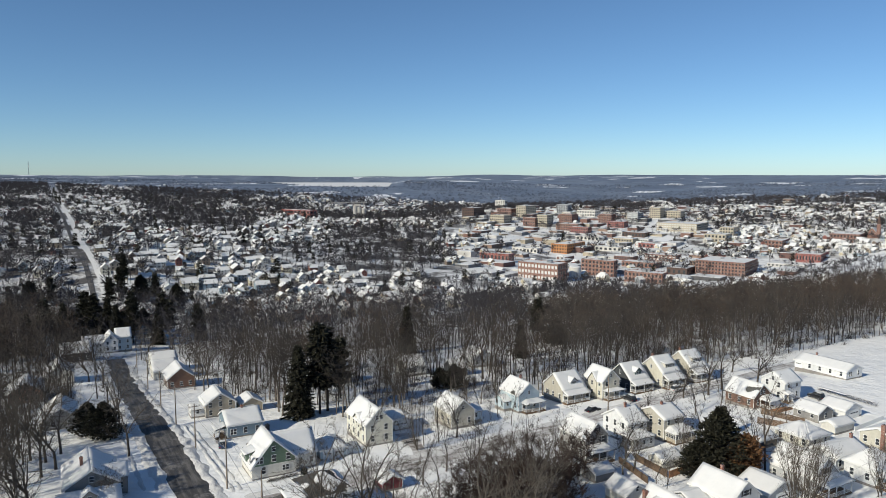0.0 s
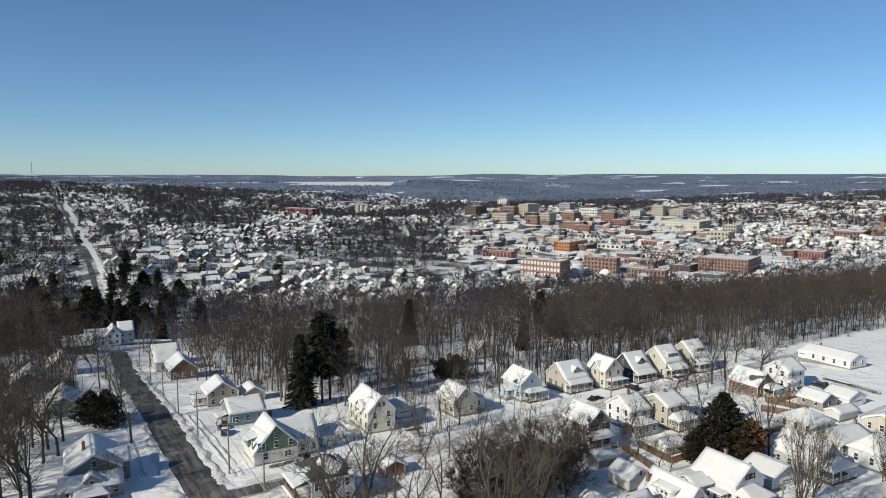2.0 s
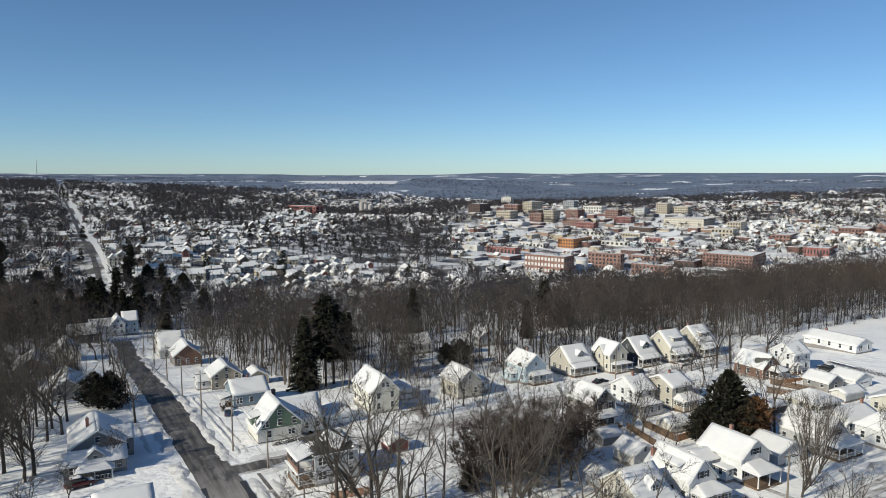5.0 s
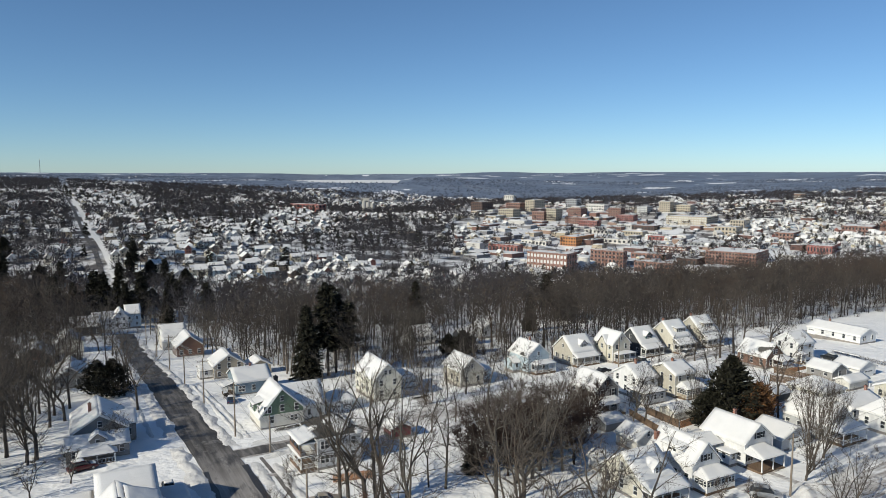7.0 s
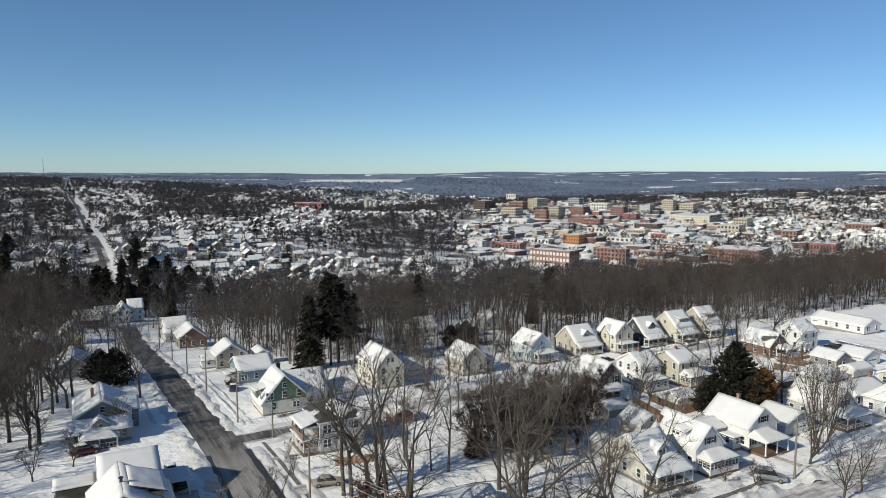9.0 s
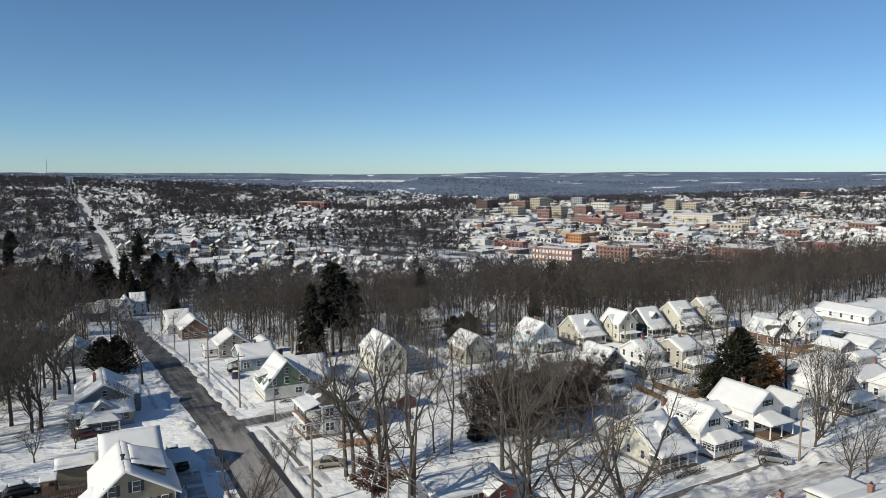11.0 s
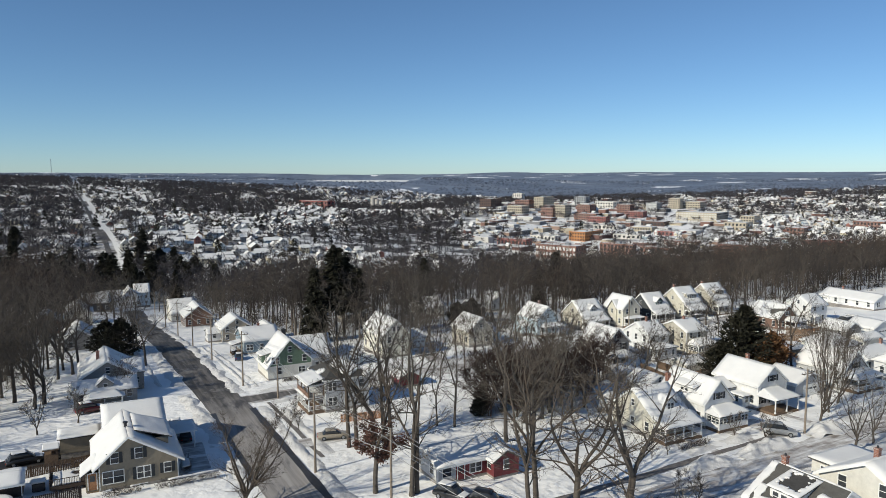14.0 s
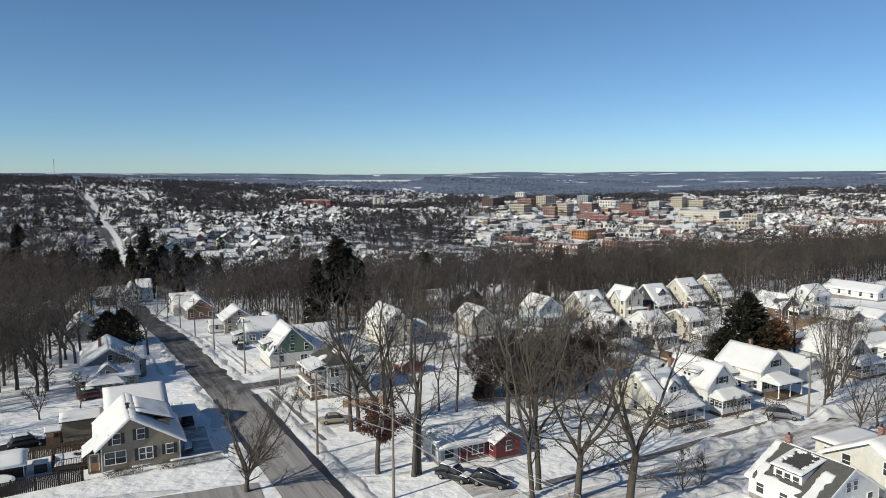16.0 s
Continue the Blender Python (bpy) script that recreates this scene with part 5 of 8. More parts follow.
def shade_tree(seed, height, radius, fork_at=0.3, leaders=3, spread=1.0, levels=4, bend=0.14, shoots=3, twigs=7, twig_r=0.012, sides=8, stems=1, lean=0.15, thin=1.0, gather=0.10, cut=1.0):
    """A bole that forks again and again into curving limbs that end in fine twigs."""
    g = Grow(seed)
    rng = g.rng

    def grow(p, d, r, reach, level):
        length = reach * rng.uniform(0.38, 0.54)
        last = level >= levels
        if last:
            length = reach * rng.uniform(0.6, 0.9)
        r = max(r, twig_r * 1.4)
        few = max(2, int((5 - level) * cut + 0.5))
        along = g.limb(p, d, length, r, few, max(3, min(sides - 2, 6) - level), bend * (1 + 0.2 * level), gather if level < 2 else gather * 0.35, 0.3 if last else 0.7)
        left = reach - length
        for k in range(shoots if not last else 0):
            q, w, rr = along[rng.randrange(1, len(along))]
            side = (g.aside(w, rng.uniform(0.6, 1.2)) + Vector((0, 0, 0.12))).normalized()
            grow(q, side, rr * 0.4, max(left * rng.uniform(0.4, 0.8), height * 0.05), min(level + 2, levels))
        if last:
            for k in range(twigs):
                q, w, rr = along[min(len(along) - 1, int(len(along) * (0.15 + 0.85 * k / twigs)))]
                q = q.lerp(along[-1][0], rng.random() * 0.6)
                side = (g.aside(w, rng.uniform(0.3, 1.1)) + Vector((0, 0, 0.1))).normalized()
                g.blade(q, side, height * rng.uniform(0.03, 0.075) * thin, twig_r)
            g.blade(along[-1][0], along[-1][1], height * 0.05 * thin, twig_r)
            return
        q, w, rr = along[-1]
        for k in range(3 if rng.random() < 0.3 else 2):
            way = g.aside(w, rng.uniform(0.2, 0.62) * spread)
            grow(q - w * rr * 0.5, way, rr * rng.uniform(0.62, 0.86), left * rng.uniform(0.8, 1.1), level + 1)

    for s in range(stems):
        tip = Vector((rng.uniform(-1, 1), rng.uniform(-1, 1), 0)) * (lean if stems == 1 else 0.22)
        d = (Vector((0, 0, 1)) + tip).normalized()
        base = Vector((rng.uniform(-0.35, 0.35), rng.uniform(-0.35, 0.35), 0)) * (0 if stems == 1 else 1)
        base.z = -0.5
        flare = g.limb(base, d, 1.0, radius * 1.5, 2, sides, 0.0, 0, 0.72)
        bole = g.limb(flare[-1][0] - d * 0.05, d, max(height * fork_at - 0.5, 0.4), radius * 1.05, 7, sides, 0.09, 0.03, 0.82)
        p, way, r = bole[-1]
        turn = rng.uniform(0, 6.28)
        for j in range(leaders):
            a = turn + 6.28 * (j + rng.uniform(-0.25, 0.25)) / leaders
            out = Vector((math.cos(a), math.sin(a), 0)) * rng.uniform(0.25, 0.7) * spread
            grow(p - way * r, (way + out).normalized(), r * rng.uniform(0.55, 0.85), height * (1 - fork_at) * rng.uniform(0.95, 1.15), 0)
        for j in range(1 if leaders > 1 and fork_at > 0.25 else 0):
            q, w, rr = bole[rng.randrange(4, 7)]
            side = (g.aside(w, rng.uniform(0.7, 1.0)) + Vector((0, 0, 0.2))).normalized()
            grow(q, side, rr * 0.5, height * rng.uniform(0.3, 0.45), 1)
    return g.arrays()


def bare_tree(seed, height, radius, crown=0.35, leaders=2, limbs=10, reach=0.27, subs=7, twigs=6, twig_r=0.012, sides=8, spread=0.35, low=3, lean=0.06, detail=2, power=0.6, tip_size=1.0, opening=(0.65, 1.2)):
    """A straight bole whose leaders run on to the top, with rising side limbs, branches and fine twigs along them.
    detail 2 is for trees close by, 1 for the woods' edge, 0 for those within."""
    g = Grow(seed)
    rng = g.rng

    def branch(p, d, length, r):
        if detail == 2:
            run = g.limb(p, d, length, r, 3, 3, 0.2, 0.05, 0.3)
        else:
            (g.twig if detail else g.blade)(p, d, length, r)
            run = [(p + d * length * f, d, r) for f in (0.0, 0.35, 0.7, 1.0)]
        for k in range(twigs):
            q, w, _ = run[rng.randrange(1, 4)]
            q = q - w * length * rng.uniform(0, 0.3)
            way = (g.aside(w, rng.uniform(0.35, 0.95)) + Vector((0, 0, 0.15))).normalized()
            size = height * rng.uniform(0.022, 0.05) * tip_size
            g.blade(q, way, size, twig_r)
            if detail == 2 and k % 2:
                g.blade(q + way * size * 0.4, g.aside(way, 0.6), size * 0.6, twig_r * 0.8)

    def side_limb(p, w, r, length, turn, angle):
        s, t = g.frame_of(w)
        d = (w * math.cos(angle) + (s * math.cos(turn) + t * math.sin(turn)) * math.sin(angle)).normalized()
        if detail == 0:
            g.twig(p, d, length, r)
            run = [(p + d * length * f, d, r) for f in (0.0, 0.3, 0.5, 0.7, 0.85, 1.0)]
        else:
            n = 6 if detail == 2 else 3
            run = g.limb(p, d, length, r, n, 4 if detail == 2 else 3, 0.24 if detail == 2 else 0.22, 0.03, 0.2)
        for j in range(subs):
            f = 0.2 + 0.8 * (j + rng.random()) / subs
            q, v, rr = run[min(len(run) - 1, int(f * (len(run) - 1) + 0.5))]
            branch(q, (g.aside(v, rng.uniform(0.4, 0.95)) + Vector((0, 0, 0.08))).normalized(), length * rng.uniform(0.22, 0.5) * (1.15 - 0.5 * f), max(rr * 0.55, twig_r * 1.2))

    tip = Vector((rng.uniform(-1, 1), rng.uniform(-1, 1), 0)) * lean
    d = (Vector((0, 0, 1)) + tip).normalized()
    flare = g.limb(Vector((0, 0, -0.5)), d, 1.0, radius * 1.45, 2, sides, 0.0, 0, 0.74)
    bole = g.limb(flare[-1][0] - d * 0.05, d, max(height * crown - 0.5, 0.5), radius * 1.05, 7, sides, 0.05, 0.02, 0.8)
    turn = rng.uniform(0, 6.28)
    for j in range(low):
        q, w, rr = bole[rng.randrange(4, 8)]
        turn += 2.4
        side_limb(q, w, rr * 0.36, height * reach * rng.uniform(0.5, 1.0), turn, rng.uniform(0.8, 1.2))
    p, w, r = bole[-1]
    for j in range(leaders):
        a = turn + 6.28 * (j + rng.uniform(-0.2, 0.2)) / leaders
        out = Vector((math.cos(a), math.sin(a), 0)) * (spread * rng.uniform(0.6, 1.3) if leaders > 1 else 0.05)
        n = (3, 5, 10)[detail]
        top = height * (1 - crown) * rng.uniform(0.82, 1.08)
        run = g.limb(p - w * r * 0.6, (w + out).normalized(), top, r * (0.9 if leaders == 1 else rng.uniform(0.6, 0.8)), n, (3, 4, 6)[detail], (0.12, 0.14, 0.19)[detail], 0.025, 0.1)
        for k in range(limbs):
            f = 0.06 + 0.92 * (k + rng.random() * 0.8) / limbs
            i = min(n - 1, int(f * n))
            q = run[i][0].lerp(run[i + 1][0], f * n - i)
            turn += 2.4 + rng.uniform(-0.4, 0.4)
            length = height * reach * ((1 - f) ** power * rng.uniform(0.55, 1.15) + 0.16)
            side_limb(q, run[i][1], max(run[i][2] * 0.5, twig_r * 1.5), length, turn, rng.uniform(*opening))
    return g.arrays()


def conifer(seed, height, width, whorls=22, per=9, droop=0.25, ragged=0.25, bare_to=0.06, clump=0.55, power=0.75, sprays=3):
    """A trunk, drooping boughs and many small sprays of needles; returns trunk and needle arrays."""
    t = Grow(seed)
    rng = t.rng
    t.limb(Vector((0, 0, -0.5)), Vector((0, 0, 1)), height, height * 0.016, 6, 6, 0.01, 0, 0.12)
    g = Grow(seed + 1)
    for k in range(whorls):
        f = bare_to + (1 - bare_to) * (k + 0.3) / whorls
        z = height * f
        reach = width * (1 - f) ** power * (1 - ragged * rng.random()) + 0.25
        for j in range(per):
            a = 2 * math.pi * (j + rng.random() * 0.8) / per
            out = Vector((math.cos(a), math.sin(a), 0))
            r = reach * rng.uniform(1 - ragged, 1.0)
            zz = z + rng.uniform(-0.7, 0.7) * height / whorls
            tip = Vector((0, 0, zz)) + out * r + Vector((0, 0, -droop * r + rng.uniform(-0.2, 0.3)))
            root = Vector((0, 0, zz))
            t.twig(root, (tip - root).normalized(), (tip - root).length, 0.05)
            n = max(3, int(r * 2.6))
            for i in range(n):
                s = (i + 0.6) / n
                c = root.lerp(tip, s)
                side = Vector((-out.y, out.x, 0))
                size = clump * rng.uniform(0.7, 1.3) * (0.5 + 0.6 * (1 - abs(s - 0.55)))
                for q in range(sprays):
                    w = (out * rng.uniform(0.3, 1.0) + side * rng.uniform(-1, 1) + Vector((0, 0, rng.uniform(-0.7, 0.15)))).normalized()
                    up = w.cross(Vector((rng.uniform(-1, 1), rng.uniform(-1, 1), rng.uniform(0.3, 1)))).normalized()
                    b = g.n
                    g.v += [tuple(c + up * size * 0.22), tuple(c - up * size * 0.22), tuple(c + w * size)]
                    g.n += 3
                    g.f.append((b, b + 1, b + 2))
    return t.arrays(), g.arrays()


def full_evergreen(seed, height, width, boughs=330, sprays=15, size=0.75, widest=0.32, lift=0.35):
    """A broad evergreen clothed to the ground: many rising boughs of uneven length, ragged with dense sprays."""
    t = Grow(seed)
    rng = t.rng
    t.limb(Vector((0, 0, -0.5)), Vector((0, 0, 1)), height * 0.94, height * 0.018, 6, 6, 0.01, 0, 0.12)
    g = Grow(seed + 1)
    for k in range(boughs):
        f = (k + rng.random()) / boughs
        a = k * 2.39996 + rng.uniform(-0.4, 0.4)
        out = Vector((math.cos(a), math.sin(a), 0))
        swell = 1 - abs((f - widest) / (1 - widest if f > widest else widest * 1.7)) ** (1.15 if f > widest else 2.0)
        lobe = 1 + 0.5 * noise.noise((out.x * 1.4, out.y * 1.4, f * 4 + seed))
        r = max(0.3, width * max(0.0, swell) ** 0.8 * lobe * rng.uniform(0.78, 1.08))
        root = Vector((0, 0, height * (0.03 + 0.90 * f) - 0.12 * r))
        tip = root + out * r + Vector((0, 0, lift * r * rng.uniform(0.4, 1.3)))
        t.twig(root, (tip - root).normalized(), (tip - root).length, 0.05)
        for i in range(sprays):
            c = root.lerp(tip, 0.35 + 0.65 * rng.random() ** 0.7) + Vector((rng.gauss(0, 0.22), rng.gauss(0, 0.22), rng.gauss(0, 0.2)))
            w = (out * rng.uniform(0.1, 1.0) + Vector((rng.uniform(-0.8, 0.8), rng.uniform(-0.8, 0.8), rng.uniform(-0.25, 1.0)))).normalized()
            up = w.cross(Vector((rng.uniform(-1, 1), rng.uniform(-1, 1), rng.uniform(-1, 1)))).normalized()
            s = size * rng.uniform(0.6, 1.3)
            b = g.n
            g.v += [tuple(c + up * s * 0.24), tuple(c - up * s * 0.24), tuple(c + w * s)]
            g.n += 3
            g.f.append((b, b + 1, b + 2))
    return t.arrays(), g.arrays()


def plant(kind, meshes, x, y, z, turn, size, label, category="tree", group="", name="tree"):
    """One tree: an empty at its foot with its trunk (and crown) under it."""
    ob = thing(name, label, category, Matrix.LocRotScale((x, y, z), Euler((0, 0, radians(turn))), (size,) * 3), group)
    for nm, me in meshes:
        part(nm, me, None, ob)
    return ob


def bare_meshes(arr, mat, cut=None, bole=None):
    """Splits a tree's arrays into trunk and crown meshes."""
    v, f = arr
    thick = cut
    me_t = raw_mesh("trunk", v, f[:thick], [bole or mat], smooth=True)
    me_c = raw_mesh("crown", v, f[thick:], [mat])
    return [("trunk", me_t), ("crown", me_c)]


def trunk_faces(sides):
    return 2 * sides * 2 + 7 * sides * 2


NEAR_TREES = [bare_meshes(bare_tree(100 + k, *kind), BARK, trunk_faces(8)) for k, kind in enumerate((
    (21, 0.28, 0.28, 3, 8, 0.31, 7, 6, 0.017, 8, 0.50), (18.5, 0.29, 0.22, 4, 7, 0.34, 7, 6, 0.017, 8, 0.66), (22.5, 0.26, 0.36, 2, 10, 0.29, 7, 6, 0.017, 8, 0.42), (14.5, 0.22, 0.20, 4, 7, 0.34, 7, 6, 0.016, 8, 0.6), (21, 0.24, 0.25, 3, 8, 0.28, 7, 6, 0.017, 8, 0.45)))]
STREET_TREE = bare_meshes(bare_tree(146, 13.5, 0.27, 0.13, 7, 11, 0.27, 8, 6, 0.010, spread=0.55, low=3, lean=0.02, power=0.7, tip_size=1.5, opening=(0.4, 0.85)), BARK, trunk_faces(8))
BIG_TREE = bare_meshes(bare_tree(141, 23, 0.42, 0.30, 3, 10, 0.32, 8, 7, 0.012, spread=0.5, low=4), BARK, trunk_faces(8))
SMALL_TREES = [bare_meshes(shade_tree(150 + k, 5.5, 0.09, 0.16, 4, 1.2, 3, 0.16, 3, 9, 0.01), BARK, trunk_faces(8)) for k in range(2)]
MULTI = [bare_meshes(shade_tree(160 + k, 14.5, 0.15, 0.08, 4, 0.55, 3, 0.08, 3, 7, 0.012, 8, 2, gather=0.14), BARK, trunk_faces(8)) for k in range(2)]
BRUSH = [bare_meshes(shade_tree(170 + k, 10, 0.11, 0.1, 3, 1.15, 3, 0.2, 3, 8, 0.022, 6, 2, thin=1.5), BRUSH_BARK, trunk_faces(6)) for k in range(2)]
WOODS = [bare_meshes(bare_tree(180 + k, 20, 0.19, (0.32, 0.22, 0.36, 0.25, 0.28)[k], (2, 3, 2, 3, 2)[k], (10, 7, 9, 7, 9)[k], (0.28, 0.30, 0.26, 0.30, 0.28)[k], 5, 6, 0.026, 6, detail=1), WOODS_BARK, trunk_faces(6), BOLE_BARK) for k in range(5)]

# u, v, kind, size, turn, label
front_trees = (
    (34.0, 74.6, 4, 1.05, 40, "tall grey-barked bare tree with a forked trunk"), (34.9, 75.0, 2, 0.98, 310, "leaning bare tree before the red ranch house"), (33.1, 93.9, 2, 0.92, 10, "slender bare tree near the parked sedan"),
    (33.9, 93.2, 0, 0.95, 120, "slender bare tree in a front garden"), (36.5, 93.1, 1, 1.05, 300, "bare tree with a thick trunk in a snowy garden"), (38.2, 93.3, 2, 0.95, 70, "thick-trunked bare tree in a snowy garden"),
    (38.9, 92.0, 4, 0.98, 190, "bare tree among others in a snowy garden"), (49.8, 93.4, 2, 0.66, 250, "bare tree with a level side branch"), (47.8, 95.2, 2, 0.5, 20, "thin bare tree on the open lot"),
    (53.1, 83.9, 2, 0.98, 330, "tall bare tree behind the ranch house"), (55.8, 81.3, 1, 1.1, 20, "tall broad bare tree behind the ranch house"), (42.8, 62.6, 4, 1.02, 150, "bare tree leaning over the street"),
    (47.1, 60.3, 1, 1.15, 20, "broad bare tree by the street"), (44.5, 64.0, 0, 1.0, 80, "bare tree at the edge of the street"),
)
lot_trees = (
    (60.2, 89.6, 1, 0.95, 60, "broad bare tree in the thicket"), (63.6, 90.0, 0, 0.85, 210, "bare tree in the dense thicket"), (66.5, 92.0, 3, 1.05, 280, "bare tree in the dense thicket"),
    (69.5, 90.0, 2, 0.72, 10, "bare tree between thicket and cottage"), (-6.4, 140.7, 1, 1.15, 15, "large bare tree with a stout trunk"), (-11.2, 145, 0, 1.1, 160, "bare tree in a snowy back garden"),
    (7.5, 137.3, 3, 0.6, 75, "pale slender bare tree by the bungalow"), (5.2, 137.4, 3, 0.55, 190, "pale slender bare tree by the porch"), (91.2, 57.1, 3, 0.72, 90, "bare street tree on the snowbank"),
    (96.4, 57.9, 3, 0.6, 260, "bare street tree beyond the snowbank"), (78.6, 137.6, 3, 0.92, 55, "spreading bare tree before the cream house"), (168.4, 127.7, 1, 0.9, 35, "round-crowned bare tree on the white lawn"),
    (143.3, 130.6, 3, 0.8, 170, "bare tree by the side street"), (150, 128.4, 0, 0.85, 300, "bare tree on the verge"),
)
road_trees = (
    (157, 130, 2, 0.9, 20, "tall bare tree beside the side street"), (122, 92, 3, 0.8, 340, "bare tree behind the hip-roofed cottage"), (119.5, 88, 2, 0.75, 40, "bare tree behind the houses"),
    (100, 103, 3, 0.75, 110, "bare tree by the wooden fence"), (95, 101, 3, 0.8, 220, "bare tree in a fenced garden"), (12, 165, 0, 0.9, 130, "dark bare tree beside the main road"),
    (10.5, 182, 2, 0.9, 240, "dark bare tree beside the main road"), (12.4, 196, 0, 0.8, 20, "bare tree shading the main road"), (-2, 165, 1, 1.0, 330, "bare tree behind the bungalow"),
    (-7.7, 138.1, 3, 0.9, 60, "bare tree beside a stout one"), (-4.7, 161.4, 0, 0.95, 200, "tall bare tree behind the gardens"), (-9, 158, 1, 1.1, 250, "broad bare tree in the gardens"),
    (-1, 176, 0, 0.95, 80, "tall bare tree behind the low house"), (-9, 178, 2, 0.9, 10, "tall bare tree in the gardens"),
)
garden_trees = (
    (-5, 190, 1, 1.05, 130, "broad bare tree in the gardens"), (-11, 196, 0, 0.95, 290, "tall bare tree in the gardens"), (-13.5, 150, 4, 1.0, 110, "tall bare tree at the gardens' edge"),
    (-8, 214, 1, 1.0, 170, "broad bare tree in the gardens"), (-14, 186, 2, 0.95, 310, "tall bare tree in the gardens"), (11, 216, 0, 0.8, 15, "dark bare tree beside the main road"),
    (9, 232, 2, 0.75, 100, "dark bare tree above the road"), (11.5, 249, 0, 0.8, 200, "dark bare tree beside the main road"), (8, 263, 1, 0.8, 310, "broad bare tree by the road"),
    (11, 281, 2, 0.8, 60, "tall bare tree by the road"), (7, 298, 0, 0.85, 140, "tall bare tree at the bend"), (11, 312, 1, 0.85, 250, "broad bare tree at the bend"),
    (12, 326, 0, 0.8, 30, "bare tree before the tower house"), (29, 312, 2, 0.75, 170, "tall bare tree at the foot of the road"),
)
foot_trees = (
    (38, 222, 0, 0.72, 15, "slender bare tree beside the brown house"), (40.5, 229, 2, 0.7, 95, "slender bare tree beside the brown house"), (42, 238, 4, 0.75, 170, "bare tree behind the brown house"), (41, 250, 2, 0.75, 250, "bare tree behind the white cottage"), (44, 259, 1, 0.75, 330, "broad bare tree behind the white cottage"), (40, 268, 0, 0.72, 40, "bare tree behind the cottages"), (43, 281, 3, 0.95, 120, "bare tree behind the cream cottage"),
    (27.5, 272, 4, 0.7, 200, "thin bare tree before the cream cottage"), (41, 296, 1, 0.75, 290, "broad bare tree by the cross street"), (36.5, 230, 4, 0.62, 350, "thin bare tree by the brown house"), (46, 216, 1, 0.7, 60, "broad bare tree at the woods' edge"), (40, 203, 2, 0.66, 130, "slender bare tree behind the gardens"),
)
edge_trees = (
    (177, 143, 1, 0.8, 20, "spreading bare tree at the side street's edge"), (186, 160, 3, 0.95, 140, "round-crowned bare tree before the woods"), (162, 153, 2, 0.75, 260, "tall slender bare tree behind the bungalows"), (200, 158, 0, 0.75, 60, "tall bare tree before the woods"), (214, 156, 4, 0.75, 300, "tall bare tree before the woods"), (136, 154, 4, 0.7, 80, "tall bare tree behind the bungalows"), (118, 158, 0, 0.7, 10, "tall bare tree behind the bungalows"),
)
left_trees = (
    (33, 325, 1, 0.8, 80, "broad bare tree at the foot of the road"), (-30, 120, 1, 1.1, 0, "broad bare tree beyond the gardens"), (-24, 128, 0, 1.0, 50, "tall bare tree beyond the gardens"),
    (-20, 116, 3, 1.0, 90, "bare tree beyond the drive"), (-34, 132, 2, 1.0, 140, "tall bare tree beyond the gardens"), (-17, 128, 1, 1.0, 200, "broad bare tree at the lawn's edge"),
    (-26, 108, 0, 0.95, 280, "tall bare tree beyond the shed"), (-16, 155, 2, 1.1, 20, "tall bare tree in the gardens"), (-20, 138, 0, 1.0, 100, "bare tree in the gardens"),
    (-14, 172, 1, 1.1, 280, "broad bare tree below the gardens"),
)
for u, v, k, size, turn, label in front_trees + lot_trees + road_trees + garden_trees + left_trees + foot_trees + edge_trees:
    p = on_land(u, v)
    plant("near", NEAR_TREES[k], p.x, p.y, p.z, turn, size * (1.15 if v < 100 else 1.0), label, group="bare garden trees")
p = on_land(15.5, 79.6)
plant("street", STREET_TREE, p.x, p.y, p.z, 45, 1.0, "full-crowned bare street tree by the main road", group="bare garden trees")
p = Vector((17.0, 71.0, 0))
p.z = land(p.x, p.y)
plant("big", BIG_TREE, p.x, p.y, p.z, 120, 1.0, "big spreading bare tree with a stout trunk by the street", group="bare garden trees")
for u, v, k, size, label in ((-1.3, 125.1, 0, 1.15, "small forked bare tree on a snowy lawn"), (-6.7, 121.4, 1, 1.25, "small bare tree with a round head on the lawn"), (85.3, 66.4, 0, 0.85, "small bare tree by the parked estate car"),
                             (82.4, 69.2, 1, 0.8, "bushy bare shrub before the glazed porch"), (28.8, 104.5, 0, 0.7, "low garden shrub by the porch"), (104, 112, 1, 0.8, "small bare tree by the flat-roofed addition"), (30.2, 112, 1, 0.6, "snowy shrub by the porch"), (146, 126, 0, 1.0, "small bare tree by the side street"), (58, 55.6, 1, 0.95, "small spreading bare tree by the street"), (61.6, 56.6, 0, 0.8, "small bare tree on the street's bank"), (69.6, 69.4, 1, 0.55, "bushy bare shrub before the porch"), (72.4, 70.0, 0, 0.5, "bushy bare shrub before the porch"), (66.6, 69.0, 1, 0.5, "bushy bare shrub beside the porch")):
    p = on_land(u, v)
    plant("small", SMALL_TREES[k], p.x, p.y, p.z, u * 40 % 360, size, label, group="small garden trees", name="small_tree")
for u, v, k, size, label in ((99.6, 68.4, 0, 1.0, "tall many-stemmed bare tree by the white house"), (104.8, 70.4, 1, 1.05, "many-stemmed bare tree on the verge"), (110.5, 72.8, 0, 0.9, "many-stemmed bare tree before the porch"), (113, 103, 1, 0.62, "pale many-stemmed tree by the fence"),
                             (126.5, 70, 1, 0.7, "bare many-stemmed tree by the dark porch"), (67, 134, 0, 0.8, "thin many-stemmed tree by the side street"), (80, 170, 1, 1.15, "wide many-stemmed bare tree at the woods' edge")):
    p = on_land(u, v)
    plant("multi", MULTI[k], p.x, p.y, p.z, u * 70 % 360, size, label, group="many-stemmed trees")
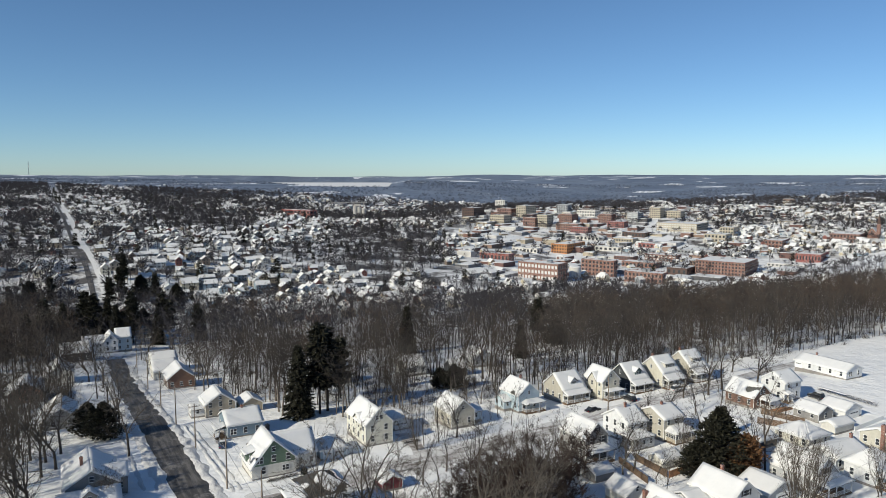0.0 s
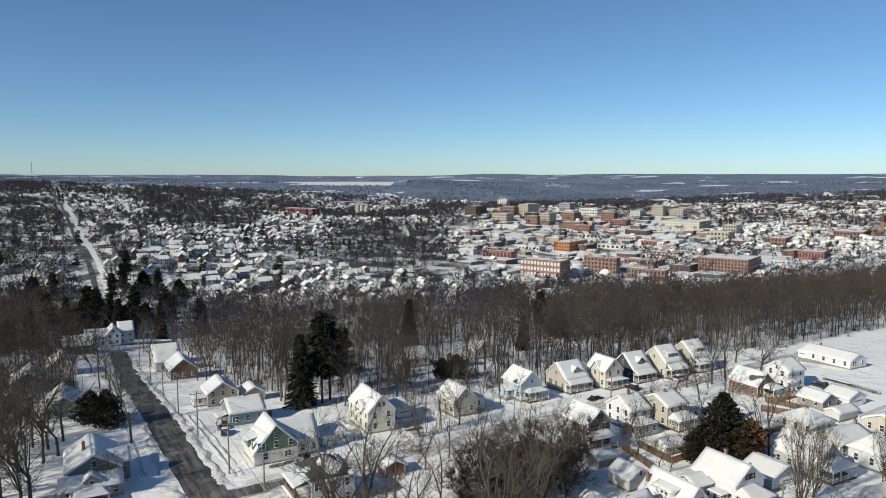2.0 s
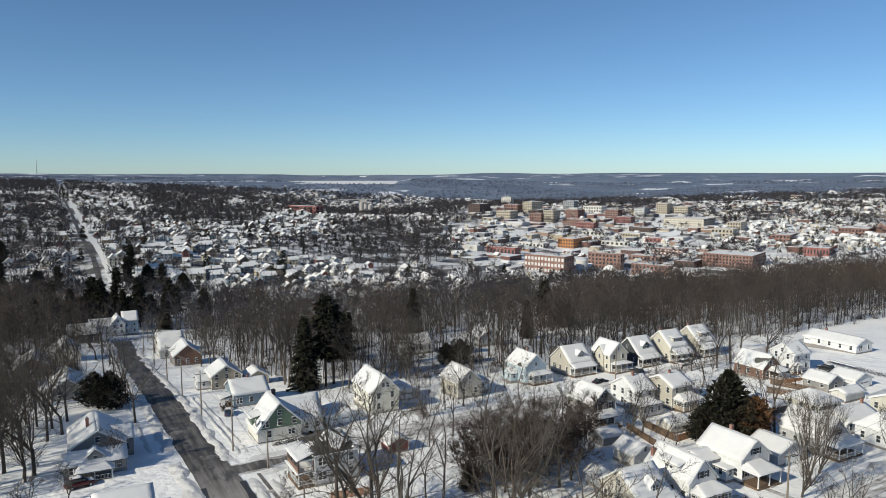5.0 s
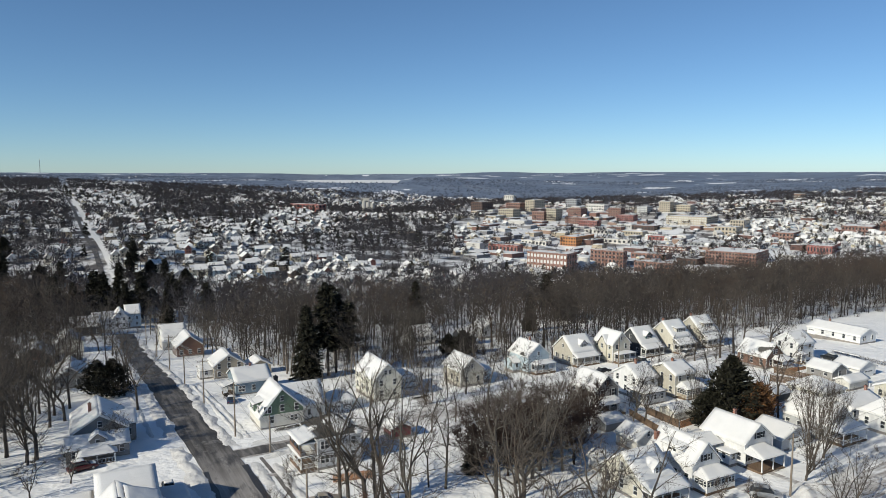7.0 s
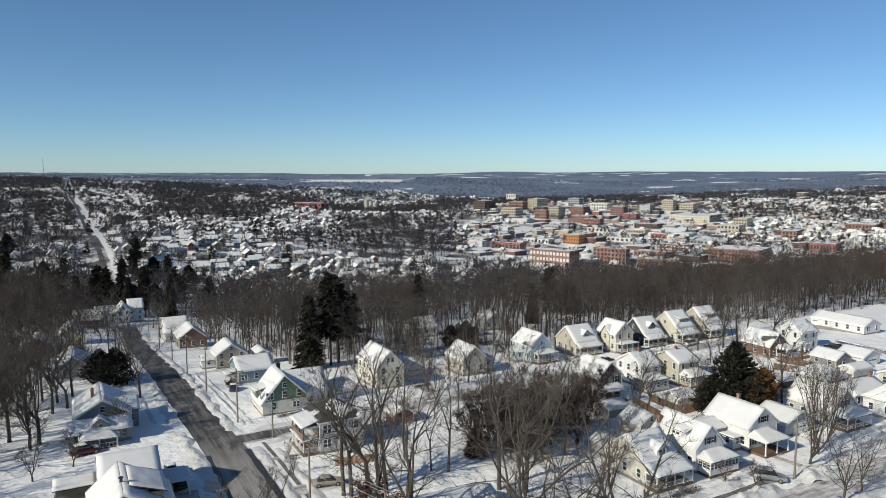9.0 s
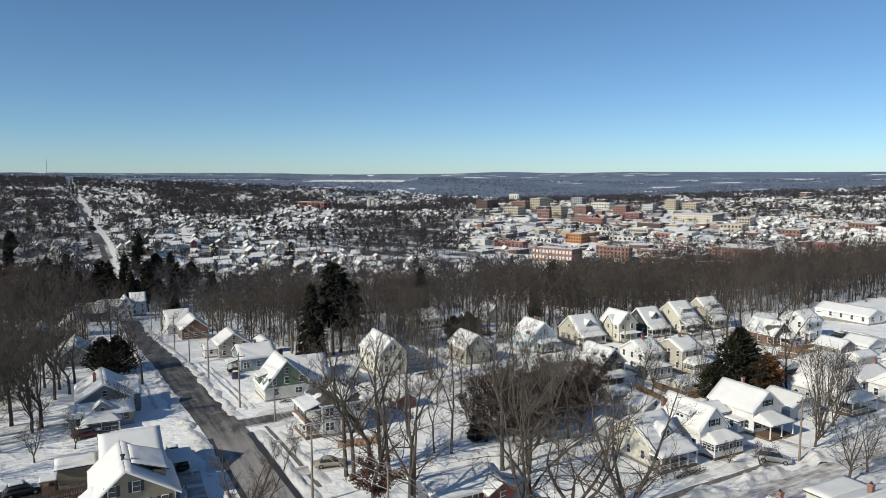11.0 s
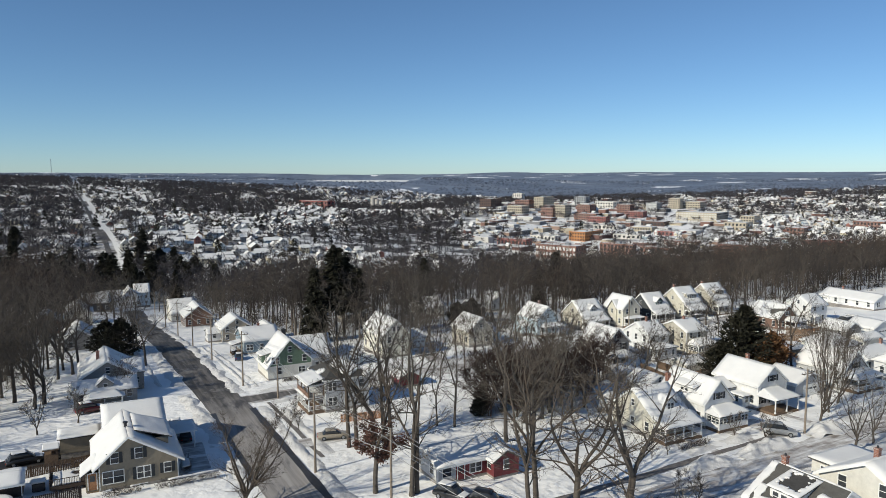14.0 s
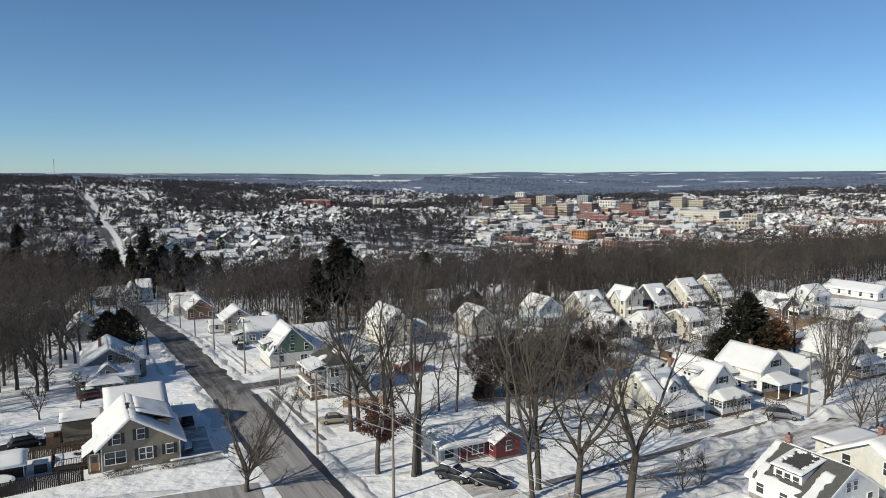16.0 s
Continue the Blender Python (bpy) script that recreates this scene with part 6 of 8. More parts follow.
for k, (u, v) in enumerate(((60, 96), (63, 99), (66, 96), (69, 99), (66, 102), (62, 103), (71, 95), (58.5, 99.5), (73, 99), (69, 104), (75, 94), (64, 93), (57, 95), (61, 93), (67, 93), (72, 103), (65, 106), (60, 100.5), (70, 97), (76, 98), (73, 91.5), (77, 104), (80, 100), (84, 104), (79, 109), (74, 108), (88, 106))):
    p = on_land(u, v)
    plant("brush", BRUSH[k % 2], p.x, p.y, p.z, k * 77, 0.8 + 0.05 * (k % 7), "dense reddish-brown bare thicket tree", group="thicket", name="thicket_tree")

# oak that kept its dry leaves
ok = bare_tree(190, 19, 0.31, 0.30, 2, 10, 0.24, 6, 5, 0.016, spread=0.3, low=9, lean=0.03)
p = on_land(30.6, 77.6)
oak = plant("oak", bare_meshes(ok, BARK, trunk_faces(8)), p.x, p.y, p.z, 30, 1.0, "bare oak with dry russet leaves on its low boughs")
lv, lf = [], []
lr = random.Random(8)
tips = ok[0][200:]
tips = tips[(tips[:, 2] > 1.5) & (tips[:, 2] < 8.5) & (np.hypot(tips[:, 0], tips[:, 1]) > 0.7)]
for k in range(4000):
    c = Vector(tips[lr.randrange(len(tips))]) + Vector((lr.gauss(0, 0.28), lr.gauss(0, 0.28), lr.gauss(0, 0.25)))
    a = Vector((lr.uniform(-1, 1), lr.uniform(-1, 1), lr.uniform(-1, 1))).normalized()
    b = a.orthogonal().normalized()
    s = lr.uniform(0.08, 0.18)
    n = len(lv)
    lv += [c - a * s, c + b * s * 0.6, c + a * s, c - b * s * 0.6]
    lf.append((n, n + 1, n + 2, n + 3))
part("leaves", raw_mesh("leaves", [tuple(q) for q in lv], lf, [OAK_LEAF]), None, oak, "dry russet leaves")

# evergreens
def conifer_meshes(seed, height, width, needles, shape=conifer, **kw):
    t, n = shape(seed, height, width, **kw)
    return [("trunk", raw_mesh("trunk", *t, [WOODS_BARK])), ("crown", raw_mesh("crown", *n, [needles]))]


SPRUCE = conifer_meshes(201, 18, 5.2, NEEDLES, whorls=30, per=12, droop=0.32, clump=0.95)
PINE = conifer_meshes(202, 21, 5.8, NEEDLES, whorls=17, per=8, droop=-0.08, ragged=0.6, bare_to=0.33, clump=1.5, power=0.4)
YEW = conifer_meshes(203, 10.5, 5.0, NEEDLES, full_evergreen)
BROAD = conifer_meshes(205, 14.5, 5.4, NEEDLES, full_evergreen, boughs=460, widest=0.25, lift=0.5)
RUSTY = conifer_meshes(204, 9.0, 3.4, RUST_NEEDLES, full_evergreen, boughs=380, sprays=13, size=0.6, widest=0.36, lift=0.9)
evergreens_near = (
    (109.8, 91.0, BROAD, 1.0, "big broad dark evergreen between the houses"), (107.2, 94.0, YEW, 0.72, "dark green conifer with a full skirt"), (113.0, 87.6, RUSTY, 1.02, "rusty brown-green arborvitae beside the dark evergreen"),
    (115.0, 95.5, SPRUCE, 0.55, "dark spruce with a pointed top"), (53, 174.5, SPRUCE, 1.05, "tall dark spruce at the edge of the woods"), (58.8, 175, PINE, 1.15, "tall dark pine with open boughs"),
    (61.6, 177, PINE, 1.05, "tall dark pine at the woods' edge"), (102.5, 181, YEW, 0.72, "broad dark evergreen at the woods' edge"), (99.0, 183.5, YEW, 0.62, "dark evergreen at the woods' edge"),
    (8.2, 183, YEW, 0.88, "broad dark evergreen beside the main road"), (5.0, 189, YEW, 0.8, "dark evergreen by the low house"), (41.4, 133.6, YEW, 0.16, "clipped round green shrub by the wall"),
    (58, 99, YEW, 0.35, "low dark evergreen under the thicket"), (64.5, 98.0, YEW, 0.55, "dark evergreen in the heart of the thicket"), (69.0, 100.5, YEW, 0.48, "dark evergreen in the heart of the thicket"), (55.6, 96.2, YEW, 0.28, "low dark evergreen under the thicket"), (128, 105, SPRUCE, 0.4, "small dark spruce by the brown house"),
    (150, 215, SPRUCE, 0.8, "dark spruce in the woods"), (176, 240, PINE, 0.95, "dark pine in the woods"), (70, 190, PINE, 0.85, "dark pine in the woods"),
    (182, 235, YEW, 1.1, "dark evergreen in the woods"), (24, 370, SPRUCE, 1.1, "dark spruce behind the foot of the road"), (32, 378, PINE, 1.1, "dark pine behind the foot of the road"),
)
evergreens_far = (
    (8, 372, SPRUCE, 1.0, "dark spruce below the road"), (42, 366, SPRUCE, 0.95, "dark spruce below the road"), (-30, 250, SPRUCE, 0.9, "dark spruce among the gardens"),
    (15, 385, PINE, 1.15, "dark pine below the road"), (2, 390, SPRUCE, 1.1, "dark spruce below the road"), (50, 385, PINE, 1.0, "dark pine below the road"),
    (-34, 300, SPRUCE, 1.0, "dark spruce on the slope"), (12, 402, PINE, 1.2, "tall dark pine behind the foot of the road"), (22, 395, SPRUCE, 1.2, "tall dark spruce behind the foot of the road"),
    (34, 402, PINE, 1.2, "tall dark pine behind the foot of the road"), (28, 386, BROAD, 1.1, "broad dark evergreen behind the foot of the road"), (64, 378, SPRUCE, 0.9, "dark spruce by the cross street"),
    (40, 556, PINE, 1.25, "dark pine at the foot of the far slope"), (54, 560, BROAD, 1.4, "broad dark evergreen at the foot of the far slope"), (47, 610, PINE, 1.15, "tall dark pine beside the hill street"), (62, 545, PINE, 1.1, "dark pine at the foot of the far slope"), (75, 535, BROAD, 1.3, "broad dark evergreen in the hollow"), (31, 530, PINE, 1.1, "dark pine in the hollow"),
    (-17, 570, BROAD, 1.3, "broad dark evergreen in the hollow"), (-37, 538, PINE, 1.3, "dark pine in the hollow"), (-46, 700, BROAD, 1.3, "broad dark evergreen beside the row of houses"), (-52, 560, BROAD, 1.3, "broad dark evergreen in the hollow"), (-30, 380, PINE, 1.05, "dark pine among the gardens"), (-4, 552, PINE, 1.1, "dark pine in the hollow"),
    (60, 362, PINE, 0.95, "dark pine by the cross street"), (18, 412, BROAD, 1.2, "broad dark evergreen below the road"), (40, 410, BROAD, 1.1, "broad dark evergreen below the road"),
    (6, 380, BROAD, 1.1, "broad dark evergreen below the road"), (-6, 372, PINE, 1.1, "tall dark pine below the road"), (48, 398, PINE, 1.15, "tall dark pine below the road"),
    (-20, 330, BROAD, 1.0, "broad dark evergreen on the slope"), (-12, 345, SPRUCE, 1.0, "dark spruce on the slope"), (124, 258, SPRUCE, 1.1, "tall dark spruce above the valley houses"),
)
for u, v, kind, size, label in evergreens_near + evergreens_far:
    p = on_land(u, v)
    plant("evergreen", kind, p.x, p.y, p.z, u * 53 % 360, size, label, "conifer", "evergreens", "conifer")

# the woods: a belt behind the houses, singly built along its near edge, joined further in
HOUSE_SPOTS = [(o.matrix_world.translation.x, o.matrix_world.translation.y) for o in bpy.data.objects if o.parent is None and o.get("category") in ("house", "garage", "barn", "shed")]


def in_woods(u, v, x, y):
    if y > 430 or abs(x) > 0.75 * y + 20:
        return False
    if x < 40 and u > 24 and y > 262 + 30 * noise.noise((x * 0.02, 4.0, 1.0)) and noise.noise((x * 0.02, y * 0.02, 8.0)) < 0.25:
        return False
    if u > 62:
        return v > 161 + 0.1 * max(0, 120 - u) - (8 if u > 200 else 0)
    if 24 < u <= 62:
        return (v > 180 and u > 50) or (v > 205 and u > 43)
    return ((u < 3 and v > 226) or (u < -12 and v > 136)) and noise.noise((x * 0.05, y * 0.05, 2.0)) < 0.45


def clear_of_houses(x, y, gap=7.5):
    return all(abs(x - hx - 1) > gap or abs(y - hy - 4) > gap for hx, hy in HOUSE_SPOTS)


def woods_mix():
    wr = random.Random(17)
    spots, seen = [], set()
    for _ in range(130000):
        y = wr.uniform(110, 430)
        x = wr.uniform(-0.72, 0.75) * y
        u, v = TC * x + TS * y, -TS * x + TC * y
        if not in_woods(u, v, x, y) or not clear_of_houses(x, y):
            continue
        gap = (7.5 if u < 3 and y < 260 else 5.4) if y < 300 else 4.4
        if 40 < u < 120 and y < 330 and wr.random() < 0.6:
            continue
        key = (int(x / gap), int(y / gap))
        if key in seen:
            continue
        seen.add(key)
        spots.append((y, x))
        if len(spots) >= 3900:
            break
    spots.sort()
    return spots


def stature(x, y):
    """Taller and lower stands within the woods."""
    return 0.90 + 0.42 * noise.noise((x * 0.03, y * 0.03, 3.0)) + 0.24 * noise.noise((x * 0.11, y * 0.11, 6.0))


spots = woods_mix()
wr = random.Random(18)
labels = ("tall bare forest tree with a straight grey trunk", "bare forest tree with a narrow brown crown", "slim bare tree among others on the slope")
for i, (y, x) in enumerate(spots[:100]):
    k = wr.randrange(5)
    plant("woods", WOODS[k], x, y, land(x, y), wr.uniform(0, 360), stature(x, y) * wr.uniform(0.75, 1.15), labels[k % 3], group="woods trees")


def joined(name, arrays, places, mats, label, category="trees", flat=False):
    """Many copies of a few shapes as one mesh. places: shape, x, y, z, turn, size, and optional height factor."""
    vs, fs, ms, n = [], [], [], 0
    for k, x, y, z, turn, size, tall in places:
        v, f, m = arrays[k]
        c, s = math.cos(turn) * size, math.sin(turn) * size
        w = np.empty_like(v)
        w[:, 0], w[:, 1], w[:, 2] = v[:, 0] * c - v[:, 1] * s + x, v[:, 0] * s + v[:, 1] * c + y, v[:, 2] * size * tall + z
        vs.append(w)
        fs.append(f + n)
        ms.append(m)
        n += len(v)
    me = raw_mesh(name, np.concatenate(vs), np.concatenate(fs), mats, np.concatenate(ms))
    return tagged(new(name, me), label, category, kind="stuff")


def lone(arr):
    return arr[0], arr[1], np.zeros(len(arr[1]), int)


DEEP = [lone(bare_tree(210 + k, 21, 0.19, (0.34, 0.25, 0.36, 0.28, 0.3)[k], (2, 3, 2, 3, 2)[k], (10, 7, 9, 7, 9)[k], 0.35, 6, 2, 0.046, 3, low=1, detail=0)) for k in range(5)]
FARTHER = [lone(bare_tree(220 + k, 19, 0.17, (0.32, 0.25, 0.35, 0.28)[k], 2, 6, 0.33, 4, 1, 0.085, 3, low=1, detail=0)) for k in range(4)]
places = [(wr.randrange(5) if y < 300 else 5 + wr.randrange(4), x, y, land(x, y), wr.uniform(0, 6.28), stature(x, y) * wr.uniform(0.55, 1.15), 1.0) for y, x in spots[100:]]
joined("woods", DEEP + FARTHER, places, [WOODS_BARK], "bare brown woods on the slope")

# undergrowth: saplings and scrub between the trunks
def scrub_shape(seed):
    g = Grow(seed)
    for _ in range(44):
        p = Vector((g.rng.gauss(0, 0.9), g.rng.gauss(0, 0.9), -0.2))
        d = Vector((g.rng.uniform(-0.6, 0.6), g.rng.uniform(-0.6, 0.6), 1)).normalized()
        g.blade(p, d, g.rng.uniform(1.5, 5.5), 0.035)
    return lone(g.arrays())


SCRUB = [scrub_shape(230 + k) for k in range(3)]
places = []
for _ in range(2400):
    y = wr.uniform(120, 330)
    x = wr.uniform(-0.66, 0.68) * y
    u, v = TC * x + TS * y, -TS * x + TC * y
    if in_woods(u, v + 3, x, y) and clear_of_houses(x, y, 6.0) and abs(u - 19.5) > 8:
        places.append((wr.randrange(3), x, y, land(x, y), wr.uniform(0, 6.28), wr.uniform(0.4, 1.2), 1.0))
for _ in range(900):
    u, v = wr.uniform(-75, 2), wr.uniform(118, 280)
    x, y = grid_xy(u, v)
    if (u < -14 or v > 226) and clear_of_houses(x, y, 5.0):
        places.append((wr.randrange(3), x, y, land(x, y), wr.uniform(0, 6.28), wr.uniform(0.6, 1.6), 1.0))
joined("undergrowth", SCRUB, places, [WOODS_BARK], "bare brown saplings and scrub under the trees", "undergrowth")

# garden trees scattered between the houses of the middle rows
gr = random.Random(61)
count = 0
while count < 50:
    u, v = gr.uniform(58, 165), gr.uniform(74, 160)
    x, y = grid_xy(u, v)
    if any(a - 3.0 < u < b + 3.0 and c - 6.0 < v < d + 3.0 for a, b, c, d in HOUSE_BOXES) or abs(v - 122.0 - 0.085 * u) < 6 or (u < 80 and v < 112) or v < 87 or x > 0.64 * y:
        continue
    k = gr.choice((1, 3, 1, 4, 3))
    plant("garden", WOODS[k], x, y, land(x, y), gr.uniform(0, 360), gr.uniform(0.42, 0.8 if v > 104 else 0.6), gr.choice(("bare garden tree between the houses", "small spreading bare tree in a back garden", "slender bare tree by a snowy yard")), group="bare garden trees")
    count += 1


count = 0
while count < 34:
    u, v = gr.uniform(-62, 1) if count % 3 else gr.uniform(-24, 1), gr.uniform(132, 262)
    x, y = grid_xy(u, v)
    if any(a - 2 < u < b + 2 and c - 13 < v < d + 2 for a, b, c, d in HOUSE_BOXES) or x < -0.7 * y:
        continue
    plant("garden", (NEAR_TREES if v < 185 else WOODS)[gr.choice((1, 3, 4, 1, 0))], x, y, land(x, y), gr.uniform(0, 360), gr.uniform(0.75, 1.05), gr.choice(("tall bare tree in the wooded gardens", "broad bare tree in the wooded gardens")), group="bare garden trees")
    count += 1


# ---- the valley: frozen lake, streets, far houses, downtown ----
lake_line = [(-340 - 0.33 * t, 2700 + t, 135 + 0.27 * min(t, 1500)) for t in range(0, 1750, 125)]
lv = [(x - w, y, 18.5) for x, y, w in lake_line] + [(x + w, y, 18.5) for x, y, w in lake_line]
n = len(lake_line)
tagged(new("water", raw_mesh("water", lv, [(i, n + i, n + i + 1, i + 1) for i in range(n - 1)], [SNOW])), "frozen lake under snow, far off", "lake", kind="structure")

HILL_LINE = [(-225, 465), (-252, 512), (-310, 616), (-394, 759), (-564, 1063), (-852, 1564)]
strip_on_land("road_hill", HILL_LINE, 3.8, ASPHALT, "dark cleared street running straight up the far hill", 0.25, 12, 0.15, 3, 8)
strip_on_land("verge", [(x + 7.2, y + 3.8) for x, y in HILL_LINE], 6.0, SNOW, "broad snowy verge beside the street up the hill", 0.4, 12, 0.4, 3, 9)
strip_on_land("road_ramp", [(40, 860), (70, 900), (75, 960), (50, 1010), (20, 1060), (-40, 1423), (20, 1480)], 9, ASPHALT, "curving road towards downtown", 0.3, 12, 0.1, 3, 9)
strip_on_land("road_avenue", [(420, 990), (560, 1160), (640, 1300)], 12, PACKED, "wide snowy avenue leading out of town", 0.3, 12, 0.1, 3, 10)

# Violet-grey tint paints some distance haze into the trees' colour.
HAZED_BARK = make_bark("hazed_bark", (0.046, 0.043, 0.048))
WALL_MIX = make_islands("house_paints", ((0.0, (0.70, 0.69, 0.66)), (0.3, (0.52, 0.50, 0.46)), (0.45, (0.40, 0.33, 0.24)), (0.55, (0.28, 0.30, 0.32)), (0.66, (0.62, 0.56, 0.42)), (0.76, (0.25, 0.11, 0.09)), (0.84, (0.30, 0.38, 0.44)), (0.92, (0.20, 0.16, 0.13))))
FAR_SNOW = make_snow("far_roof_snow", 0.03, 0.1)


def far_house(w, l, e, r, wing=False):
    """Walls, windows and snow-laden roof slopes of a small house, as triangles in three materials."""
    v, f, m = [], [], []

    def quad(a, b, c, d, mat):
        n = len(v)
        v.extend((a, b, c, d))
        f.extend(((n, n + 1, n + 2), (n, n + 2, n + 3)))
        m.extend((mat, mat))

    def shell(x0, x1, y0, y1, e, r):
        n = len(v)
        xm = (x0 + x1) / 2
        v.extend(((x0, y0, -3), (x1, y0, -3), (x1, y1, -3), (x0, y1, -3), (x0, y0, e), (x1, y0, e), (x1, y1, e), (x0, y1, e), (xm, y0, r), (xm, y1, r)))
        for t in ((0, 1, 5), (0, 5, 4), (1, 2, 6), (1, 6, 5), (2, 3, 7), (2, 7, 6), (3, 0, 4), (3, 4, 7), (4, 5, 8), (6, 7, 9)):
            f.append(tuple(n + i for i in t))
            m.append(0)
        o, t = 0.45, 0.3
        s = (r - e) / (xm - x0)
        for k, edge in ((-1, x0), (1, x1)):
            a, b, c, d = (edge + k * o, y0 - o, e - s * o), (edge + k * o, y1 + o, e - s * o), (xm, y1 + o, r), (xm, y0 - o, r)
            up = [(p[0], p[1], p[2] + t) for p in (a, b, c, d)]
            quad(*(up if k < 0 else up[::-1]), 1)
            quad(a, b, up[1], up[0], 1)
            quad(a, up[0], up[3], d, 1)
            quad(b, c, up[2], up[1], 1)
        for y, k in ((y0, -1), (y1, 1)):
            for i in range(2):
                for z in ((1.0, 3.6) if e > 4.4 else (1.0,)):
                    x = x0 + (x1 - x0) * (0.22 + 0.4 * i)
                    yy = y + k * 0.05
                    quad((x, yy, z), (x + 1.0, yy, z), (x + 1.0, yy, z + 1.4), (x, yy, z + 1.4), 2)
        for x, k in ((x0, -1), (x1, 1)):
            for i in range(3):
                for z in ((1.0, 3.6) if e > 4.4 else (1.0,)):
                    y = y0 + (y1 - y0) * (0.12 + 0.3 * i)
                    xx = x + k * 0.05
                    quad((xx, y, z), (xx, y + 1.0, z), (xx, y + 1.0, z + 1.4), (xx, y, z + 1.4), 2)

    shell(-w / 2, w / 2, -l / 2, l / 2, e, r)
    if wing:
        shell(-w / 2, w / 2, -l / 2 - 3.0, -l / 2, 2.6, 3.6)
    return np.array(v, float), np.array(f), np.array(m)


def with_ell(a, b, x, y):
    """Joins a second, crossing gable to a small house."""
    v = np.stack([-b[0][:, 1] + x, b[0][:, 0] + y, b[0][:, 2]], -1)
    return np.concatenate([a[0], v]), np.concatenate([a[1], b[1] + len(a[0])]), np.concatenate([a[2], b[2]])


FAR_HOUSES = [with_ell(far_house(6.5, 9, 5.0, 8.0), far_house(5, 7, 4.6, 6.9), 3.5, 0.5), with_ell(far_house(7, 11, 5.4, 8.2, True), far_house(5.5, 6, 5.2, 7.6), -3.5, -1.5), far_house(7, 9, 5.2, 8.6, True), far_house(8, 10, 3.4, 6.8), far_house(7.5, 9, 5.4, 8.0), far_house(6.4, 8, 2.6, 4.6), far_house(9, 13, 5.4, 8.8, True), far_house(8, 16, 3.2, 5.6)]
fr = random.Random(44)


def in_core(x, y):
    """Downtown and its works: few dwellings there."""
    edge = 110 * noise.noise((x * 0.006, y * 0.006, 21.0))
    return (0.01 * y + 10 + edge < x < 0.37 * y + edge and 690 + edge < y < 1750) or (x >= 0.3 * y and 620 < y < 960)


def wooded_at(x, y):
    """Where the far slopes keep their trees: above about 0.1."""
    return noise.noise((x * 0.006, y * 0.004, 2.0)) + 0.5 * noise.noise((x * 0.02, y * 0.012, 5.0))


def far_lots():
    """Plots along loose rows of streets, thinned where the land stays wooded."""
    out, cells = [], set()
    for _ in range(26000):
        y = math.sqrt(fr.uniform(285 ** 2, 2150 ** 2))
        x = fr.uniform(-0.72, 0.72) * y
        u, v = TC * x + TS * y, -TS * x + TC * y
        if (in_core(x, y) and fr.random() < 0.93) or in_woods(u, v, x, y) or (y < 470 and x > 30) or (abs(u - 16) < 40 and v < 395) or (u < 24 and y < 400):
            continue
        if -12 < u - 23 + 0.012 * v < 19:
            continue
        wooded = wooded_at(x, y)
        along = -26 < u - 23 + 0.012 * v < 34
        if wooded > (0.13 if not along else 0.8) - (y - 400) / 6000 or (not along and fr.random() < 0.2):
            continue
        cell = (int(u / 17), int(v / 19))
        if cell in cells:
            continue
        cells.add(cell)
        if y > 1900 and fr.random() < 0.5:
            continue
        out.append((y, x))
    out.sort()
    return out


ROWS = ((-39, 672), (-24, 695), (-13, 667), (3, 684), (1, 632), (36, 648), (44, 662), (108, 738), (116, 664), (137, 683), (155, 721))
row_xy = [grid_xy(u, v) for u, v in ROWS]
lots = [lot for lot in far_lots() if all(math.hypot(lot[1] - x, lot[0] - y) > 11 for x, y in row_xy)]
lots = [(y, x) for x, y in row_xy] + lots
# the nearest of them singly, with walls, roof, windows and chimney as parts
PAINTS = [WHITE, OFFWHITE, CREAM, BEIGE, GREYW, PALEBLUE, TAN, LIGHTGREY, BROWN, BLUE]
HUES = ["white", "off-white", "cream", "beige", "grey", "pale blue", "tan", "light grey", "brown", "slate blue"]
SHAPES = []
for w, l, e, r in ((7, 9, 5.2, 8.4), (8, 10, 3.4, 6.8), (7.5, 9.5, 5.4, 8.0), (6.4, 8, 2.8, 4.8)):
    body = prism(bmesh.new(), [(-w / 2, -l / 2, -2), (w / 2, -l / 2, -2), (w / 2, -l / 2, e), (0, -l / 2, r), (-w / 2, -l / 2, e)], (0, l, 0))
    slopes = []
    for k in (-1, 1):
        s = (r - e) / (w / 2)
        q = [(k * (w / 2 + 0.4), -l / 2 - 0.4, e - s * 0.4 + 0.35), (k * (w / 2 + 0.4), l / 2 + 0.4, e - s * 0.4 + 0.35), (0, l / 2 + 0.4, r + 0.35), (0, -l / 2 - 0.4, r + 0.35)]
        slopes.append(mesh_of("roof_slope", slab(bmesh.new(), *q, 0.34), ROOF_SNOW))
    SHAPES.append((w, l, e, r, body, slopes))
PANE_FAR = mesh_of("window", boxed(-0.5, 0.5, -0.06, 0.06, 0, 1.4), GLASS)
CHIM_FAR = mesh_of("chimney", boxed(-0.35, 0.35, -0.35, 0.35, -1.0, 1.6), BRICK)
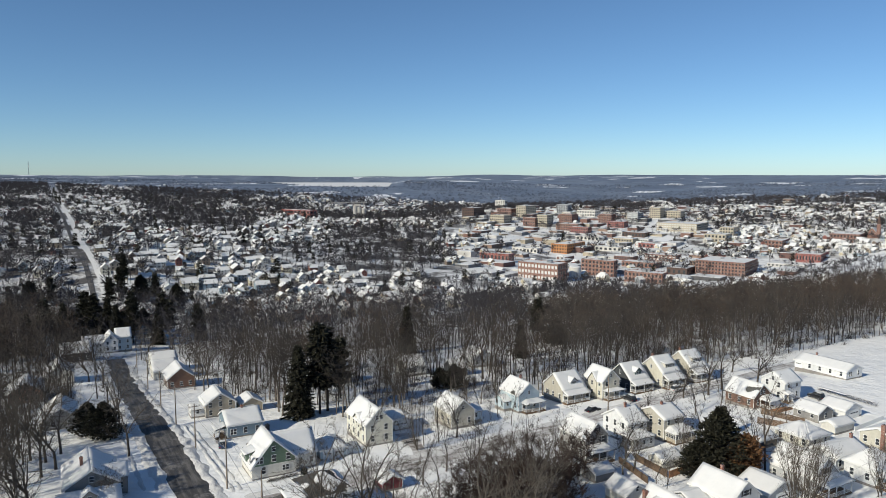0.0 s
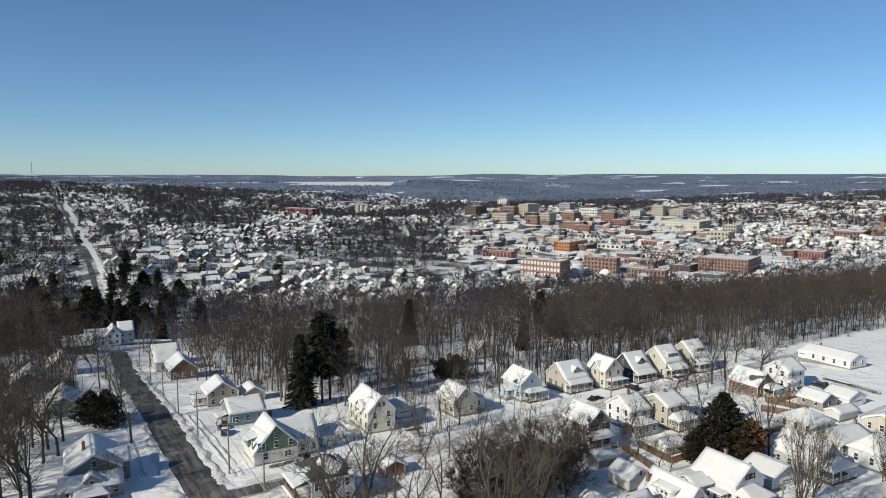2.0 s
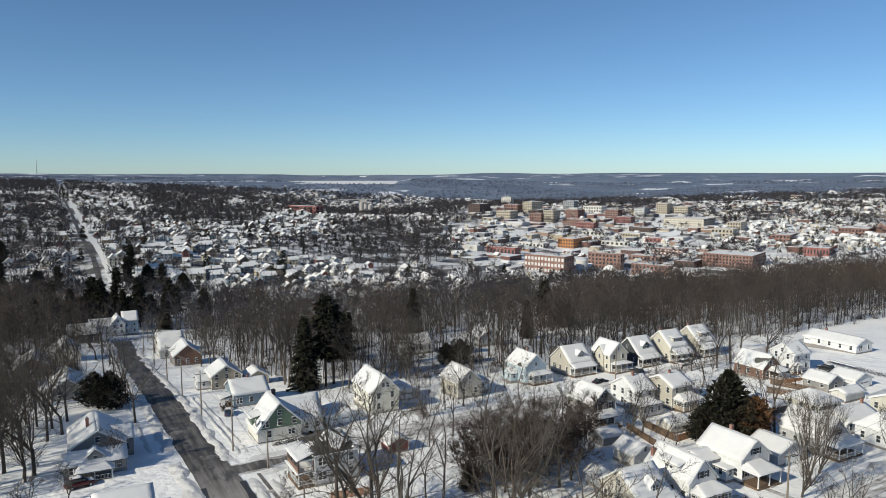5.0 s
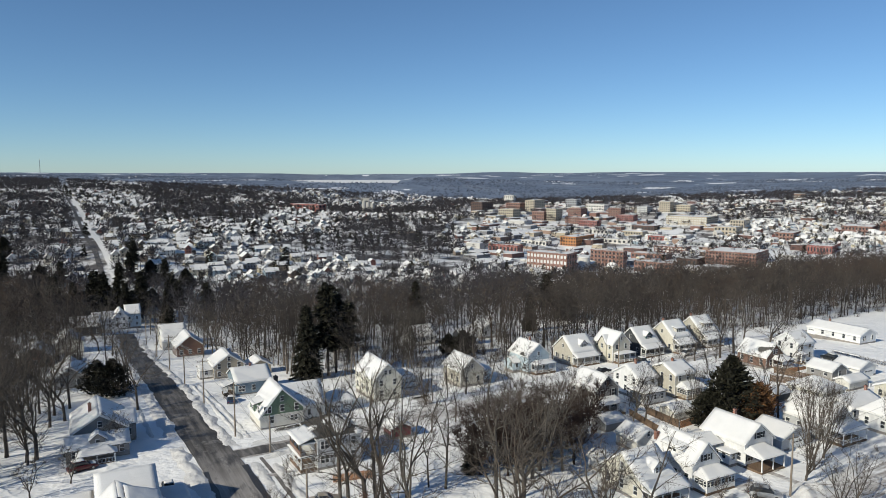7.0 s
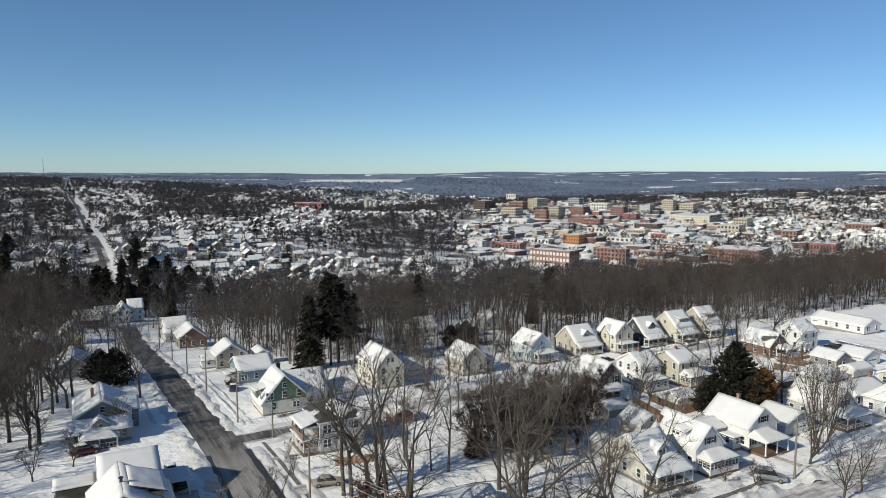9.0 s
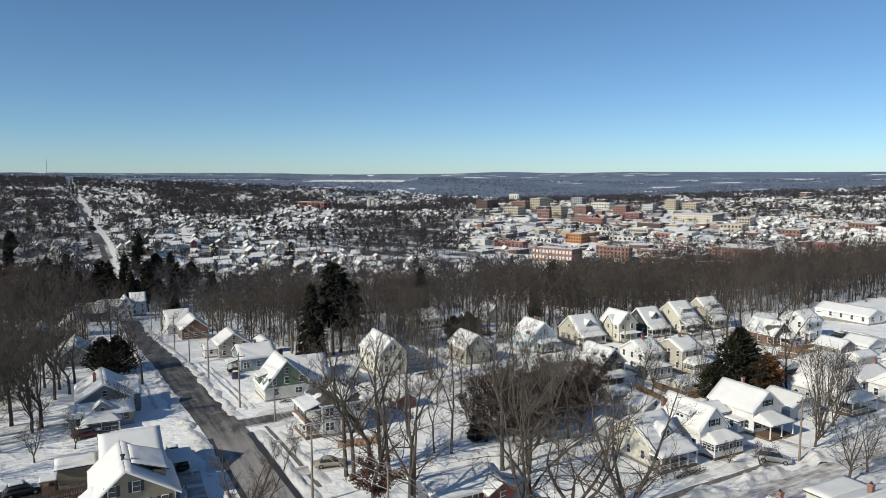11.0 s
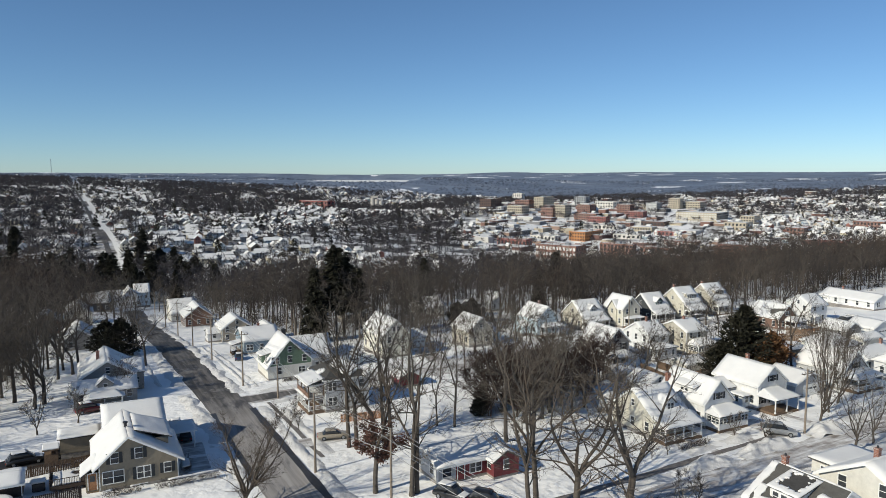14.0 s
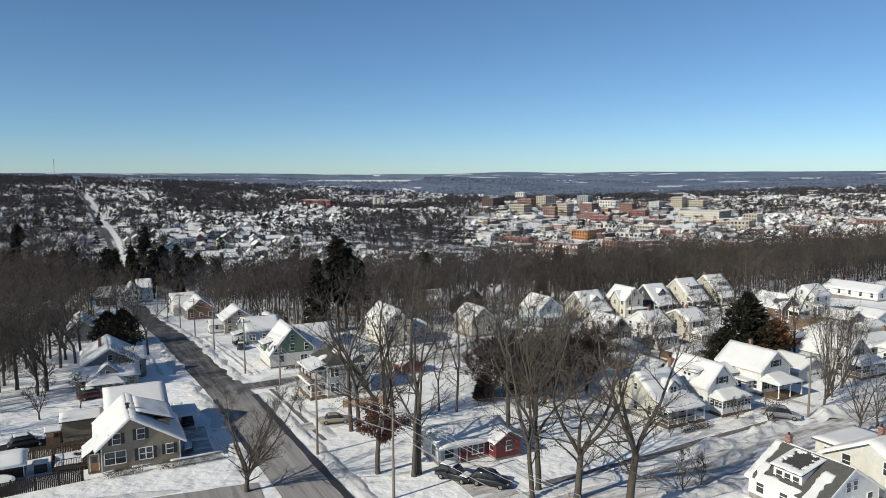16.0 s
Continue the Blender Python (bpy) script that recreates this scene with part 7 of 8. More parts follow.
for i, (y, x) in enumerate(lots[:90]):
    w, l, e, r, body, slopes = SHAPES[fr.randrange(4)]
    k = fr.randrange(10)
    ob = thing("house", f"{HUES[k]} gabled house under snow down in the valley", "house", pose(x, y, land(x, y), 0, 0, TURN + 90 * (fr.randrange(4) if i >= len(ROWS) else 0)), "valley houses")
    part("wall", mesh_of("wall", body.copy(), PAINTS[k]), None, ob)
    for me in slopes:
        part("roof_slope", me, None, ob)
    for s in (-1.8, 1.8):
        for z in ((1.0, 3.4) if e > 4 else (1.0,)):
            part("window", PANE_FAR, None, ob).matrix_local = pose(s, -l / 2, z)
            part("window", PANE_FAR, None, ob).matrix_local = pose(-w / 2, s, z, 0, 0, 90)
            part("window", PANE_FAR, None, ob).matrix_local = pose(s, l / 2, z)
    part("chimney", CHIM_FAR, None, ob).matrix_local = pose(0.6, 1.0, r)
for *_, body, _s in SHAPES:
    body.free()
places = [(fr.randrange(8), x, y, land(x, y), radians(TURN + 90 * fr.randrange(4)), fr.uniform(0.78, 1.05), 1.0) for y, x in lots[90:]]
joined("far_houses", FAR_HOUSES, places, [WALL_MIX, FAR_SNOW, GLASS], "many small snow-roofed houses across the valley", "houses")

# trees between the far houses
def far_crown(seed, n, high, r):
    """A far bare tree: a trunk and a rounded haze of rising boughs."""
    g = Grow(seed)
    g.twig(Vector((0, 0, -1)), Vector((0, 0, 1)), high * 0.9, 0.25)
    wide = high * g.rng.uniform(0.26, 0.36)
    for _ in range(n):
        way = Vector((g.rng.gauss(0, 1), g.rng.gauss(0, 1), g.rng.gauss(0, 1))).normalized()
        k = g.rng.uniform(0.1, 0.72)
        p = Vector((way.x * wide * k, way.y * wide * k, high * (0.6 + 0.34 * way.z * k)))
        g.blade(p, (way + Vector((0, 0, 0.55))).normalized(), high * g.rng.uniform(0.16, 0.3), r)
    return lone(g.arrays())


FAR_TREES = [far_crown(230 + k, 30, 13, 0.30) for k in range(5)] + [far_crown(240 + k, 18, 13, 0.54) for k in range(5)] + FARTHER
places = []
for _ in range(27000):
    y = math.sqrt(fr.uniform(285 ** 2, 2100 ** 2))
    x = fr.uniform(-0.72, 0.72) * y
    if (in_core(x, y) and fr.random() < (0.88 if noise.noise((x * 0.012, y * 0.012, 31.0)) < 0.15 else 0.3)) or (x > 0.3 * y and fr.random() < 0.12):
        continue
    if y < 440 and (x > 40 or in_woods(TC * x + TS * y, TC * y - TS * x, x, y) or (abs(TC * x + TS * y - 18) < 14 and TC * y - TS * x < 345)):
        continue
    if not clear_of_houses(x, y, 6.0):
        continue
    if -4 < TC * x + TS * y - 23 + 0.012 * (TC * y - TS * x) < 15:
        continue
    deep = wooded_at(x, y) + (y - 400) / 6000 > 0.05
    if not deep and fr.random() < 0.4:
        continue
    places.append((10 + fr.randrange(4) if y < 480 else fr.randrange(5) + (0 if y < 800 else 5), x, y, land(x, y), fr.uniform(0, 6.28), fr.uniform(0.7, 1.35) if deep else fr.uniform(0.5, 1.0), 1.0))
for _ in range(900):
    y = fr.uniform(258, 480)
    x = fr.uniform(-0.6, 0.12) * y
    u, v = TC * x + TS * y, TC * y - TS * x
    if not in_woods(u, v, x, y) and not (u < 44 and v < 350) and clear_of_houses(x, y, 6.0):
        places.append((10 + fr.randrange(4), x, y, land(x, y), fr.uniform(0, 6.28), fr.uniform(0.5, 0.9), 1.0))
joined("far_trees", FAR_TREES, places, [HAZED_BARK], "bare trees between the far houses, greyed by painted haze")
sp = conifer(250, 15, 4.4, whorls=9, per=5, droop=0.4, clump=3.0, sprays=1)
SPR = (sp[1][0], sp[1][1], np.zeros(len(sp[1][1]), int))
places = []
for _ in range(1050):
    y = math.sqrt(fr.uniform(400 ** 2, 1900 ** 2))
    x = fr.uniform(-0.72, 0.7) * y
    if not in_core(x, y) or fr.random() < 0.12:
        places.append((0, x, y, land(x, y), fr.uniform(0, 6.28), fr.uniform(0.4, 0.95), 1.0))
joined("far_evergreens", [SPR], places, [NEEDLES], "scattered dark evergreens across the valley")


def clump_shape(seed):
    """A far treetop: a ragged tuft of crossing boughs."""
    g = Grow(seed)
    for _ in range(12):
        p = Vector((g.rng.uniform(-4, 4), g.rng.uniform(-4, 4), -1))
        d = Vector((g.rng.uniform(-0.5, 0.5), g.rng.uniform(-0.5, 0.5), 1)).normalized()
        g.blade(p, d, g.rng.uniform(6, 9), 0.55)
    return lone(g.arrays())


# The blue in this bark colour is painted distance haze.
HAZED_HILL_BARK = make_bark("hazed_hill_bark", (0.100, 0.122, 0.168))
CLUMPS = [clump_shape(260 + k) for k in range(4)]
places = []
for _ in range(10500):
    y = math.sqrt(fr.uniform(1750 ** 2, 3300 ** 2))
    x = fr.uniform(-0.7, 0.7) * y
    if in_core(x, y) and y < 1900:
        continue
    if abs(x + 340 + (y - 2700) * 0.33) < 190 + (y - 2700) * 0.28 and y > 2650:
        continue
    if noise.noise((x * 0.004, y * 0.0025, 12.0)) > 0.28:
        continue
    places.append((fr.randrange(4), x, y, land(x, y), fr.uniform(0, 6.28), fr.uniform(0.5, 0.9), 1.0))
joined("far_woods", CLUMPS, places, [HAZED_HILL_BARK], "far bare woods beyond the town", "woods")
places = []
for _ in range(60):
    y = math.sqrt(fr.uniform(1800 ** 2, 2900 ** 2))
    x = fr.uniform(-0.65, 0.68) * y
    if x < -150 and noise.noise((x * 0.004, y * 0.003, 9.0)) > 0.0 and not (abs(x + 340) < 300 and y > 2500):
        places.append((fr.randrange(6), x, y, land(x, y), radians(TURN + 90 * fr.randrange(4)), fr.uniform(0.5, 0.75), 1.0))
joined("distant_houses", FAR_HOUSES, places, [WALL_MIX, FAR_SNOW, GLASS], "clusters of small snow-roofed houses far off", "houses")

# ---- downtown ----
MILL = make_brick("mill_brick", (0.25, 0.118, 0.088))
REDB = make_brick("deep_red_brick", (0.28, 0.082, 0.07))
ORANGE = make_plain("orange_panels", (0.42, 0.19, 0.075), 0.7, 0.15, 0.5)
DARKB = make_plain("dark_brown_panels", (0.10, 0.065, 0.055), 0.7, 0.2, 0.5)
PALE = make_plain("pale_stucco", (0.60, 0.58, 0.54), 0.8, 0.15, 0.3)
SAND = make_plain("yellow_brick", (0.44, 0.39, 0.31), 0.85, 0.2, 0.4)
GREYB = make_plain("grey_concrete", (0.32, 0.33, 0.34), 0.85, 0.2, 0.4)
PALE_PANE = make_plain("white_framed_panes", (0.60, 0.60, 0.58), 0.3, 0.2, 0.8)


def downtown(name, label, x, y, w, d, h, wall, floors, cols, style):
    """A flat-roofed block; (x, y) is its near corner; it runs back and to one side from there."""
    h *= 0.86
    ob = thing(name, label, "building", pose(x, y, land(x, y), 0, 0, -38))
    part("wall", boxed(-w, 0, 0, d, -8, h), wall, ob)
    bm = bmesh.new()
    t = 0.5
    for a, b, c, e in ((-w - 0.2, 0.2, -0.2, t), (-w - 0.2, 0.2, d - t, d + 0.2), (-w - 0.2, -w + t, t, d - t), (-t, 0.2, t, d - t)):
        box(bm, a, b, c, e, h, h + 0.8)
    part("parapet", bm, wall, ob)
    part("roof_snow", boxed(-w + t, -t, t, d - t, h, h + 0.45), ROOF_SNOW, ob)
    ww, hh = w / cols * (0.62 if style == "bright" else 0.5), h / floors * 0.55
    pane = mesh_of("window", boxed(-ww / 2, ww / 2, -0.12, 0.1, 0, hh), PALE_PANE if style == "bright" else GLASS)
    side_cols = max(2, int(d / (w / cols) * 0.8))
    pane_s = mesh_of("window", boxed(-0.1, 0.12, -ww / 2, ww / 2, 0, hh), GLASS)
    for r in range(floors):
        z = h * (r + 0.24) / floors
        for c in range(cols):
            part("window", pane, None, ob).matrix_local = pose(-w + w * (c + 0.5) / cols, 0, z)
        for c in range(side_cols):
            part("window", pane_s, None, ob).matrix_local = pose(0, d * (c + 0.5) / side_cols, z)
    q = random.Random(int(x * 7 + y))
    for _ in range(2 if w > 22 else 1):
        a, b = -w * q.uniform(0.25, 0.75), d * q.uniform(0.3, 0.7)
        s = q.uniform(1.2, 2.6)
        part("roof_plant", boxed(a - s, a + s, b - s, b + s, h + 0.3, h + q.uniform(2.0, 3.6)), GREY_METAL, ob)
    return ob


downtown("mill", "long brick mill with tall white-framed windows", 121, 749, 49, 22, 21.3, MILL, 3, 12, "bright")
downtown("brick_block", "brick factory block with a dark roof storey", 195, 811, 41, 10, 20.5, MILL, 4, 9, "dark")
downtown("low_brick", "low brick works with a flat snowy roof", 230, 744, 42, 16, 11.7, MILL, 2, 10, "dark")
downtown("orange_block", "orange-panelled office block with a dark side", 188, 1081, 27, 60, 16.2, ORANGE, 3, 6, "dark")
downtown("red_store", "low red store with a flat snowy roof", 84, 913, 45, 14, 11.5, REDB, 1, 8, "dark")
downtown("dark_tower", "dark brown office tower with flat roof", 63, 1474, 29, 38, 26.8, DARKB, 7, 6, "dark")
downtown("apartment_tower", "white apartment tower with dark bays", 158, 1840, 29, 13, 27.6, PALE, 7, 5, "dark")
downtown("beige_tower", "beige tower with a narrow front", 176, 1526, 23, 44, 28.9, SAND, 7, 4, "dark")
downtown("cream_block", "cream office block with flat roof", 197, 1356, 22, 25, 26.8, SAND, 5, 5, "dark")
downtown("brick_hall", "brick hall with a snowy roof", 175, 1363, 26, 16, 19.4, MILL, 3, 5, "dark")
downtown("tan_block", "tan office building with flat roof", 120, 1406, 34, 27, 17.8, SAND, 3, 7, "dark")
downtown("brick_row", "brick commercial row with flat roofs", 245, 1302, 44, 26, 14.4, MILL, 3, 9, "dark")
downtown("brick_store", "brick store building with a flat roof", 258, 1274, 36, 17, 12.1, REDB, 2, 8, "dark")
downtown("brick_hotel", "brick hotel of several storeys", 254, 1412, 28, 27, 20.1, MILL, 5, 6, "dark")
downtown("grey_tower", "grey concrete tower with vertical ribs", 377, 1386, 21, 27, 20.8, GREYB, 5, 8, "bright")
downtown("yellow_block", "yellow brick office block with flat roof", 437, 1441, 22, 24, 23.9, SAND, 5, 5, "dark")
downtown("yellow_annex", "low yellow brick annex with flat roof", 477, 1438, 31, 26, 15.9, SAND, 3, 6, "dark")
downtown("yellow_factory", "long yellow brick factory with bands of windows", 437, 1231, 71, 60, 18.5, SAND, 4, 16, "bright")
downtown("yellow_store", "yellow brick store building with flat roof", 482, 1185, 22, 33, 17.8, SAND, 3, 5, "dark")
downtown("tan_plant", "tan plant building with a snowy roof", 448, 1131, 34, 36, 14.3, SAND, 2, 6, "dark")
downtown("brick_mill", "long brick factory with many windows", 343, 807, 56, 54, 17.2, MILL, 4, 15, "dark")
downtown("grey_shed", "long low grey shed under snow", 427, 993, 101, 44, 6.3, GREYB, 1, 20, "dark")
downtown("dark_shed", "dark metal-sided warehouse under snow", 284, 827, 24, 36, 8.5, DARKB, 1, 4, "dark")
downtown("red_depot", "red warehouse with a dark roof edge", 498, 938, 30, 57, 11.1, REDB, 1, 8, "dark")
downtown("brick_school", "brick school with a snowy roof", 618, 1057, 40, 59, 13.4, MILL, 2, 9, "dark")
downtown("brick_shop", "brick shop building with flat roof", 507, 1065, 25, 44, 12.6, MILL, 2, 5, "dark")
downtown("red_plant", "red brick plant with a tall block", -266, 1428, 87, 20, 18.0, REDB, 2, 9, "dark")
downtown("white_store", "white flat-roofed store under snow", 261, 1195, 63, 31, 7.5, PALE, 1, 9, "dark")
downtown("brick_garage", "brick car park building under snow", 315, 962, 44, 21, 9.1, MILL, 2, 8, "bright")
downtown("long_roof", "long low warehouse with a white roof", 197, 1238, 95, 38, 5.9, GREYB, 1, 14, "dark")
downtown("brick_corner", "brick corner building with flat roof", 327, 1390, 27, 20, 19.7, MILL, 4, 5, "dark")
downtown("grey_office", "grey office slab with flat roof", 288, 1659, 28, 21, 22.3, GREYB, 4, 5, "dark")
downtown("tan_hall", "tan hall with a flat roof", 148, 1553, 36, 22, 19.6, MILL, 3, 6, "dark")
downtown("brick_terrace", "brick terrace with flat roofs", 334, 1320, 33, 20, 12.5, REDB, 3, 7, "dark")
downtown("pale_market", "pale market hall with flat roof", 326, 1538, 43, 26, 14.6, PALE, 2, 7, "dark")
downtown("brown_works", "brown works by the rails", 341, 1208, 52, 29, 8.6, DARKB, 1, 9, "dark")
downtown("brick_annex", "brick annex with a flat roof", 269, 898, 46, 22, 7.1, MILL, 1, 9, "dark")
downtown("tan_depot", "tan depot with snow on its roof", 336, 1096, 37, 28, 6.9, REDB, 1, 6, "dark")
downtown("white_depot", "white metal depot under snow", 271, 1080, 45, 24, 6.8, PALE, 1, 6, "dark")
downtown("pale_plant", "pale plant building with flat roof", 142, 1077, 44, 19, 7.7, PALE, 1, 7, "dark")

# lesser flat roofs between them
FLATS = []
for w, l, hgt in ((22, 30, 6), (30, 18, 9), (16, 16, 8), (40, 24, 5.5), (14, 22, 11)):
    bm = boxed(-w / 2, w / 2, -l / 2, l / 2, -6, hgt)
    k = len(bm.faces)
    box(bm, -w / 2 + 0.5, w / 2 - 0.5, -l / 2 + 0.5, l / 2 - 0.5, hgt, hgt + 0.5)
    j = len(bm.faces)
    for c in range(int(w / 4)):
        box(bm, -w / 2 + 1 + c * 4, -w / 2 + 3 + c * 4, -l / 2 - 0.1, -l / 2 + 0.1, hgt * 0.35, hgt * 0.75)
    bmesh.ops.triangulate(bm, faces=bm.faces[:])
    bm.verts.index_update()
    v = np.array([tuple(q.co) for q in bm.verts])
    f = np.array([[q.index for q in face.verts] for face in bm.faces])
    m = np.array([1 if v[fc][:, 2].min() >= hgt - 0.01 else (2 if np.abs(v[fc][:, 1] + l / 2).max() < 0.15 and v[fc][:, 2].min() > 0 else 0) for fc in f])
    bm.free()
    FLATS.append((v, f, m))
BRICK_MIX = make_islands("town_walls", ((0.0, (0.20, 0.115, 0.095)), (0.2, (0.40, 0.35, 0.27)), (0.35, (0.15, 0.085, 0.075)), (0.5, (0.50, 0.49, 0.47)), (0.65, (0.20, 0.20, 0.21)), (0.80, (0.27, 0.19, 0.15)), (0.9, (0.10, 0.10, 0.105))))
taken = [(o.matrix_world.translation.x, o.matrix_world.translation.y) for o in bpy.data.objects if o.parent is None and o.get("category") == "building"]
places = []
tr = random.Random(71)
for _ in range(2500):
    y = tr.uniform(780, 1850)
    x = tr.uniform(0.03, 0.5) * y
    if all(math.hypot(x - a + 15, y - b - 12) > (40 if y < 1200 else 32) for a, b in taken):
        taken.append((x, y))
        places.append((tr.randrange(5), x, y, land(x, y), radians(-38 + 90 * tr.randrange(4)), tr.uniform(0.75, 1.2), tr.uniform(0.45, 0.95) if y > 1200 else tr.uniform(0.4, 0.7)))
joined("town_blocks", FLATS, places, [BRICK_MIX, FAR_SNOW, GLASS], "lesser flat-roofed town buildings under snow", "buildings")

# round tank, silos, church and mast
ob = thing("storage_tank", "round white storage tank between the mills", "tank", pose(147, 790, land(147, 790)))
part("shell", tube(bmesh.new(), (0, 0, -3), (0, 0, 13), 6.5, 6.5, 28), PALE, ob)
part("lid", tube(bmesh.new(), (0, 0, 13), (0, 0, 13.8), 6.6, 5.6, 28), ROOF_SNOW, ob)
ob = thing("grain_silo", "cluster of tall concrete grain silos", "silo", pose(-196, 1602, land(-196, 1602)))
for k in range(3):
    part("silo", tube(bmesh.new(), (k * 9.5, 0, -5), (k * 9.5, 0, 27 - k * 3), 5, 5, 20), CONCRETE, ob)
part("head_house", boxed(-3, 12, -2.5, 2.5, 27, 32), CONCRETE, ob)
x, y = 654, 1088
ob = thing("church", "brick church with a dark pointed spire", "church", pose(x, y, land(x, y), 0, 0, -38))
part("nave", prism(bmesh.new(), [(-6, 0, -3), (6, 0, -3), (6, 0, 9), (0, 0, 16), (-6, 0, 9)], (0, 26, 0)), MILL, ob)
for k in (-1, 1):
    q = [(k * 6.5, -0.4, 8.8), (k * 6.5, 26.4, 8.8), (0, 26.4, 16.5), (0, -0.4, 16.5)]
    part("roof_slope", slab(bmesh.new(), *q, 0.3), ROOF_SNOW, ob)
part("tower", boxed(6, 11, -2, 3, -3, 22), MILL, ob)
part("spire", tube(bmesh.new(), (8.5, 0.5, 22), (8.5, 0.5, 38), 3.2, 0.1, 8), DARKB, ob)
x, y = -2296, 3990
ob = thing("radio_mast", "thin lattice radio mast on the far hill", "mast", pose(x, y, land(x, y)))
for k in range(3):
    a = k * 2.094
    part("mast_leg", tube(bmesh.new(), (1.6 * math.cos(a), 1.6 * math.sin(a), 0), (1.2 * math.cos(a), 1.2 * math.sin(a), 78), 0.5, 0.4, 5), GREY_METAL, ob)
bm = bmesh.new()
for k in range(26):
    a, b = k * 2.094, (k + 1) * 2.094
    tube(bm, (1.5 * math.cos(a), 1.5 * math.sin(a), k * 3), (1.5 * math.cos(b), 1.5 * math.sin(b), k * 3 + 3), 0.25, 0.25, 4)
part("mast_brace", bm, GREY_METAL, ob)
# viaduct to the far side of town
ob = thing("viaduct", "grey road viaduct on piers", "bridge", pose(-300, 1890, land(-300, 1890)))
part("bridge_deck", boxed(0, 100, -5, 5, 7, 8.4), CONCRETE, ob)
for k in range(4):
    part("pier", boxed(6 + k * 28, 8 + k * 28, -3, 3, -12, 7), CONCRETE, ob)


# ---- cars ----
CAR_PAINTS = {}


def car_paint(name, c):
    if name not in CAR_PAINTS:
        a = Mat(name + "_car_paint")
        n = a.noise(3.0, 4, 0.6, a.coords("Object"))
        a.colour(a.ramp(n, (0.3, dim(c, 0.75)), (0.7, c)))
        a.rough(0.28)
        a.b.inputs["Coat Weight"].default_value = 0.5
        CAR_PAINTS[name] = a.m
    return CAR_PAINTS[name]


LAMP_WHITE = make_plain("headlamp_glass", (0.7, 0.7, 0.7), 0.1)
LAMP_RED = make_plain("tail_lamp_red", (0.35, 0.02, 0.02), 0.2)


def lofted(sections):
    """A body through cross-sections, each a list of points of one length."""
    bm = bmesh.new()
    rings = [[bm.verts.new(p) for p in s] for s in sections]
    n = len(rings[0])
    for a, b in zip(rings, rings[1:]):
        for i in range(n):
            bm.faces.new((a[i], a[(i + 1) % n], b[(i + 1) % n], b[i]))
    bm.faces.new(rings[0][::-1])
    bm.faces.new(rings[-1])
    bmesh.ops.recalc_face_normals(bm, faces=bm.faces[:])
    for f in bm.faces:
        f.smooth = True
    return bm


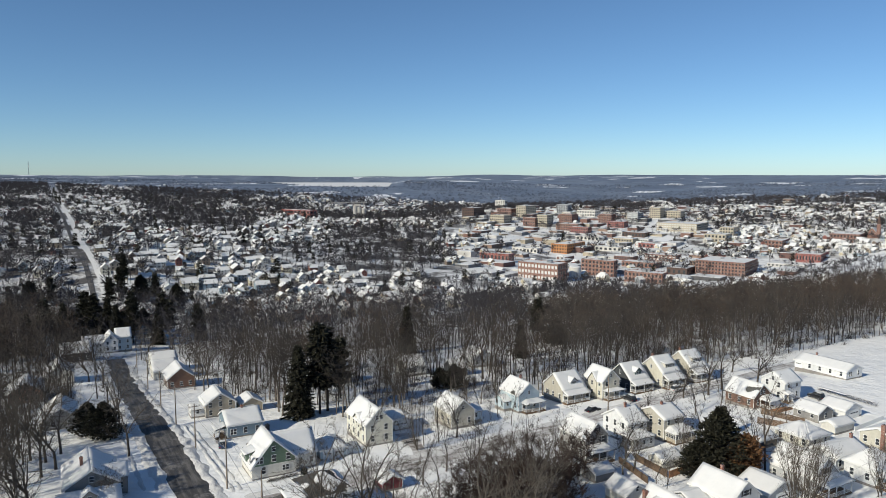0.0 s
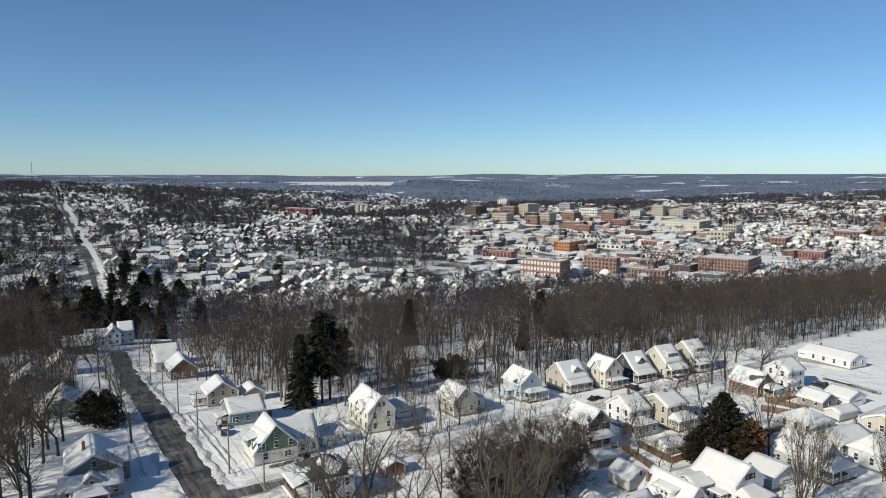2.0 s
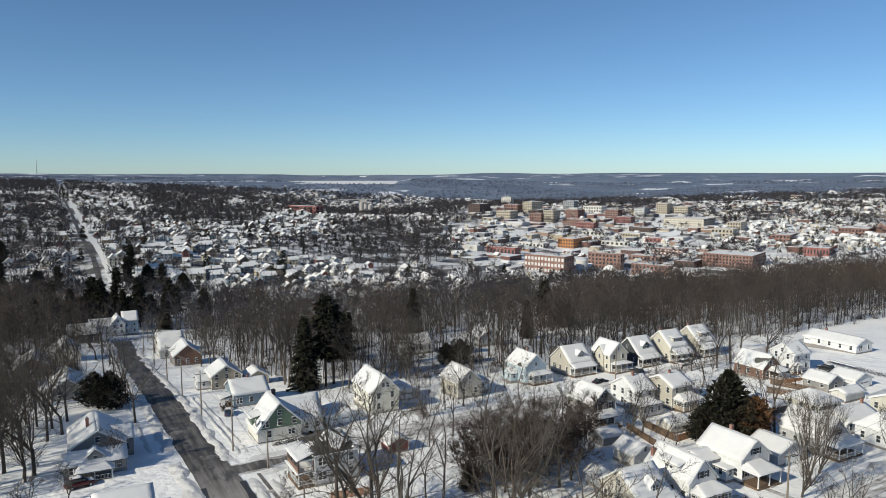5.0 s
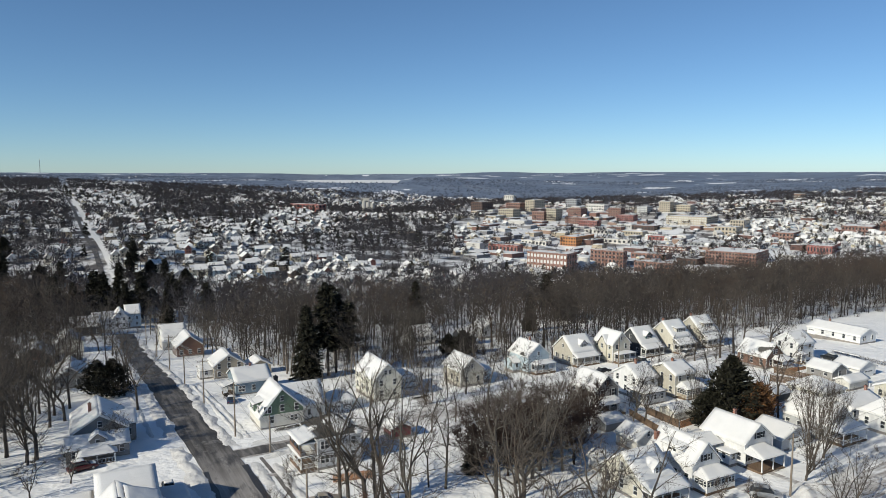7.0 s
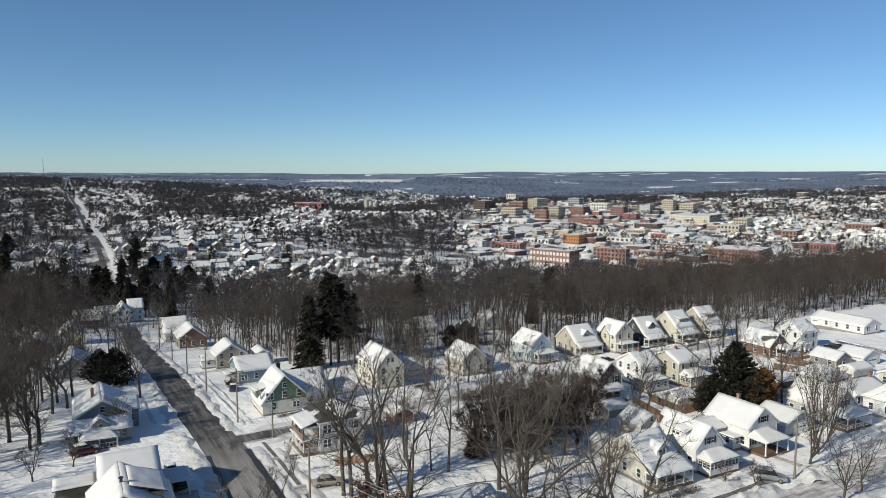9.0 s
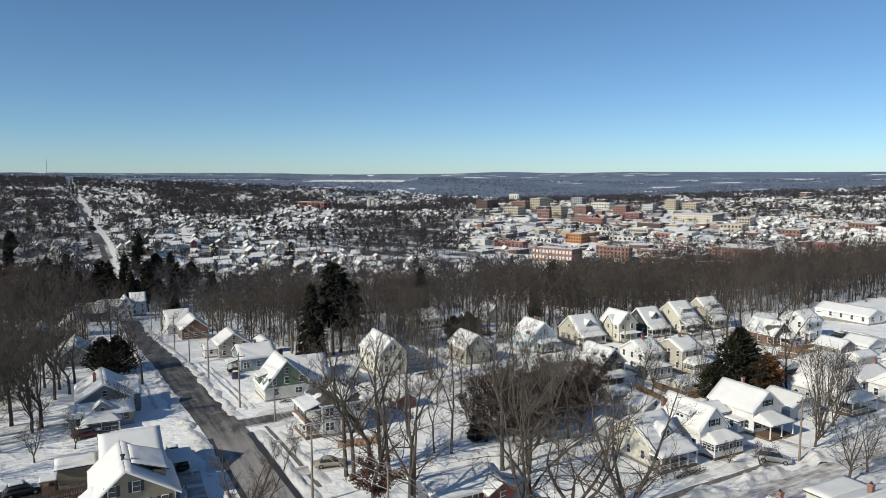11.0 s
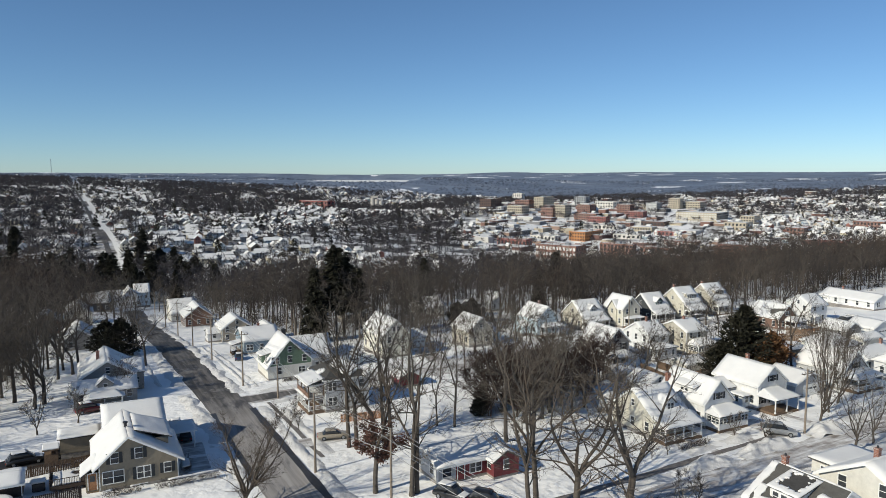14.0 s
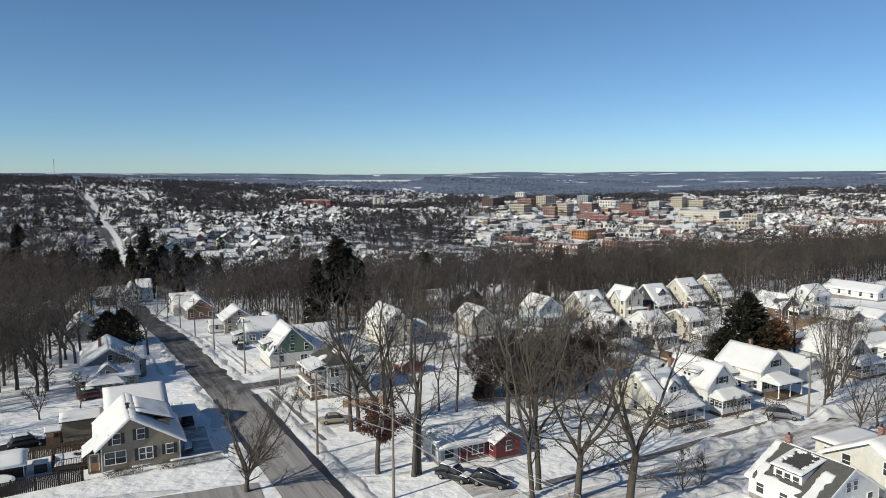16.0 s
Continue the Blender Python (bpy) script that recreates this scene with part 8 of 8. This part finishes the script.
def car(label, u, v, turn, paint, suv=False, snow=0.0, name="car"):
    L, W, H = (4.7, 1.85, 1.75) if suv else (4.6, 1.8, 1.45)
    p = on_land(u, v)
    ob = thing(name, label, "car", pose(p.x, p.y, p.z + 0.06, 0, 0, TURN + turn))
    belt = 0.98 if suv else 0.88

    def ring(x, w, z0, z1, crown=0.06):
        return [(x, -w, z0 + 0.08), (x, -w, z1 - 0.1), (x, -w * 0.9, z1), (x, 0, z1 + crown), (x, w * 0.9, z1), (x, w, z1 - 0.1), (x, w, z0 + 0.08), (x, 0, z0)]
    h = W / 2
    part("body", lofted([ring(-L / 2, h * 0.86, 0.35, 0.62), ring(-L / 2 + 0.15, h * 0.95, 0.26, belt - 0.1), ring(-L * 0.22, h, 0.22, belt), ring(L * 0.2, h, 0.22, belt), ring(L * 0.3, h * 0.98, 0.22, belt - 0.06), ring(L / 2 - 0.18, h * 0.92, 0.26, 0.72), ring(L / 2, h * 0.8, 0.36, 0.56)]), paint, ob)
    back = -L / 2 + (0.25 if suv else 0.75)
    part("glasshouse", lofted([ring(back, h * 0.86, belt - 0.1, belt + 0.02, 0.02), ring(back + 0.5, h * 0.78, belt - 0.1, H - 0.1, 0.03), ring(0.25, h * 0.78, belt - 0.1, H - 0.07, 0.03), ring(1.15, h * 0.86, belt - 0.1, belt + 0.02, 0.02)]), GLASS, ob, "dark tinted windows")
    part("roof", lofted([ring(back + 0.45, h * 0.74, H - 0.16, H - 0.06), ring(back + 0.7, h * 0.77, H - 0.14, H - 0.01), ring(0.1, h * 0.77, H - 0.14, H - 0.01), ring(0.4, h * 0.74, H - 0.18, H - 0.08)]), paint, ob)
    for x in (-L * 0.3, L * 0.31):
        for s in (-1, 1):
            w = part("wheel", tube(bmesh.new(), (x, s * (h - 0.22), 0.32), (x, s * (h + 0.01), 0.32), 0.33, 0.33, 16), RUBBER, ob)
            part("rim", tube(bmesh.new(), (x, s * (h + 0.005), 0.32), (x, s * (h + 0.025), 0.32), 0.21, 0.19, 12), GREY_METAL, w)
    for s in (-1, 1):
        part("headlight", boxed(L / 2 - 0.16, L / 2 - 0.03, s * 0.55 - 0.18, s * 0.55 + 0.18, 0.56, 0.7, bevel=0.03), LAMP_WHITE, ob)
        part("tail_light", boxed(-L / 2 - 0.01, -L / 2 + 0.12, s * 0.6 - 0.16, s * 0.6 + 0.16, 0.56, 0.72, bevel=0.03), LAMP_RED, ob)
    part("bumper", boxed(L / 2 - 0.1, L / 2 + 0.06, -h * 0.78, h * 0.78, 0.3, 0.48, bevel=0.04), paint, ob)
    if snow:
        q = [(back + 0.5, -h * 0.7, H + 0.02), (0.2, -h * 0.7, H + 0.02), (0.2, h * 0.7, H + 0.02), (back + 0.5, h * 0.7, H + 0.02)]
        part("snow_cap", snow_slab(bmesh.new(), *q, snow, int(u)), ROOF_SNOW, ob, "snow left on the roof")
        q = [(1.2, -h * 0.8, belt + 0.02), (L / 2 - 0.3, -h * 0.75, belt - 0.14), (L / 2 - 0.3, h * 0.75, belt - 0.14), (1.2, h * 0.8, belt + 0.02)]
        part("bonnet_snow", snow_slab(bmesh.new(), *q, snow * 0.7, int(v)), ROOF_SNOW, ob, "snow on the bonnet")
    return ob


DARKCAR, SILVER, CHAMP, REDCAR, WHITECAR, BLUECAR = car_paint("black", (0.02, 0.021, 0.024)), car_paint("silver", (0.36, 0.37, 0.38)), car_paint("champagne", (0.34, 0.30, 0.24)), car_paint("red", (0.09, 0.016, 0.016)), car_paint("white", (0.65, 0.65, 0.65)), car_paint("navy", (0.03, 0.05, 0.10))
car("champagne sedan parked on a snowy drive", 32.2, 98.4, -14, CHAMP)
car("silver estate car parked at the snowbank", 89.2, 67.2, -50, SILVER, True)
car("black estate car by the taupe house's carport", 12.6, 108.6, 92, DARKCAR, True, 0.12)
car("black sedan parked behind the carport", 12.2, 114.4, 88, DARKCAR, False, 0.14)
car("dark estate car in the ranch house drive", 37.8, 71.4, -60, DARKCAR, True, 0.1)
car("dark pickup-sized car by the ranch house", 40.6, 67.9, -50, DARKCAR, True)
car("black car snowed in beside the side street", 117.6, 136.4, 5, DARKCAR, False, 0.1)
car("white estate car before the bungalows", 147.4, 136.6, 4, WHITECAR, True, 0.1)
car("dark estate car on the drive of the charcoal bungalow", 131.6, 138.2, 80, DARKCAR, True, 0.1)
car("dark car behind the wooden fence", -7.6, 108.4, 8, DARKCAR, True, 0.04)
car("dark van-like car beside the yard", -2.4, 109.2, 6, DARKCAR, True, 0.04)
car("navy car parked before the slate blue house", 31.0, 160.4, 80, BLUECAR, False, 0.12)
car("dark red car under snow in a side yard", 0.6, 130.4, 12, REDCAR, True, 0.16)
car("dark car by the white house's lawn", 168, 110, 80, DARKCAR, True, 0.05)
car("black pickup-sized car before the green house", 40.0, 148.6, 10, DARKCAR, True)

# ---- poles and wires ----
def utility_pole(u, v, h=10.5, arm=True, lean=0.0, label="grey wooden utility pole with a crossarm"):
    p = on_land(u, v)
    ob = thing("utility_pole", label, "pole", pose(p.x, p.y, p.z, 0, lean, TURN), "utility poles")
    part("pole", tube(bmesh.new(), (0, 0, -0.6), (0, 0, h), 0.17, 0.11, 10), POLE_WOOD, ob)
    if arm:
        part("crossarm", boxed(-1.2, 1.2, -0.06, 0.06, h - 0.75, h - 0.63), POLE_WOOD, ob)
        for k in (-1.1, -0.4, 0.5, 1.1):
            part("insulator", tube(bmesh.new(), (k, 0, h - 0.63), (k, 0, h - 0.42), 0.05, 0.04, 6), GREY_METAL, ob)
    return p + Vector((0, 0, h))


def wire(a, b, sag=0.5, r=0.028, label="thin grey overhead wire"):
    cu = bpy.data.curves.new("overhead_wire", "CURVE")
    cu.dimensions = "3D"
    cu.bevel_depth = r
    cu.bevel_resolution = 0
    s = cu.splines.new("POLY")
    n = 13
    s.points.add(n - 1)
    for i in range(n):
        t = i / (n - 1)
        q = a.lerp(b, t) - Vector((0, 0, 4 * sag * t * (1 - t)))
        s.points[i].co = (*q, 1)
    cu.materials.append(WIRE)
    ob = new("overhead_wire", cu)
    return tagged(ob, label, "wire", "overhead wires")


line = [utility_pole(*s) for s in ((33.5, 44.0, 10.0), (29.5, 70.2, 10.3), (26.1, 87.3, 10.5), (26.6, 134.6, 10.5), (25.6, 163, 10.2), (24.6, 185, 10.0), (24.2, 211, 10.0), (23.9, 240, 10.0), (24, 275, 10.0))]
across = Vector((TC, TS, 0))
for a, b in zip(line, line[1:]):
    for k, dz in ((-1.1, -0.42), (0.5, -0.42), (1.1, -0.42)):
        wire(a + across * k + Vector((0, 0, dz)), b + across * k + Vector((0, 0, dz)), 0.5)
    wire(a + Vector((0, 0, -2.6)), b + Vector((0, 0, -2.6)), 0.5, 0.04, "thick grey telephone cable")
street = [utility_pole(*s) for s in ((92.6, 65.6, 9.6), (130, 69, 9.6), (170, 72, 9.6))]
for a, b in zip(street, street[1:]):
    wire(a + Vector((0, 0, -0.4)), b + Vector((0, 0, -0.4)), 0.6)
    wire(a + Vector((0, 0, -2.2)), b + Vector((0, 0, -2.2)), 0.6, 0.04, "thick grey telephone cable")
wire(line[1] + Vector((0, 0, -1)), on_land(36.4, 75.2, 3.0), 0.6)
wire(line[2] + Vector((0, 0, -1)), on_land(34.8, 110.2, 6.0), 0.6)
utility_pole(120.6, 134.2, 9.0, False, label="plain wooden utility pole by the side street")
utility_pole(30.2, 122.6, 7.0, False, label="short wooden pole at the corner")

# ---- fences, decks and yard things ----
def fence(u0, v0, u1, v1, h, material, label, gap=0.16, post=2.4):
    a, b = on_land(u0, v0), on_land(u1, v1)
    n = (b - a).length
    ang = math.degrees(math.atan2(b.y - a.y, b.x - a.x))
    ob = thing("fence", label, "fence", pose(a.x, a.y, 0, 0, 0, ang), "")
    slat = mesh_of("slat", boxed(0, gap * 0.86, -0.015, 0.015, 0, h), material)
    k = int(n / gap)
    for i in range(k):
        z = a.z + (b.z - a.z) * i / k
        part("slat", slat, None, ob).matrix_local = pose(i * gap, 0, z)
    stake = mesh_of("post", boxed(-0.06, 0.06, 0.015, 0.13, -0.4, h + 0.1), material)
    for i in range(int(n / post) + 1):
        z = a.z + (b.z - a.z) * min(1, i * post / n)
        part("post", stake, None, ob).matrix_local = pose(i * post, 0, z)
    return ob


DARKWOOD = make_plain("dark_stained_wood", (0.055, 0.04, 0.034), 0.8, 0.4, 4.0)
fence(-13, 89.8, -0.8, 91.6, 1.7, DARKWOOD, "dark stained board fence around the back yard", 0.2)
fence(-9, 102.2, 0.4, 104.0, 1.4, WOOD, "weathered brown picket fence behind the yard", 0.2)
fence(146.5, 109.6, 148.5, 99.5, 1.5, WOOD, "weathered board fence beside the deck", 0.22)
fence(103.6, 106.6, 102.2, 96.4, 1.5, WOOD, "weathered board fence between gardens", 0.22)
fence(102.4, 96.2, 116, 97.2, 1.4, CEDAR, "reddish board fence between gardens", 0.24)
fence(35.6, 104.6, 42.2, 103.2, 1.3, CEDAR, "reddish board fence beside the drive", 0.2)
fence(96.8, 96.2, 99.8, 107.6, 1.4, WOOD, "weathered board fence along a narrow garden", 0.22)
fence(140.5, 106.0, 143.2, 99.8, 1.5, WOOD, "weathered board fence below the cedar deck", 0.22)
fence(155, 92, 168, 93, 1.0, TRIM, "white picket fence along the lots", 0.3)

h = House("small dark shed with thick snow on its roof", -13.6, -7.2, 95, 99.6, 2.1, 2.7, "u", DARKWOOD, SHINGLE, floors=(), name="shed", category="shed", seed=401)
p = on_land(-10.2, 92.8)
ob = thing("round_pool", "round above-ground pool covered with snow", "pool", pose(p.x, p.y, p.z))
part("pool_wall", tube(bmesh.new(), (0, 0, -0.2), (0, 0, 1.1), 2.3, 2.3, 28), DARK_METAL, ob)
part("pool_snow", tube(bmesh.new(), (0, 0, 1.1), (0, 0, 1.22), 2.25, 1.9, 28), ROOF_SNOW, ob)

p = on_land(-4.4, 93.4)
ob = thing("wooden_deck", "dark wooden deck with slatted rails and steps", "deck", pose(p.x, p.y, p.z, 0, 0, TURN))
part("deck_floor", boxed(0, 5.0, 2.0, 6.8, 0.3, 0.75), DARKWOOD, ob)
part("deck_snow", snow_slab(bmesh.new(), (0.3, 2.2, 0.755), (3.4, 2.2, 0.755), (3.4, 6.6, 0.755), (0.3, 6.6, 0.755), 0.14, 402, 0.42, 16), ROOF_SNOW, ob)
for x0, x1, y0, y1 in ((0, 5.0, 2.0, 2.06), (0, 5.0, 6.74, 6.8), (0, 0.06, 2.06, 6.74)):
    bm = boxed(x0, x1, y0, y1, 1.55, 1.63)
    long = max(x1 - x0, y1 - y0)
    for k in range(int(long / 0.18)):
        s = k * 0.18
        if x1 - x0 > y1 - y0:
            box(bm, x0 + s, x0 + s + 0.05, y0, y1, 0.75, 1.55)
        else:
            box(bm, x0, x1, y0 + s, y0 + s + 0.05, 0.75, 1.55)
    part("deck_rail", bm, DARKWOOD, ob)
for k in range(4):
    part("step", boxed(4.0, 5.0, 1.72 - k * 0.28, 2.0 - k * 0.28, 0.3 - k * 0.16, 0.58 - k * 0.17), DARKWOOD, ob)
p = on_land(-5.6, 97.2)
ob = thing("grill_cart", "covered garden grill topped with snow", "grill", pose(p.x, p.y, p.z, 0, 0, TURN))
part("cart", boxed(-0.7, 0.7, -0.45, 0.45, 0, 1.1, bevel=0.08), DARK_METAL, ob)
part("snow_cap", boxed(-0.85, 0.85, -0.6, 0.6, 1.1, 1.4, bevel=0.12), ROOF_SNOW, ob)
p = on_land(-4.4, 105.2)
ob = thing("playhouse", "small wooden playhouse with a snowy roof", "playhouse", pose(p.x, p.y, p.z, 0, 0, TURN))
part("cabin", boxed(-0.8, 0.8, -0.8, 0.8, 0.9, 2.0), WOOD, ob)
for x in (-0.7, 0.7):
    for y in (-0.7, 0.7):
        part("leg", boxed(x - 0.06, x + 0.06, y - 0.06, y + 0.06, 0, 2.6), WOOD, ob)
part("roof", boxed(-1.0, 1.0, -1.0, 1.0, 2.6, 2.72), WOOD, ob)
part("snow_cap", boxed(-1.0, 1.0, -1.0, 1.0, 2.72, 3.0, bevel=0.1), ROOF_SNOW, ob)

# carport at the taupe house
p = on_land(10.2, 104.4)
ob = thing("carport", "open white-posted carport with a snowy roof", "carport", pose(p.x, p.y, p.z, 0, 0, TURN))
for x in (0.1, 3.4):
    for y in (0.1, 4.6):
        part("post", boxed(x - 0.07, x + 0.07, y - 0.07, y + 0.07, -0.2, 2.3), TRIM, ob)
part("beam", boxed(0, 3.5, 0, 4.7, 2.3, 2.5), TRIM, ob)
part("roof_snow", snow_slab(bmesh.new(), (-0.3, -0.3, 2.5), (3.9, -0.3, 2.4), (3.9, 5.0, 2.4), (-0.3, 5.0, 2.6), 0.22, 403), ROOF_SNOW, ob)

# hedges along the front of the taupe house
def hedge(u0, v0, u1, v1, h, seed, label):
    a, b = on_land(u0, v0), on_land(u1, v1)
    r = random.Random(seed)
    vs, fs = [], []
    n = int((b - a).length * 170)
    for k in range(n):
        c = a.lerp(b, r.random()) + Vector((r.gauss(0, 0.3), r.gauss(0, 0.3), r.random() * h))
        d = Vector((r.uniform(-1, 1), r.uniform(-1, 1), r.uniform(0.1, 1.4))).normalized()
        s = d.orthogonal().normalized() * 0.02
        i = len(vs)
        vs += [c - s, c + s, c + d * r.uniform(0.25, 0.55)]
        fs.append((i, i + 1, i + 2))
    ob = thing("hedge", label, "hedge", pose(0, 0, 0))
    part("twigs", raw_mesh("twigs", [tuple(q) for q in vs], fs, [WOODS_BARK]), None, ob)
    q = [(a.x - 0.4, a.y - 0.35, a.z + h), (b.x - 0.4, b.y - 0.35, b.z + h), (b.x + 0.3, b.y + 0.4, b.z + h), (a.x + 0.3, a.y + 0.4, a.z + h)]
    part("snow_cap", snow_slab(bmesh.new(), *q, 0.16, seed, 0.45, 16), ROOF_SNOW, ob)


hedge(1.6, 91.0, 5.4, 91.4, 0.8, 501, "low bare hedge with snow patches by the house")
hedge(7.4, 91.0, 14.6, 91.6, 0.9, 502, "low bare hedge with snow caught on top")
hedge(11.2, 94.4, 11.6, 99, 1.0, 503, "bare shrubs along the side wall")
hedge(72.4, 69.6, 78, 69.9, 0.7, 504, "bare brown shrubs before the cottage porch")
hedge(175.0, 114.0, 175.2, 99.0, 0.9, 506, "long bare hedge beside the level lot")
hedge(30.4, 163.2, 31.8, 168.6, 1.5, 507, "dark brown shrubs before the slate blue house")
hedge(34.0, 133.4, 40.2, 134.2, 0.5, 508, "low bare shrubs below the green house")
hedge(66, 139.4, 70, 139.6, 0.4, 505, "low bare shrubs beside the drive")

# cleared drives
DRIVES = (
    (((66.5, 131), (68.5, 140), (69, 146.4)), 3.6), (((13.0, 95), (13.2, 106)), 3.0), (((25, 99), (30, 98.6), (36, 97.6)), 3.2),
    (((40, 62.6), (39.6, 70), (40, 74)), 5.0), (((89.6, 66), (90.2, 74)), 3.4), (((76.4, 66), (76.2, 71)), 1.3), (((84.0, 66.4), (83.8, 72)), 1.3), (((97.8, 67), (97.6, 73)), 1.4), (((25, 112.6), (29, 112.4), (31.4, 112.4)), 1.2),
)
for k, (pts, w) in enumerate(DRIVES):
    strip_on_land(f"drive_{k + 1}", uv_line(*pts), w, PACKED, "half-cleared drive with packed snow", 0.05, 1.5, 0.3, 4, 40 + k)

# basketball hoop by the yellow house
p = on_land(71.4, 139.4)
ob = thing("basketball_hoop", "free-standing basketball hoop with a white board", "hoop", pose(p.x, p.y, p.z, 0, 0, TURN))
part("pole", tube(bmesh.new(), (0, 0, -0.2), (0, 0, 3.0), 0.06, 0.05, 8), DARK_METAL, ob)
part("board", boxed(-0.9, 0.9, -0.5, -0.45, 2.8, 3.9, bevel=0.02), TRIM, ob)
ring = bmesh.new()
for k in range(14):
    a, b = 2 * math.pi * k / 14, 2 * math.pi * (k + 1) / 14
    tube(ring, (0.23 * math.cos(a), -0.75 + 0.23 * math.sin(a), 3.05), (0.23 * math.cos(b), -0.75 + 0.23 * math.sin(b), 3.05), 0.015, 0.015, 5)
part("rim", ring, car_paint("orange", (0.6, 0.15, 0.03)), ob)

strip_on_land("pavement_street", uv_line((46, 65.2), (62, 65.6), (73, 66.5), (88, 67.0)), 1.1, PAVING_AND_SHADE, "half-cleared pavement behind the snowbank", 0.06, 0.7, 0.6, 3, 61)
